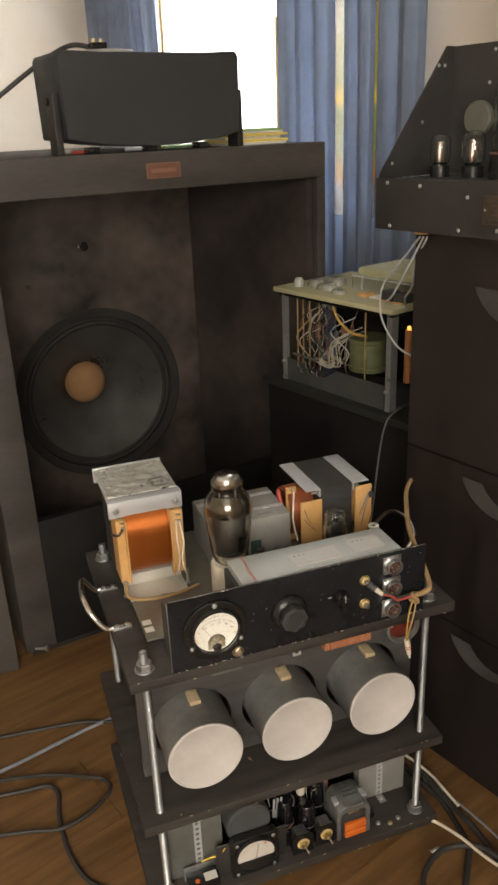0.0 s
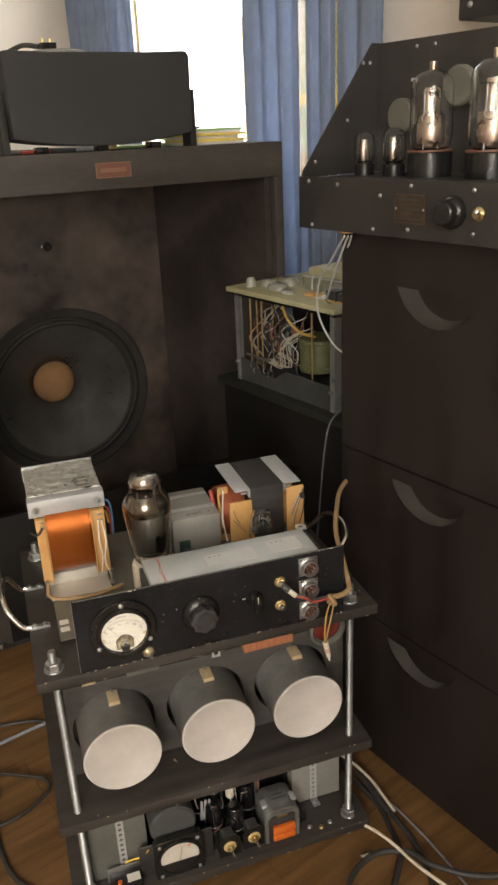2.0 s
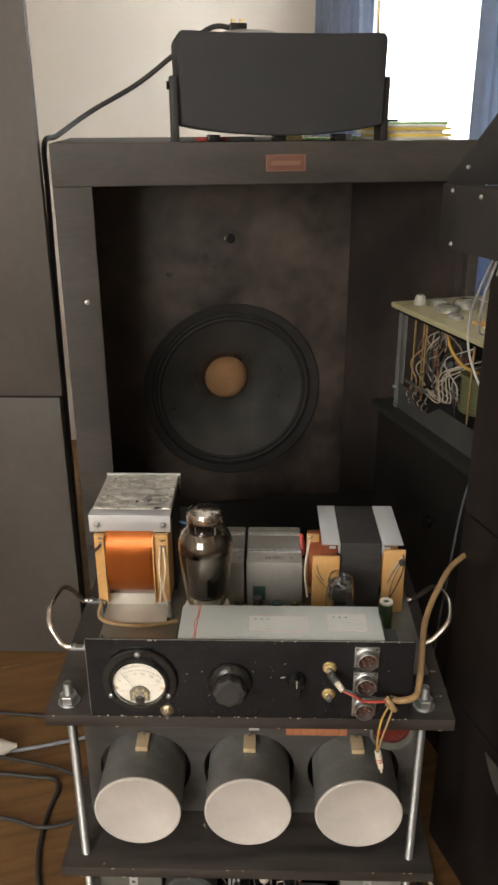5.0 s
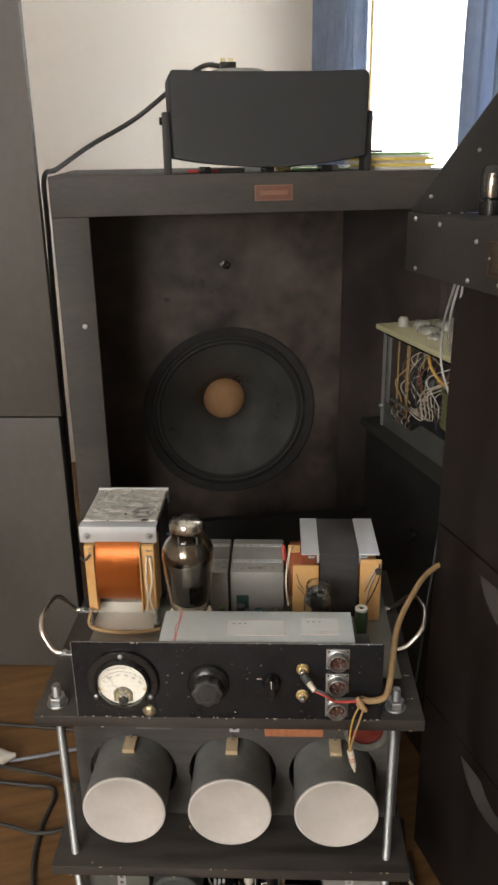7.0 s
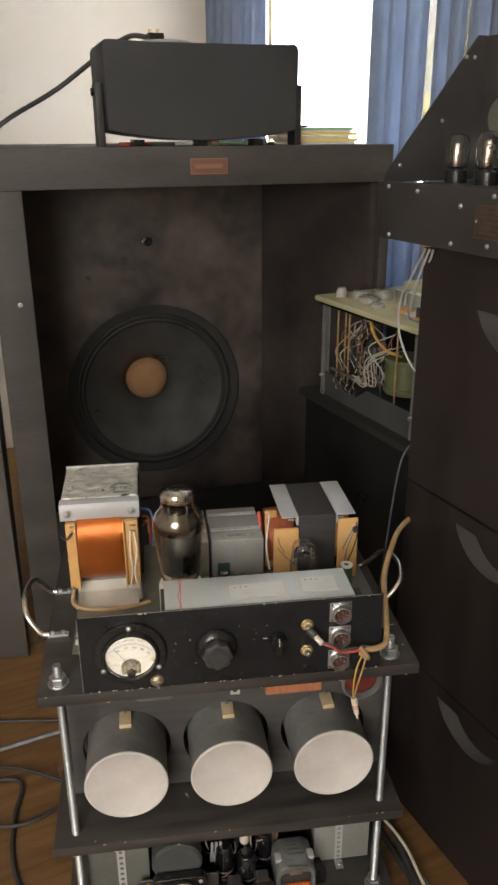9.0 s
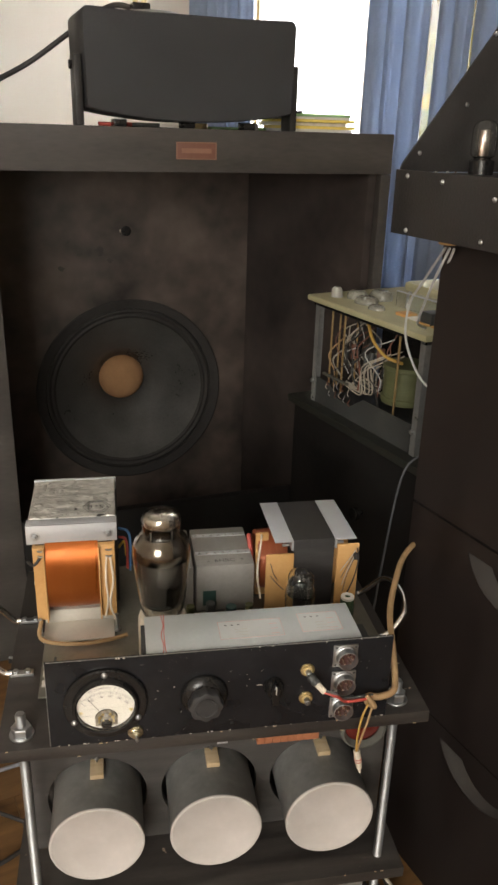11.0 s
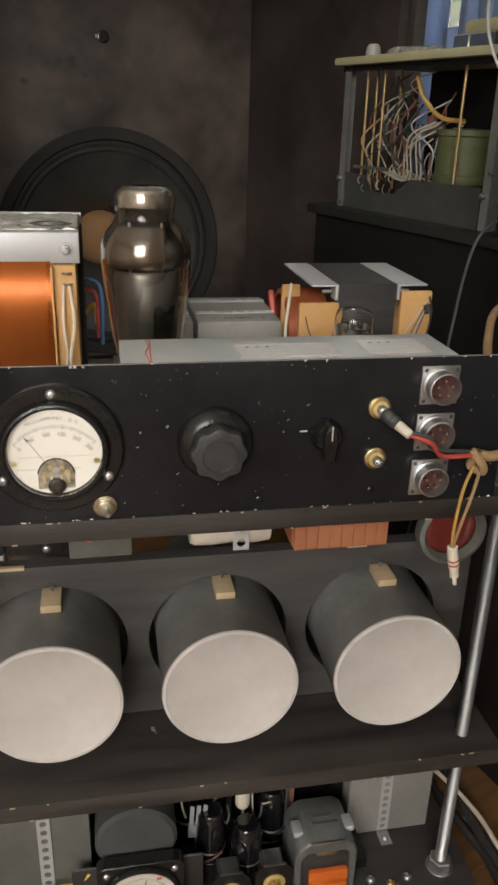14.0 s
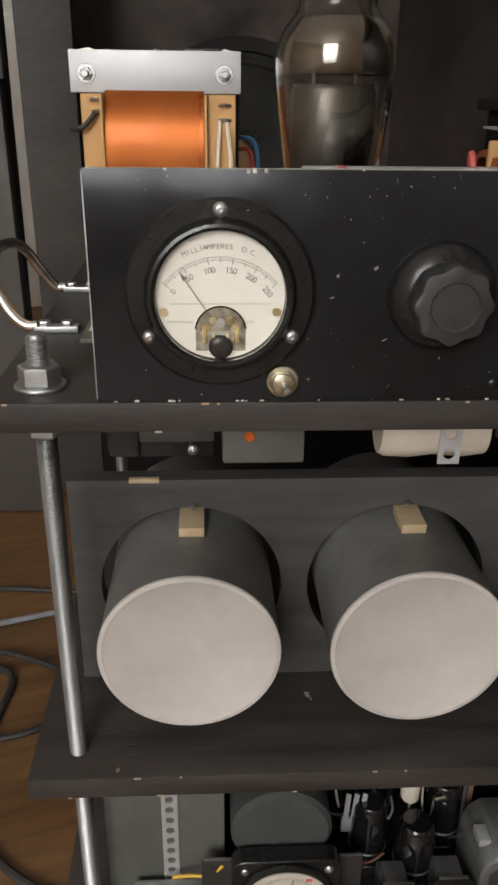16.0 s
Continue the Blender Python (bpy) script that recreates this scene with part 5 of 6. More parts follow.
# edge chips on the panel
rnd = random.Random(11)
for k in range(40):
    x = PX0 + 0.003 + rnd.random() * (PX1 - PX0 - 0.008)
    w_ = rnd.uniform(0.0006, 0.0026)
    if k < 24:
        part("paint_chip", box(x, x + w_, PY - 0.00025, PY + 0.0005, PZ0 + 0.0001, PZ0 + rnd.uniform(0.0006, 0.0014)), DIAL, fp)
    else:
        part("paint_chip", box(x, x + w_ * 0.8, PY - 0.00025, PY + 0.0005, PZ1 - rnd.uniform(0.0006, 0.002), PZ1 + 0.0002), DIAL, fp)
rnd = random.Random(47)
for k in range(30):
    if k < 11:
        x, z = rnd.gauss(0.333, 0.022), PZ1 - 0.003 - abs(rnd.gauss(0, 0.012))
    elif k < 15:
        x, z = rnd.gauss(0.318, 0.008), rnd.gauss(0.556, 0.010)
    else:
        x, z = rnd.uniform(PX0 + 0.006, PX1 - 0.006), rnd.uniform(PZ0 + 0.006, PZ1 - 0.006)
    if math.hypot(x - MX, z - MZ) < 0.050 or math.hypot(x - 0.381, z - 0.581) < 0.03 or x < PX0 + 0.004:
        continue
    a, l, w_ = rnd.uniform(0.2, 2.6), rnd.choice((0.0003, 0.0004, 0.0006, 0.0007, 0.0016)), rnd.uniform(0.00010, 0.00026)
    ca, sa = math.cos(a), math.sin(a)
    part("scratch", plate([(x - ca * l - sa * w_, PY - 0.0001, z - sa * l + ca * w_), (x + ca * l * 0.8, PY - 0.0001, z + sa * l * 0.8), (x + ca * l + sa * w_, PY - 0.0001, z + sa * l - ca * w_), (x - ca * l * 0.6, PY - 0.0001, z - sa * l * 0.6 - w_)], (0, 0.0003, 0)), GREYCAN if k % 3 else DIAL, fp)
part("bare_edge", box(PX0 - 0.0003, PX0 + 0.0003, PY - 0.0002, PY + 0.0032, PZ0 + 0.002, PZ1 - 0.001), STEEL, fp)
part("bare_edge", box(PX0 + 0.002, PX1 - 0.002, PY - 0.0002, PY + 0.0006, PZ1 - 0.0002, PZ1 + 0.0003), GREYCAN, fp)

# carrying handles: round bar with flattened, screwed ends
for side in (-1, 1):
    o, yf, yr = (0.130, 1.018, 1.140) if side < 0 else (0.665, 1.034, 1.150)
    k_ = 1.0 if side < 0 else 1.45
    q = lambda u, y, z: (o + side * u * k_, y, TOP + z)
    hd = part("handle", cable([q(-0.008, yr, 0.0045), q(0.0, yr, 0.0048), q(0.008, yr - 0.004, 0.016), q(0.019, yr - 0.014, 0.037), q(0.025, yr - 0.032, 0.047), q(0.029, yr - 0.06, 0.048), q(0.029, yf + 0.035, 0.045), q(0.024, yf + 0.012, 0.034), q(0.010, yf + 0.002, 0.013), q(0.0, yf, 0.0048), q(-0.008, yf, 0.0045)], 0.0042, 12, 8), CHROME, pa, "bent chromed carrying handle")
    for y in (yf, yr):
        x0, x1 = sorted((o - side * 0.006, o - side * 0.037))
        part("handle_foot", box(x0, x1, y - 0.0052, y + 0.0052, TOP + 0.0003, TOP + 0.0052, 0.0014), STEEL, hd, "flattened bar end")
        for u in (0.013, 0.029):
            part("handle_screw", hexnut((o - side * u, y, TOP + 0.0052), 0.0078, 0.0032), STEEL, hd)

# coil transformer
use(Matrix.Translation((-0.0015, 0.034, 0.002)))
ct = thing("choke_transformer", (0.228, 1.145, 0.533), "tall transformer with bare copper winding and foil top", "transformer")
part("core", box(0.171, 0.286, 1.105, 1.19, 0.545, 0.693, 0.002), CORE, ct)
cf = box(0.164, 0.284, 1.0835, 1.208, 0.6935, 0.7005, 0.0015)
bmesh.ops.subdivide_edges(cf, edges=[e for e in cf.edges if e.calc_length() > 0.05], cuts=26, use_grid_fill=True)
for v in cf.verts:
    if v.co.z > 0.699 and 0.165 < v.co.x < 0.283:
        v.co.z += 0.0032 * abs(noise.noise(v.co * 75)) + 0.0016 * noise.noise(v.co * 210)
part("foil_top", cf, FOIL, ct, "crumpled foil top with black marks", 20)
part("front_angle", box(0.1625, 0.2855, 1.0625, 1.067, 0.6725, 0.7005, 0.0008), STRIPALU, ct, "pale aluminium angle")
part("front_lip", box(0.1625, 0.2855, 1.0672, 1.083, 0.6985, 0.7005, 0.0005), STRIPALU, ct)
part("rear_angle", box(0.1625, 0.2855, 1.2085, 1.213, 0.675, 0.7025, 0.0008), STRIPALU, ct)
for x in (0.1745, 0.2735):
    part("bolt", lathe([(0, 0), (0.0043, 0), (0.0047, 0.0008), (0.0047, 0.0032), (0.0042, 0.004), (0, 0.004)], (x, 1.0625, 0.685), (0, -1, 0), 6), STEEL, ct)
    part("bolt_washer", rod((x, 1.0625, 0.685), 0.0066, 0.0008, (0, -1, 0), 20), STEEL, ct)
    part("bolt_end", rod((x, 1.0585, 0.685), 0.0028, 0.005, (0, -1, 0), 12), STEEL, ct)
ol = []
for k in range(64):
    c, d = math.cos(math.pi * k / 32), math.sin(math.pi * k / 32)
    ol.append((0.187, 1.128 + 0.081 * math.copysign(abs(c) ** 0.74, c), 0.6225 + 0.0705 * math.copysign(abs(d) ** 0.74, d)))
part("winding", plate(ol, (0.0715, 0, 0)), COPPER, ct, "glossy copper wire winding")
for x0, x1 in ((0.1705, 0.1845), (0.2610, 0.2815)):
    part("bobbin_flange", box(x0, x1, 1.052, 1.0615, 0.556, 0.672, 0.0012), PAXOLIN, ct, "tan pressboard bobbin flange")
    part("bobbin_side", box(x0 if x0 < 0.2 else x1 - 0.003, x0 + 0.003 if x0 < 0.2 else x1, 1.062, 1.104, 0.556, 0.672, 0.0006), PAXOLIN, ct)
part("bobbin_paper", box(0.1848, 0.1868, 1.044, 1.0625, 0.556, 0.672, 0.0006), PAXOLIN, ct)
part("bobbin_paper", box(0.2588, 0.2608, 1.044, 1.0625, 0.556, 0.672, 0.0006), PAXOLIN, ct)
part("mount_foot", box(0.178, 0.277, 1.028, 1.075, 0.5335, 0.536, 0.0006), PALEFOOT, ct, "pale aluminium mounting foot")
part("mount_angle", box(0.178, 0.277, 1.0755, 1.1045, 0.5335, 0.5555, 0.0006), PALEFOOT, ct)
for x in (0.174, 0.281):
    part("stud", rod((x, 1.045, 0.5335), 0.0028, 0.03, (0, 0, 1), 12), STEEL, ct)
    part("stud_nut", hexnut((x, 1.045, 0.5345), 0.0085, 0.004), STEEL, ct)
for z, x in ((0.665, 0.2735), (0.655, 0.2735), (0.66, 0.182), (0.668, 0.182)):
    part("solder_lug", cable([(x - 0.004, 1.0515, z), (x, 1.0475, z + 0.0005), (x + 0.004, 1.0515, z)], 0.0012, 6, 4), STEEL, ct)
part("lead", cable([(0.275, 1.05, 0.655), (0.278, 1.042, 0.62), (0.273, 1.04, 0.585), (0.279, 1.044, 0.555)], 0.0016, 6), WHITECABLE, ct)
part("lead", cable([(0.27, 1.05, 0.655), (0.268, 1.044, 0.62), (0.27, 1.042, 0.59), (0.266, 1.046, 0.56)], 0.0014, 6), WHITECABLE, ct)
part("lead", cable([(0.182, 1.05, 0.66), (0.172, 1.045, 0.65), (0.162, 1.06, 0.648)], 0.002, 6), RUBBER, ct)
part("front_lead", cable([(0.176, 1.045, 0.56), (0.174, 1.03, 0.545), (0.19, 1.02, 0.54), (0.23, 1.016, 0.5375), (0.27, 1.02, 0.538), (0.295, 1.026, 0.54)], 0.003, 8), CLOTHCABLE, ct, "brown sleeved lead")
inkm = bmesh.new()
for k in range(6):
    a, c = radians(60 * k), radians(60 * (k + 1))
    for r in (0.016, 0.02):
        p0, p1 = Vector((0.258 + r * math.cos(a), 1.11 + r * math.sin(a), 0.7028)), Vector((0.258 + r * math.cos(c), 1.11 + r * math.sin(c), 0.7028))
        cable([p0, p1], 0.0005, 4, 1, inkm, False)
part("ink_mark", inkm, INK, ct, "black hexagon inked on the foil")
tx = lettering("845", 0.016, pose(0.255, 1.144, 0.704, 0, 0, 0), INK, ct)
for k, pts in enumerate(([(0.286, 1.17, 0.6), (0.295, 1.17, 0.61), (0.298, 1.16, 0.59)], [(0.286, 1.15, 0.63), (0.298, 1.145, 0.625), (0.299, 1.14, 0.58)], [(0.286, 1.16, 0.64), (0.303, 1.155, 0.63), (0.303, 1.15, 0.57)])):
    part("side_wire", cable(pts, 0.002, 6), (YELLOW, REDWIRE, BLUEWIRE)[k], ct)
use(Matrix.Identity(4))

# output transformer
ot = thing("output_transformer", (0.575, 1.17, 0.533), "transformer with black core, silver strips and tan boards", "transformer")
part("core", box(0.5415, 0.6045, 1.109, 1.236, 0.5335, 0.6505, 0.0015), CORE, ot, "black wrapped core")
for x0, x1 in ((0.513, 0.5412), (0.6048, 0.637)):
    part("top_strip", box(x0, x1, 1.107, 1.237, 0.6482, 0.6502, 0.0004), STRIPALU, ot, "pale aluminium strip")
    x = x1 - 0.003 if x0 < 0.55 else x0
    part("strip_lip", box(x, x + 0.003, 1.1072, 1.125, 0.634, 0.648, 0.0004), STRIPALU, ot)
    part("clamp_bolt", rod((x - 0.004 if x0 < 0.55 else x + 0.003, 1.11, 0.643), 0.0024, 0.01, (-1 if x0 < 0.55 else 1, 0, 0), 10), STEEL, ot)
bl = part("bobbin_board", box(0.4985, 0.5405, 1.098, 1.103, 0.5335, 0.634, 0.003), PAXOLIN, ot, "tan pressboard with pin holes and wire")
br = part("bobbin_board", box(0.606, 0.640, 1.098, 1.103, 0.5335, 0.645, 0.003), PAXOLIN, ot, "tan pressboard with pin holes and wire")
part("rear_board", box(0.492, 0.512, 1.15, 1.156, 0.5335, 0.642, 0.002), PAXOLIN, ot)
part("winding", lathe([(0.04, 0), (0.046, 0.001), (0.047, 0.02), (0.047, 0.045), (0.04, 0.046)], (0.4945, 1.17, 0.588), (1, 0, 0), 40, squash=(1, 0.95)), mat("dark_copper_winding", (0.32, 0.08, 0.03), 0.35, 0.3, second=(0.4, 0.12, 0.05), scale=30, fine=300, stretch=(8, 1, 1), bump=0.3), ot, "dark red copper winding")
part("winding", lathe([(0.04, 0), (0.046, 0.001), (0.047, 0.02), (0.046, 0.03), (0.04, 0.031)], (0.6055, 1.17, 0.588), (1, 0, 0), 40), PAXOLIN, ot)
for pts in ([(0.505, 1.097, 0.62), (0.509, 1.0955, 0.605), (0.516, 1.0955, 0.592)], [(0.505, 1.097, 0.60), (0.514, 1.0955, 0.588), (0.526, 1.0955, 0.575)]):
    part("wire_stitch", cable(pts, 0.0006, 5, 5), INK, bl)
for k in range(4):
    part("wire_stitch", cable([(0.612 + 0.002 * k, 1.097, 0.60 - 0.012 * k), (0.622, 1.094, 0.618 - 0.008 * k), (0.634, 1.096, 0.636 - 0.003 * k)], 0.0006, 5, 5), INK if k % 2 else CLEARWIRE, br)
part("component_lead", cable([(0.635, 1.094, 0.64), (0.636, 1.088, 0.625), (0.625, 1.07, 0.605), (0.605, 1.05, 0.58)], 0.001, 6), RUBBER, ot)
part("diode", rod((0.632, 1.092, 0.632), 0.004, 0.009, (0.3, -0.2, -1), 10), RUBBER, ot)
part("white_lead", cable([(0.50, 1.15, 0.64), (0.494, 1.12, 0.645), (0.488, 1.11, 0.60), (0.492, 1.10, 0.56)], 0.0016, 6), WHITECABLE, ot)
part("red_lead", cable([(0.49, 1.18, 0.60), (0.484, 1.17, 0.63), (0.487, 1.16, 0.60)], 0.0035, 6), REDWIRE, ot)

# two grey box capacitors under perforated straps
for x0, x1 in ((0.334, 0.3935), (0.397, 0.485)):
    gc = thing("box_capacitor", ((x0 + x1) / 2, 1.17, 0.5335), "grey painted metal box capacitor under perforated straps", "capacitor", "grey box capacitors")
    part("body", box(x0, x1, 1.114, 1.232, 0.5335, 0.6125, 0.004), GREYCAN, gc)
    for y in (1.15, 1.205):
        strap(gc, y, 0.613, x0 + 0.002, x1 - x0 - 0.004, "across", 0.009)
    part("front_blot", box(x0 + 0.01, x0 + 0.03, 1.1133, 1.1138, 0.545, 0.57, 0.0001), mat("dark_green_blot", (0.03, 0.07, 0.06), 0.4), gc)
    if x1 > 0.4:
        lettering("-  6HBC  +", 0.0125, pose(0.443, 1.128, 0.6128), INK, gc)
    else:
        lettering("+", 0.013, pose(0.386, 1.128, 0.6128), INK, gc)


def st_tube(c, base_h, r, h, glass_mat, label):
    x, y, z = c
    t = thing("vacuum_tube", c, label, "vacuum tube", "power amplifier tubes")
    part("socket", lathe([(0, 0), (r * 0.86, 0), (r * 0.86, base_h * 0.9), (r * 0.8, base_h), (0, base_h)], c, seg=36), CERAMIC, t, "beige ceramic socket")
    g0 = base_h
    L = h - g0
    prof = [(r * 0.55, g0), (r * 0.72, g0 + L * 0.04), (r * 0.80, g0 + L * 0.15), (r * 0.92, g0 + L * 0.40), (r * 1.0, g0 + L * 0.60), (r * 0.985, g0 + L * 0.68), (r * 0.88, g0 + L * 0.745),
            (r * 0.70, g0 + L * 0.80), (r * 0.63, g0 + L * 0.835), (r * 0.655, g0 + L * 0.88), (r * 0.665, g0 + L * 0.93), (r * 0.6, g0 + L * 0.975), (r * 0.4, g0 + L * 0.995), (0, h)]
    g = part("glass_bulb", bulb(prof, c, 48), glass_mat, t, "shouldered smoked glass bulb", 70)
    g.visible_shadow = False
    an = lathe([(r * 0.62, g0 + L * 0.10), (r * 0.68, g0 + L * 0.12), (r * 0.72, g0 + L * 0.52), (r * 0.66, g0 + L * 0.55)], c, seg=40, squash=(1, 0.8))
    part("shoulder_flash", lathe([(r * 0.93, g0 + L * 0.585), (r * 0.955, g0 + L * 0.615), (r * 0.94, g0 + L * 0.68), (r * 0.84, g0 + L * 0.74), (r * 0.67, g0 + L * 0.79)], c, seg=48), FLASH, t, "dark silvery film inside the shoulder", 70)
    part("anode", an, ANODE, t, "dark grey anode sleeve")
    for k, hh in enumerate((0.64, 0.145)):
        part("mica_disc", rod((x, y, z + g0 + L * hh), r * 0.66, 0.0008, seg=24), DARKGREY, t)
    part("getter_flash", lathe([(r * 0.58, g0 + L * 0.885), (r * 0.60, g0 + L * 0.93), (r * 0.53, g0 + L * 0.965), (r * 0.3, g0 + L * 0.985), (0, g0 + L * 0.99)], c, seg=36), SILVER, t, "silvery getter flash in the dome")
    # added silver sheet in the shape of the bright reflection low in the bulb
    gp = bmesh.new()
    cols = []
    for i in range(9):
        a = radians(-84 + 4.2 * i)
        cols.append([gp.verts.new((x + (0.80 + 0.17 * j / 6) * r * 0.93 * math.cos(a), y + (0.80 + 0.17 * j / 6) * r * 0.93 * math.sin(a), z + g0 + L * (0.17 + 0.20 * j / 6 + 0.02 * math.sin(i * 1.1) * (j in (0, 6))))) for j in range(7)])
    for ca, cb in zip(cols, cols[1:]):
        for j in range(6):
            gp.faces.new((ca[j], ca[j + 1], cb[j + 1], cb[j]))
    part("reflection_patch", gp, mat("reflection_silver", (0.40, 0.38, 0.34), 0.12, 1.0, second=(0.5, 0.47, 0.42), scale=60, rough_var=0.04), t, "dull silver patch standing for a reflection in the glass", 70)
    for sx in (-1, 1):
        part("support_wire", rod((x + sx * r * 0.35, y, z + g0), 0.001, L * 0.8, seg=8), STEEL, t)
    fil = cable([(x - r * 0.66, y - r * 0.1, z + g0 + L * 0.22), (x - r * 0.67, y - r * 0.1, z + g0 + L * 0.28)], 0.0004, 6, 2)
    part("filament", fil, glow("warm_filament", (1.0, 0.45, 0.08), 2.0), t, "glowing orange filament")
    return t


st_tube((0.342, 1.028, 0.5335), 0.062, 0.0390, 0.2180, SMOKE, "large shouldered smoked glass power tube")
sm = (0.536, 1.036, 0.5265)
st = thing("vacuum_tube", sm, "small clear glass driver tube with silvered top", "vacuum tube", "power amplifier tubes")
part("base", lathe([(0, 0), (0.018, 0), (0.018, 0.03), (0, 0.03)], sm), BAKELITE, st)
g = part("glass_bulb", bulb([(0.012, 0.03), (0.019, 0.036), (0.0205, 0.05), (0.0215, 0.075), (0.0205, 0.088), (0.0185, 0.094), (0.0185, 0.106), (0.016, 0.113), (0.008, 0.1165), (0, 0.117)], sm, 36), BLUEGLASS, st, "clear shouldered glass bulb", 70)
g.visible_shadow = False
part("anode", rod((sm[0], sm[1], sm[2] + 0.04), 0.0095, 0.045), ANODE, st)
part("mica_disc", rod((sm[0], sm[1], sm[2] + 0.0855), 0.0155, 0.0006), DARKGREY, st)
part("getter_flash", lathe([(0.0185, 0.08), (0.0178, 0.09), (0.0168, 0.0945), (0.0168, 0.099)], sm, seg=28), SILVER, st, "silvery getter ring below the dome")
for k in range(4):
    part("support_wire", rod((sm[0] + 0.011 * math.cos(k * 1.57), sm[1] + 0.011 * math.sin(k * 1.57), sm[2] + 0.085), 0.0008, 0.016, seg=6), STEEL, st)
gr = thing("wirewound_resistor", (0.601, 1.02, 0.5335), "upright dark green tubular resistor", "resistor")
part("body", lathe([(0.003, 0), (0.0098, 0), (0.0098, 0.07), (0.004, 0.0705), (0.0035, 0.06)], (0.601, 1.02, 0.5335), seg=24), mat("dark_green_enamel", (0.05, 0.09, 0.04), 0.35, second=(0.07, 0.12, 0.06), scale=40), gr)
part("end_ring", lathe([(0.004, 0.07), (0.0095, 0.0703), (0.0095, 0.0735), (0.004, 0.0738)], (0.601, 1.02, 0.5335), seg=24), PAPER, gr)
for x, y, r, h, m_ in ((0.415, 1.085, 0.007, 0.035, DARKGREY), (0.445, 1.08, 0.008, 0.03, TEAL), (0.472, 1.082, 0.006, 0.03, GREENCOIL), (0.385, 1.08, 0.006, 0.035, GREENCOIL)):
    solo("small_capacitor", rod((x, y, 0.5335), r, h, seg=16), m_, "small upright component on the deck", "capacitor", "small deck components")

# ---------- signal lead and loom at the panel ----------
sl = thing("signal_lead", (0.545, 0.86, 0.57), "phono lead with red and grey wires and brown cloth loom", "cable")
sp = part("plug", lathe([(0.0046, 0), (0.0054, 0.001), (0.0054, 0.006), (0.005, 0.0065), (0.005, 0.008), (0.0054, 0.0085), (0.0052, 0.0128), (0.004, 0.014)], (0.5092, PY - 0.0115, 0.6015), (0.55, -0.72, -0.42), 20), DARKGREY, sl, "dark metal phono plug")
part("sleeve", lathe([(0.0039, 0.012), (0.0041, 0.0142), (0.0037, 0.026), (0.0024, 0.027)], (0.5092, PY - 0.0115, 0.6015), (0.55, -0.72, -0.42), 20), CERAMIC, sp, "beige sleeve")
ps = Vector((0.5092, PY - 0.0115, 0.6015)) + Vector((0.55, -0.72, -0.42)).normalized() * 0.026
part("red_wire", cable([ps, ps + Vector((0.016, -0.004, -0.006)), (0.552, 0.85, 0.571), (0.575, 0.854, 0.568), (0.59, 0.86, 0.566)], 0.0019, 8), REDWIRE, sl)
part("grey_wire", cable([ps + Vector((0, 0, 0.002)), ps + Vector((0.015, -0.003, -0.002)), (0.55, 0.8515, 0.5755), (0.575, 0.856, 0.571), (0.59, 0.861, 0.568)], 0.0017, 8), DARKGREY, sl)
part("loom", cable([(0.586, 0.862, 0.566), (0.60, 0.862, 0.563), (0.618, 0.866, 0.566), (0.626, 0.882, 0.572), (0.635, 0.92, 0.587), (0.65, 0.98, 0.602), (0.678, 1.04, 0.614), (0.715, 1.10, 0.623), (0.78, 1.16, 0.628)], 0.0043, 12), CLOTHCABLE, sl, "thick brown cloth covered cable")
part("knot", cable([(0.58, 0.858, 0.571), (0.588, 0.853, 0.561), (0.592, 0.858, 0.552), (0.584, 0.863, 0.556), (0.586, 0.856, 0.567)], 0.0036, 10), CLOTHCABLE, sl)
part("yellow_wire", cable([(0.584, 0.857, 0.558), (0.576, 0.853, 0.54), (0.572, 0.851, 0.512), (0.573, 0.853, 0.488)], 0.0014, 8), DULLYELLOW, sl)
part("cream_wire", cable([(0.59, 0.857, 0.556), (0.583, 0.851, 0.535), (0.577, 0.85, 0.512), (0.574, 0.853, 0.488)], 0.0014, 8), CLOTHCABLE, sl)
part("hanging_plug", lathe([(0.003, 0), (0.0044, 0.001), (0.0046, 0.02), (0.0038, 0.022), (0.0036, 0.03), (0.0017, 0.031), (0.0017, 0.038), (0, 0.039)], (0.5735, 0.853, 0.489), (0.2, 0.02, -1), 20), CERAMIC, sl, "ivory phono plug with red rings")
for h in (0.0125, 0.0165):
    part("red_ring", lathe([(0.0045, h), (0.0049, h + 0.001), (0.0045, h + 0.002)], (0.5735, 0.853, 0.489), (0.2, 0.02, -1), 20), REDWIRE, sl)

# ---------- unit on the bottom shelf ----------
lo = thing("lower_amplifier", (0.4, 1.0, LOW), "low black chassis with square meter, toggles and glossy tubes", "amplifier")
part("base", box(0.27, 0.56, 0.915, 1.2, LOW + 0.0005, LOW + 0.010, 0.001), BAKELITE, lo)
part("rear_wall", box(0.275, 0.558, 1.10, 1.103, LOW + 0.0102, 0.20, 0.001), BAKELITE, lo)
use(Matrix.Translation((-0.003, 0, -0.008)))
mp_ = part("meter_panel", box(0.252, 0.382, 0.905, 0.907, LOW + 0.0085, 0.1250, 0.0006), CRACKLE, lo, "black mounting plate behind the meter")
part("bare_edge", box(0.253, 0.381, 0.9049, 0.9071, 0.1248, 0.1255, 0.0001), STEEL, mp_)
fl = [(px, pz) for cx, cz, a0 in ((0.352, 0.130, 0), (0.286, 0.130, 90), (0.286, 0.064, 180), (0.352, 0.064, 270)) for px, pz in arc(cx, cz, 0.010, a0, a0 + 90, 5)]
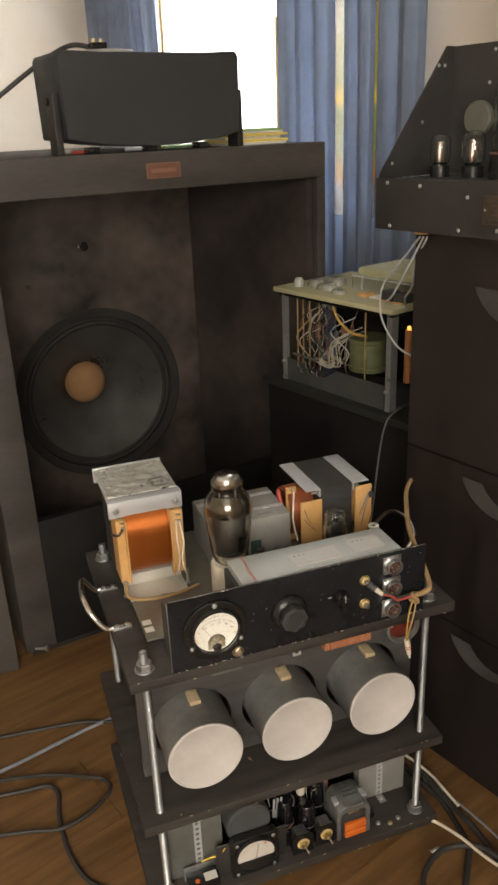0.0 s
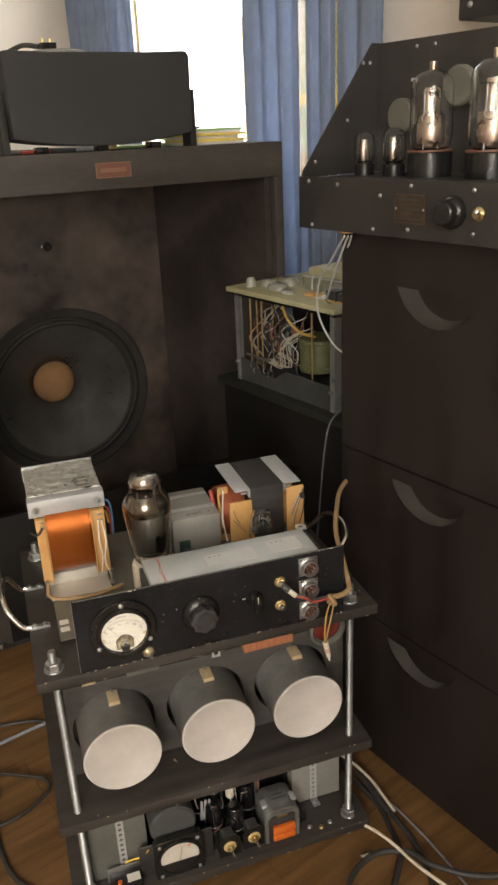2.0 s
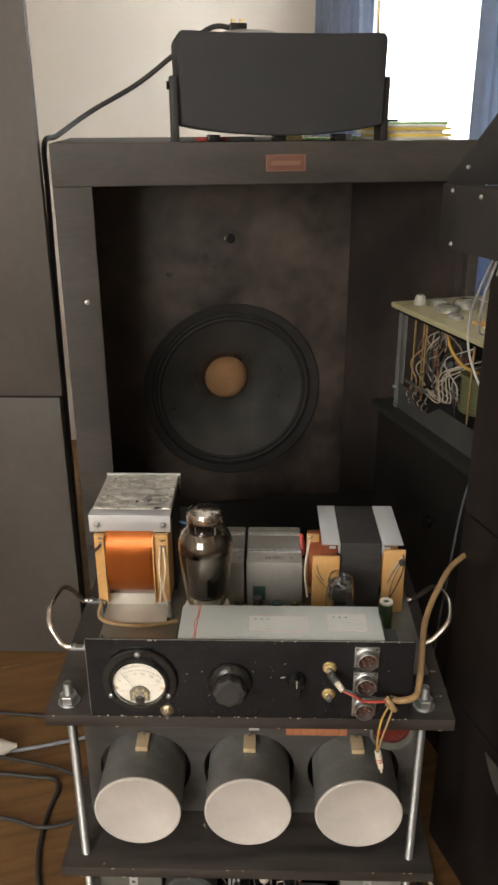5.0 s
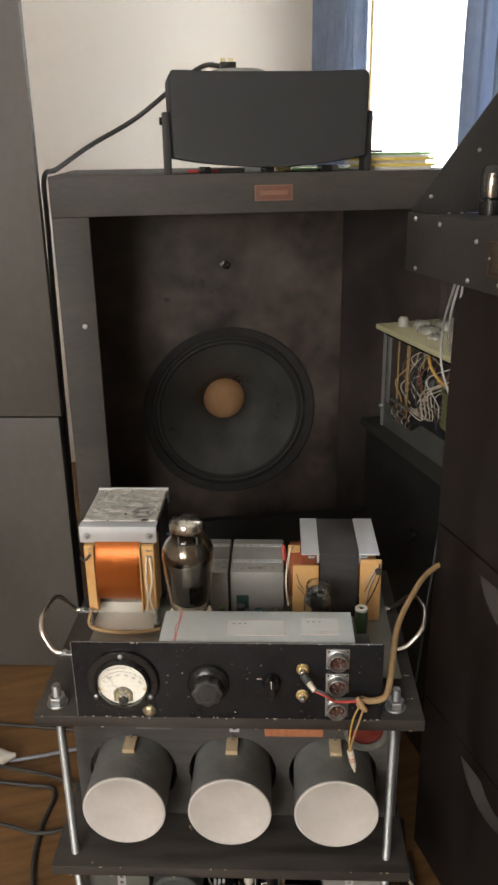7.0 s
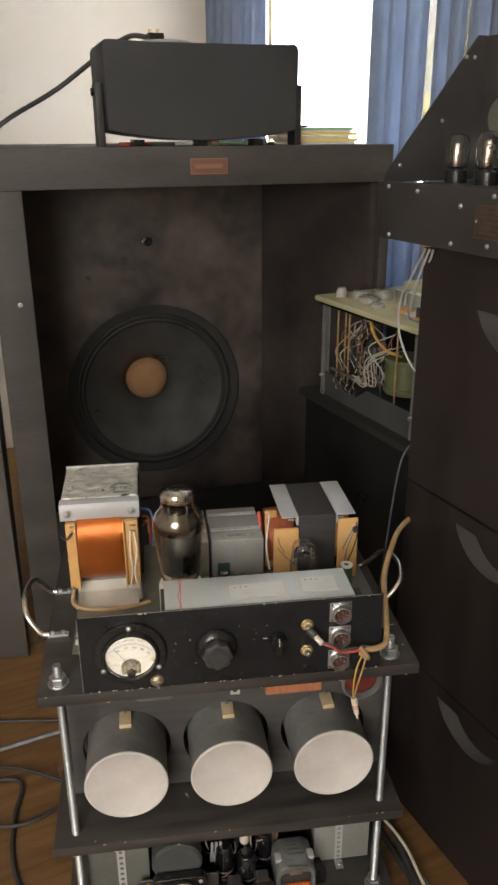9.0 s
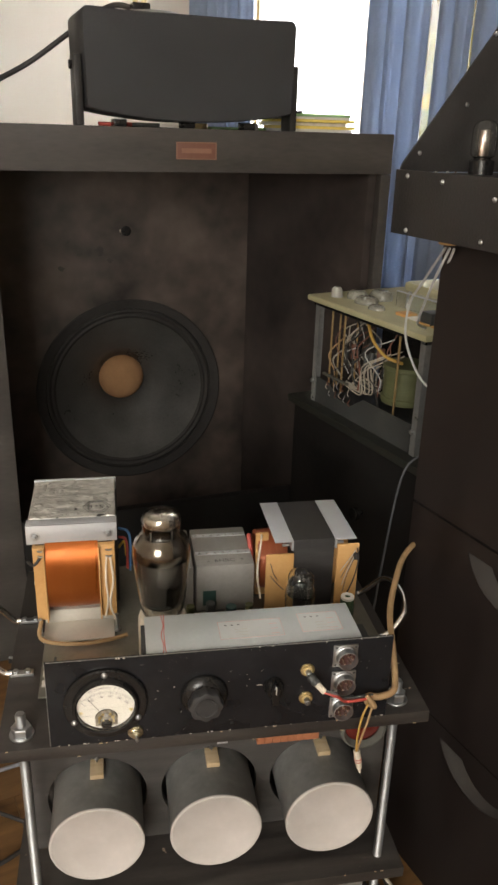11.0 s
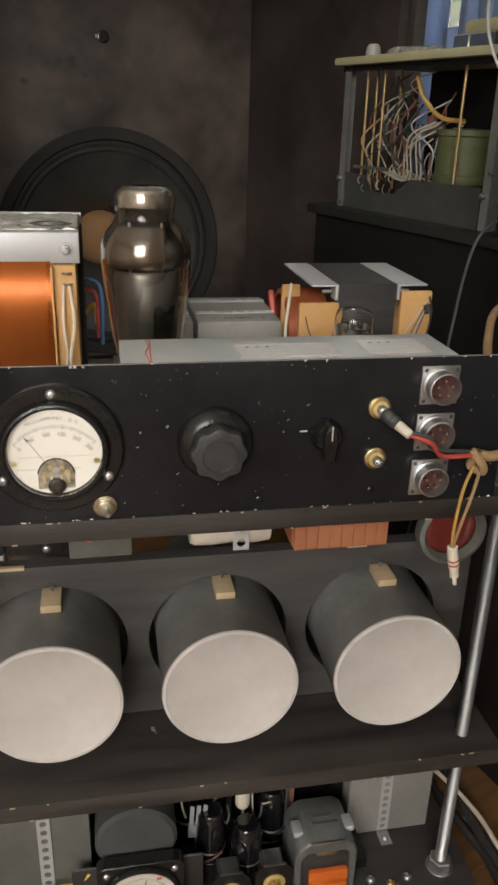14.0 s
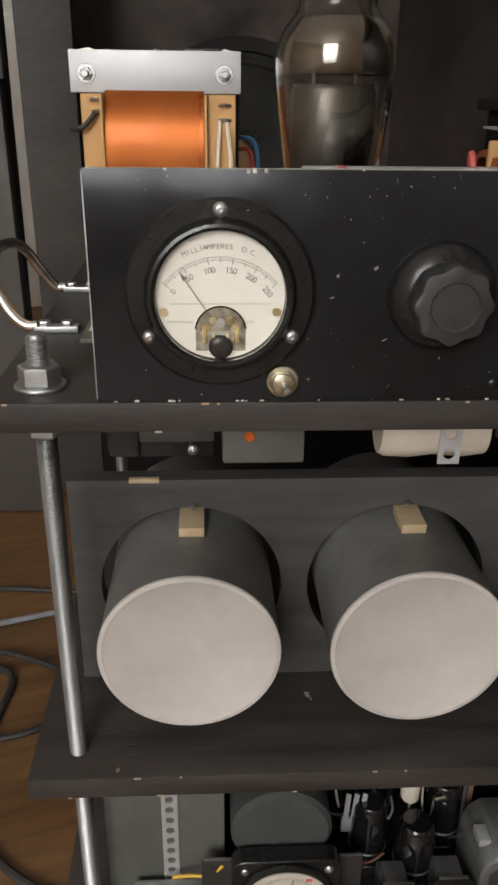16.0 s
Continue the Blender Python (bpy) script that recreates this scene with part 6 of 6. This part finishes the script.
mm = part("meter_body", plate([(x, 0.890, z) for x, z in fl], (0, 0.0148, 0), 0.0008), BAKELITE, lo, "square black meter with fan-shaped dial")
part("bezel", lathe([(0.0375, 0), (0.0385, 0.0015), (0.0375, 0.004), (0.0345, 0.0045), (0.034, 0.0015)], (0.319, 0.890, 0.100), (0, -1, 0), 56), BAKELITE, mm, "round raised bezel")
fan = [(0.319 + 0.0335 * math.cos(radians(q)), 0.100 + 0.0285 * math.sin(radians(q))) for q in range(-18, 199, 9)]
part("fan_dial", plate([(x, 0.8896, z) for x, z in fan], (0, -0.0012, 0)), DIAL, mm, "white dial")
sc_ = bmesh.new()
for k in range(25):
    q = radians(140 - 100 * k / 24)
    l = 0.0035 if k % 6 == 0 else 0.002
    p0, p1 = Vector((0.319 + 0.026 * math.cos(q), 0.8881, 0.092 + 0.030 * math.sin(q))), Vector((0.319 + (0.026 + l) * math.cos(q), 0.8881, 0.092 + (0.030 + l) * math.sin(q)))
    cable([p0, p1], 0.00022, 4, 1, sc_, False)
part("scale_ticks", sc_, INK, mm)
part("dial_mark", box(0.334, 0.339, 0.8879, 0.8884, 0.119, 0.122), REDINK, mm)
part("dial_cover", box(0.288, 0.350, 0.8868, 0.8896, 0.0635, 0.0905, 0.001), BAKELITE, mm)
part("needle", cable([(0.318, 0.8876, 0.0905), (0.324, 0.8876, 0.1215)], 0.0005, 5, 2), INK, mm)
for x in (0.286, 0.352):
    for z in (0.064, 0.130):
        part("screw", screw_head((x, 0.890, z), 0.0036, 0.002, (0, -1, 0)), STEEL, mm)
use(Matrix.Identity(4))
SLATE = mat("matt_slate_can", (0.05, 0.053, 0.052), 0.7, second=(0.075, 0.08, 0.078), scale=20, bump=0.1)
part("round_can", lathe([(0, 0), (0.037, 0), (0.0405, 0.004), (0.0405, 0.12), (0, 0.121)], (0.313, 0.909, 0.1405), (0, 1, 0), 48), SLATE, lo, "matt slate grey round can")
part("can_cradle", box(0.282, 0.344, 0.912, 1.02, LOW + 0.0102, 0.104, 0.001), BAKELITE, lo)
for x, z in ((0.406, 0.075), (0.451, 0.079)):
    ol = [(x - 0.020, z - 0.022), (x - 0.020, z + 0.014), (x - 0.012, z + 0.024), (x + 0.012, z + 0.024), (x + 0.020, z + 0.014), (x + 0.020, z - 0.022)]
    tp = part("toggle_bracket", plate([(px, 0.892, pz) for px, pz in ol], (0, 0.002, 0)), BAKELITE, lo, "black bracket with a brass toggle")
    part("bare_edge", box(x - 0.012, x + 0.012, 0.8918, 0.8942, z + 0.0238, z + 0.0245), STEEL, tp)
    part("bracket_foot", box(x - 0.020, x + 0.020, 0.8945, 0.93, LOW + 0.0102, LOW + 0.012), BAKELITE, tp)
    part("toggle_ring", lathe([(0, 0), (0.0115, 0), (0.0115, 0.0012), (0.0085, 0.0018), (0, 0.0018)], (x, 0.892, z), (0, -1, 0), 28), TANRING, tp)
    part("toggle_nut", lathe([(0, 0), (0.0080, 0), (0.0080, 0.003), (0.0055, 0.004), (0.005, 0.007), (0, 0.007)], (x, 0.8902, z), (0, -1, 0), 6), BRASS, tp)
    part("toggle_lever", lathe([(0.0020, 0.004), (0.0032, 0.018), (0, 0.0205)], (x, 0.890, z), (0.25, -1, -0.4), 12), CHROME, tp)
    part("switch_body", box(x - 0.012, x + 0.012, 0.8945, 0.92, z - 0.012, z + 0.016, 0.002), DARKGREY, tp)
    part("switch_lug", box(x - 0.009, x + 0.009, 0.896, 0.915, z + 0.0162, z + 0.021, 0.0005), STEEL, tp)
of = thing("filter_choke", (0.506, 0.92, LOW), "small choke with grey rounded frame and orange bobbin", "choke")
pr = [(0.472, LOW + 0.001), (0.472, 0.108), (0.476, 0.121), (0.486, 0.129), (0.524, 0.129), (0.534, 0.121), (0.538, 0.108), (0.538, LOW + 0.001), (0.530, LOW + 0.001), (0.530, 0.106), (0.525, 0.112), (0.485, 0.112), (0.480, 0.106), (0.480, LOW + 0.001)]
part("frame", plate([(x, 0.890, z) for x, z in pr], (0, 0.058, 0), 0.0022), mat("zinc_grey_frame", (0.15, 0.16, 0.155), 0.34, 0.4, second=(0.24, 0.25, 0.245), scale=30), of, "grey metal frame with rounded top")
part("bright_lip", box(0.487, 0.523, 0.8893, 0.8915, 0.1250, 0.1288, 0.0006), STEEL, of)
for x0, x1 in ((0.4725, 0.483), (0.527, 0.5375)):
    part("bent_tab", box(x0, x1, 0.905, 0.922, 0.1210, 0.1285, 0.002), STRIPALU, of)
part("iron_core", box(0.4805, 0.5295, 0.896, 0.945, LOW + 0.001, 0.1055, 0.002), CORE, of)
for z0, z1 in ((0.055, 0.0695), (0.0715, 0.087)):
    part("bobbin", box(0.487, 0.529, 0.888, 0.8955, z0, z1, 0.0025), ORANGE, of, "glossy orange bobbin")
part("label_strip", box(0.495, 0.516, 0.8925, 0.8955, 0.1062, 0.1110, 0.0005), BRASS, of)
for k in range(3):
    part("stamped_bar", box(0.494 + 0.002 * (k % 2), 0.522 - 0.005 * k, 0.912 + 0.009 * k, 0.9155 + 0.009 * k, 0.1291, 0.1294), INK, of, "row of small stamped marks")
for x0, x1, y0, z1, sx in ((0.172, 0.268, 0.925, 0.170, 0.224), (0.549, 0.646, 0.958, 0.150, 0.592)):
    gx = thing("grey_metal_box", ((x0 + x1) / 2, y0 + 0.1, LOW), "plain grey metal box held down by a perforated strap", "metal box", "strapped grey boxes")
    part("body", box(x0, x1, y0, y0 + 0.24, LOW + 0.0005, z1, 0.0015), BOXGREY if x0 < 0.3 else GREYCAN, gx)
    strap(gx, sx, y0 - 0.0016, LOW + 0.004, z1 - LOW - 0.004, "front", 0.013)
    strap(gx, sx, z1 + 0.0003, y0, 0.12, "top", 0.013)
    part("strap_foot", box(sx - 0.0065, sx + 0.0065, y0 - 0.02, y0 - 0.0005, LOW + 0.0003, LOW + 0.002), STEEL, gx)
    part("strap_screw", screw_head((sx, y0 - 0.011, LOW + 0.002), 0.004, 0.003, (0, 0, 1)), STEEL, gx)
tg = thing("terminal_bracket", (0.22, 0.90, LOW), "small black bracket with orange lamp and yellow wire", "bracket")
part("bracket", box(0.195, 0.25, 0.888, 0.915, LOW + 0.0005, LOW + 0.018, 0.001), BAKELITE, tg)
part("rim", box(0.193, 0.252, 0.915, 0.917, LOW + 0.0005, LOW + 0.03, 0.0005), STEEL, tg)
part("orange_lamp", rod((0.211, 0.893, LOW + 0.018), 0.004, 0.003), ORANGE, tg)
part("sticker", box(0.224, 0.246, 0.889, 0.905, LOW + 0.0181, LOW + 0.0186), PAPER, tg)
part("yellow_wire", cable([(0.225, 0.915, LOW + 0.035), (0.24, 0.912, LOW + 0.04), (0.255, 0.908, LOW + 0.045), (0.266, 0.905, LOW + 0.06)], 0.0016, 6), YELLOW, tg)
GLOSSBLACK = mat("glossy_black_enamel", (0.006, 0.006, 0.0075), 0.07, second=(0.012, 0.011, 0.012), scale=20, rough_var=0.04, coat=0.6)
for x, y, h, r in ((0.392, 0.945, 0.072, 0.0155), (0.428, 0.928, 0.066, 0.0165), (0.461, 0.962, 0.074, 0.0155), (0.405, 1.005, 0.08, 0.0165), (0.445, 1.015, 0.082, 0.0165), (0.372, 0.985, 0.078, 0.015)):
    c = (x, y, LOW + 0.0102)
    t = thing("small_tube", c, "small glossy black metal tube on the low chassis", "vacuum tube", "small tubes on the low chassis")
    part("base", rod(c, r * 1.08, 0.010, seg=20), BAKELITE, t)
    part("shell", lathe([(r, 0.010), (r, h * 0.72), (r * 0.92, h * 0.78), (r * 0.9, h * 0.93), (r * 0.72, h * 0.985), (0, h)], c, seg=28), GLOSSBLACK, t, "glossy black shell")
    part("rim", lathe([(r * 1.01, h * 0.30), (r * 1.05, h * 0.32), (r * 1.01, h * 0.34)], c, seg=28), STEEL, t, "bright rolled rim")
for x, y, h, r in ((0.400, 0.965, 0.085, 0.0105), (0.416, 0.985, 0.092, 0.0105), (0.436, 0.968, 0.088, 0.0095), (0.388, 1.03, 0.105, 0.0125), (0.470, 1.03, 0.1, 0.0125)):
    c = (x, y, LOW + 0.0102)
    t = thing("small_tube", c, "small clear glass tube on the low chassis", "vacuum tube", "small tubes on the low chassis")
    part("base", rod(c, r * 0.9, 0.014, seg=16), BAKELITE, t)
    g = part("glass_bulb", bulb([(r * 0.7, 0.014), (r, 0.02), (r, h - r * 0.8), (r * 0.7, h - r * 0.25), (0.002, h), (0, h + 0.003)], c, 20, 0.0008), BLUEGLASS, t, smooth=60)
    g.visible_shadow = False
    part("anode", rod((x, y, LOW + 0.030), r * 0.55, h - 0.05, seg=12), ANODE, t)
    part("getter_flash", lathe([(r * 0.8, h - r * 1.3), (r * 0.78, h - r * 0.9), (r * 0.55, h - r * 0.4), (0, h - r * 0.25)], c, seg=16), SILVER, t, "silvery getter in the tip")
tl = part("tag_clip", box(0.368, 0.388, 0.944, 0.947, 0.096, 0.112, 0.001), STRIPALU, lo, "pale three-fingered tag clip")
for k in range(3):
    part("finger", plate([(0.369 + 0.0065 * k, 0.944, 0.112), (0.3735 + 0.0065 * k, 0.944, 0.112), (0.3745 + 0.0070 * k, 0.943, 0.140), (0.3705 + 0.0070 * k, 0.943, 0.142)], (0, 0.0012, 0)), STRIPALU, tl)
part("pin", rod((0.377, 0.9455, 0.078), 0.0022, 0.018, seg=10), STEEL, tl)
part("stem", rod((0.377, 0.9455, LOW + 0.0102), 0.0015, 0.020, seg=8), RUBBER, tl)
for k, (pts, m_) in enumerate((([(0.427, 0.95, 0.126), (0.4275, 0.948, 0.108), (0.431, 0.944, 0.095), (0.442, 0.946, 0.080)], DULLWIRE), ([(0.448, 0.95, 0.124), (0.446, 0.948, 0.112), (0.441, 0.946, 0.098), (0.44, 0.95, 0.08)], STEEL),
                               ([(0.41, 0.95, 0.130), (0.412, 0.947, 0.118), (0.409, 0.945, 0.109)], STEEL), ([(0.437, 0.952, 0.15), (0.438, 0.95, 0.12), (0.441, 0.949, 0.1)], DULLWIRE), ([(0.385, 0.93, 0.075), (0.392, 0.922, 0.088), (0.402, 0.925, 0.093)], BADGE),
                               ([(0.462, 0.94, 0.09), (0.47, 0.935, 0.10), (0.478, 0.94, 0.112)], RUBBER), ([(0.43, 0.94, 0.07), (0.445, 0.935, 0.085), (0.455, 0.94, 0.078)], RUBBER), ([(0.36, 0.95, 0.16), (0.362, 0.945, 0.14), (0.366, 0.95, 0.12)], DULLWIRE))):
    part("wire", cable(pts, 0.0011, 6), m_, lo)
part("ivory_cap", lathe([(0.0065, 0), (0.008, 0.003), (0.008, 0.026), (0.006, 0.029), (0, 0.029)], (0.427, 0.952, 0.1255), seg=20), WHITETAPE, lo, "ivory grid cap")
part("elbow_lug", rod((0.447, 0.95, 0.1255), 0.003, 0.016, (1, 0.1, 0.12), 12), CHROME, lo)
part("support_rod", rod((0.477, 0.957, LOW + 0.0102), 0.0020, 0.125, seg=10), STEEL, lo)
part("copper_strip", box(0.480, 0.4865, 0.962, 0.9635, LOW + 0.0102, 0.18, 0.0003), BADGELINE, lo)
bt_ = thing("potted_transformer", (0.52, 1.03, LOW), "glossy black potted transformer with bright bolts", "transformer")
part("body", box(0.490, 0.548, 0.975, 1.07, LOW + 0.0105, 0.158, 0.003), GLOSSBLACK, bt_)
for x, y in ((0.497, 0.985), (0.541, 0.987), (0.520, 1.01), (0.508, 1.03)):
    part("bolt", hexnut((x, y, 0.158), 0.006, 0.004), STEEL, bt_)
sp_ = bmesh.new()
for k in range(7):
    q = radians(200 * k / 6)
    for j in range(2):
        sp_.verts.new((0.640 + 0.02 * j + 0.003 * math.sin(3 * q), 0.838 + 0.011 * k / 6 + 0.002 * j, 0.0008 + 0.005 * abs(math.sin(q))))
sp_.verts.ensure_lookup_table()
for k in range(6):
    sp_.faces.new([sp_.verts[i] for i in (2 * k, 2 * k + 1, 2 * k + 3, 2 * k + 2)])
scrap = solo("paper_scrap", sp_, PAPER, "small curled white paper scrap on the floor", "paper scrap", smooth=80)
scrap.modifiers.new("thickness", "SOLIDIFY").thickness = 0.0006
for x, y, m_ in ((0.56, 0.90, STEEL), (0.58, 0.892, BRASS), (0.60, 0.897, STEEL), (0.188, 0.885, STEEL)):
    solo("loose_screw", screw_head((x, y, LOW), 0.005, 0.0035, (0, 0, 1)), m_, "small screw head in the bottom shelf", "screw", "shelf screws")

# ---------- cords on the floor ----------


def cord(pts, r, material, label, lift=0.0):
    z = r + 0.0004 + lift
    if pts[0][0] < 0.3:
        pts = [(x - 0.014, y - 0.005) for x, y in pts]
    solo("floor_cable", cable([(x, y, z) for x, y in pts], r, 8, 10), material, label, "cable", "cables on the floor")


cord([(-0.25, 1.30), (-0.12, 1.29), (-0.038, 1.281), (0.01, 1.275), (0.025, 1.245), (0.02, 1.186), (0.027, 1.096), (0.055, 1.019), (0.119, 0.97), (0.2, 0.96)], 0.0045, RUBBER, "black cable looping on the wooden floor")
cord([(-0.2, 1.2), (-0.045, 1.167), (0.017, 1.15), (0.074, 1.164), (0.125, 1.206), (0.12, 1.24), (0.097, 1.255), (0.03, 1.29), (-0.04, 1.31), (-0.2, 1.34)], 0.004, RUBBER, "black cable looping on the wooden floor", 0.009)
cord([(-0.12, 1.345), (-0.033, 1.368), (0.04, 1.391), (0.133, 1.418), (0.25, 1.44)], 0.0042, GREYCABLE, "blue-grey mains cable on the floor")
cord([(-0.2, 1.47), (-0.028, 1.455), (0.02, 1.45), (0.096, 1.44), (0.138, 1.425), (0.25, 1.38)], 0.004, RUBBER, "black cable on the wooden floor")
cord([(0.72, 1.2), (0.70, 1.06), (0.712, 0.98), (0.721, 0.931), (0.711, 0.833), (0.691, 0.801), (0.644, 0.739), (0.58, 0.62)], 0.0055, RUBBER, "thick black cable beside the rack")
cord([(0.715, 1.1), (0.722, 0.95), (0.735, 0.861), (0.735, 0.794), (0.714, 0.711), (0.66, 0.6)], 0.0055, RUBBER, "thick black cable beside the rack", 0.0115)
cord([(0.86, 0.70), (0.791, 0.727), (0.737, 0.77), (0.712, 0.806), (0.662, 0.823), (0.612, 0.807), (0.576, 0.765), (0.56, 0.66)], 0.0055, RUBBER, "thick black cable curling on the floor", 0.023)
cord([(0.70, 1.07), (0.718, 1.025), (0.729, 0.981), (0.732, 0.94), (0.735, 0.9)], 0.003, WHITECABLE, "thin cream cable on the floor", 0.02)
cord([(0.60, 0.94), (0.64, 0.901), (0.667, 0.872), (0.69, 0.828), (0.711, 0.767), (0.746, 0.698), (0.8, 0.6)], 0.003, WHITECABLE, "thin cream cable on the floor", 0.034)
cord([(0.72, 1.0), (0.745, 0.939), (0.768, 0.848), (0.785, 0.733), (0.8, 0.6)], 0.0022, GREYCABLE, "thin grey wire on the floor", 0.001)
pl = thing("mains_plug", (-0.125, 1.343, 0), "cream round mains plug lying on the floor", "plug")
part("body", lathe([(0, 0), (0.016, 0), (0.019, 0.004), (0.019, 0.02), (0.014, 0.028), (0.008, 0.04), (0.005, 0.05), (0, 0.05)], (-0.15, 1.335, 0.0195), (1, 0.25, 0), 28), DIAL, pl)
part("socket_body", lathe([(0, 0), (0.026, 0), (0.028, 0.004), (0.028, 0.02), (0.024, 0.024), (0, 0.024)], (-0.172, 1.329, 0.0285), (1, 0.25, 0), 28), DIAL, pl)

# ---------- dark device on the wall, floor planks ----------
use(ROOM)
dv = thing("wall_cabinet", (1.63, 0.6, 1.421), "black steel box fixed to the wall", "wall box")
part("body", box(1.505, WX, 0.25, 0.983, 1.421, 1.9, 0.004), CRACKLE, dv)
part("screw", screw_head((1.505, 0.955, 1.446), 0.006, 0.003, (-1, 0, 0)), STEEL, dv)
planks = {}
rnd = random.Random(3)
k = 0
y = -0.3
while y < 2.4:
    x = -1.6 + (k * 0.47) % 1.2
    while x < 1.0:
        L = 1.2
        if "m" not in planks:
            b = box(0.0003, L - 0.0003, 0.0003, 0.1897, -0.0115, 0.0, 0.0005)
            use(Matrix.Identity(4))
            planks["m"] = mesh_of("plank", b, OAK)
            use(ROOM)
        o = new("plank", planks["m"])
        o.parent = floor
        o.matrix_basis = ROOM @ Matrix.Translation((x, y, 0))
        x += L
    y += 0.19
    k += 1
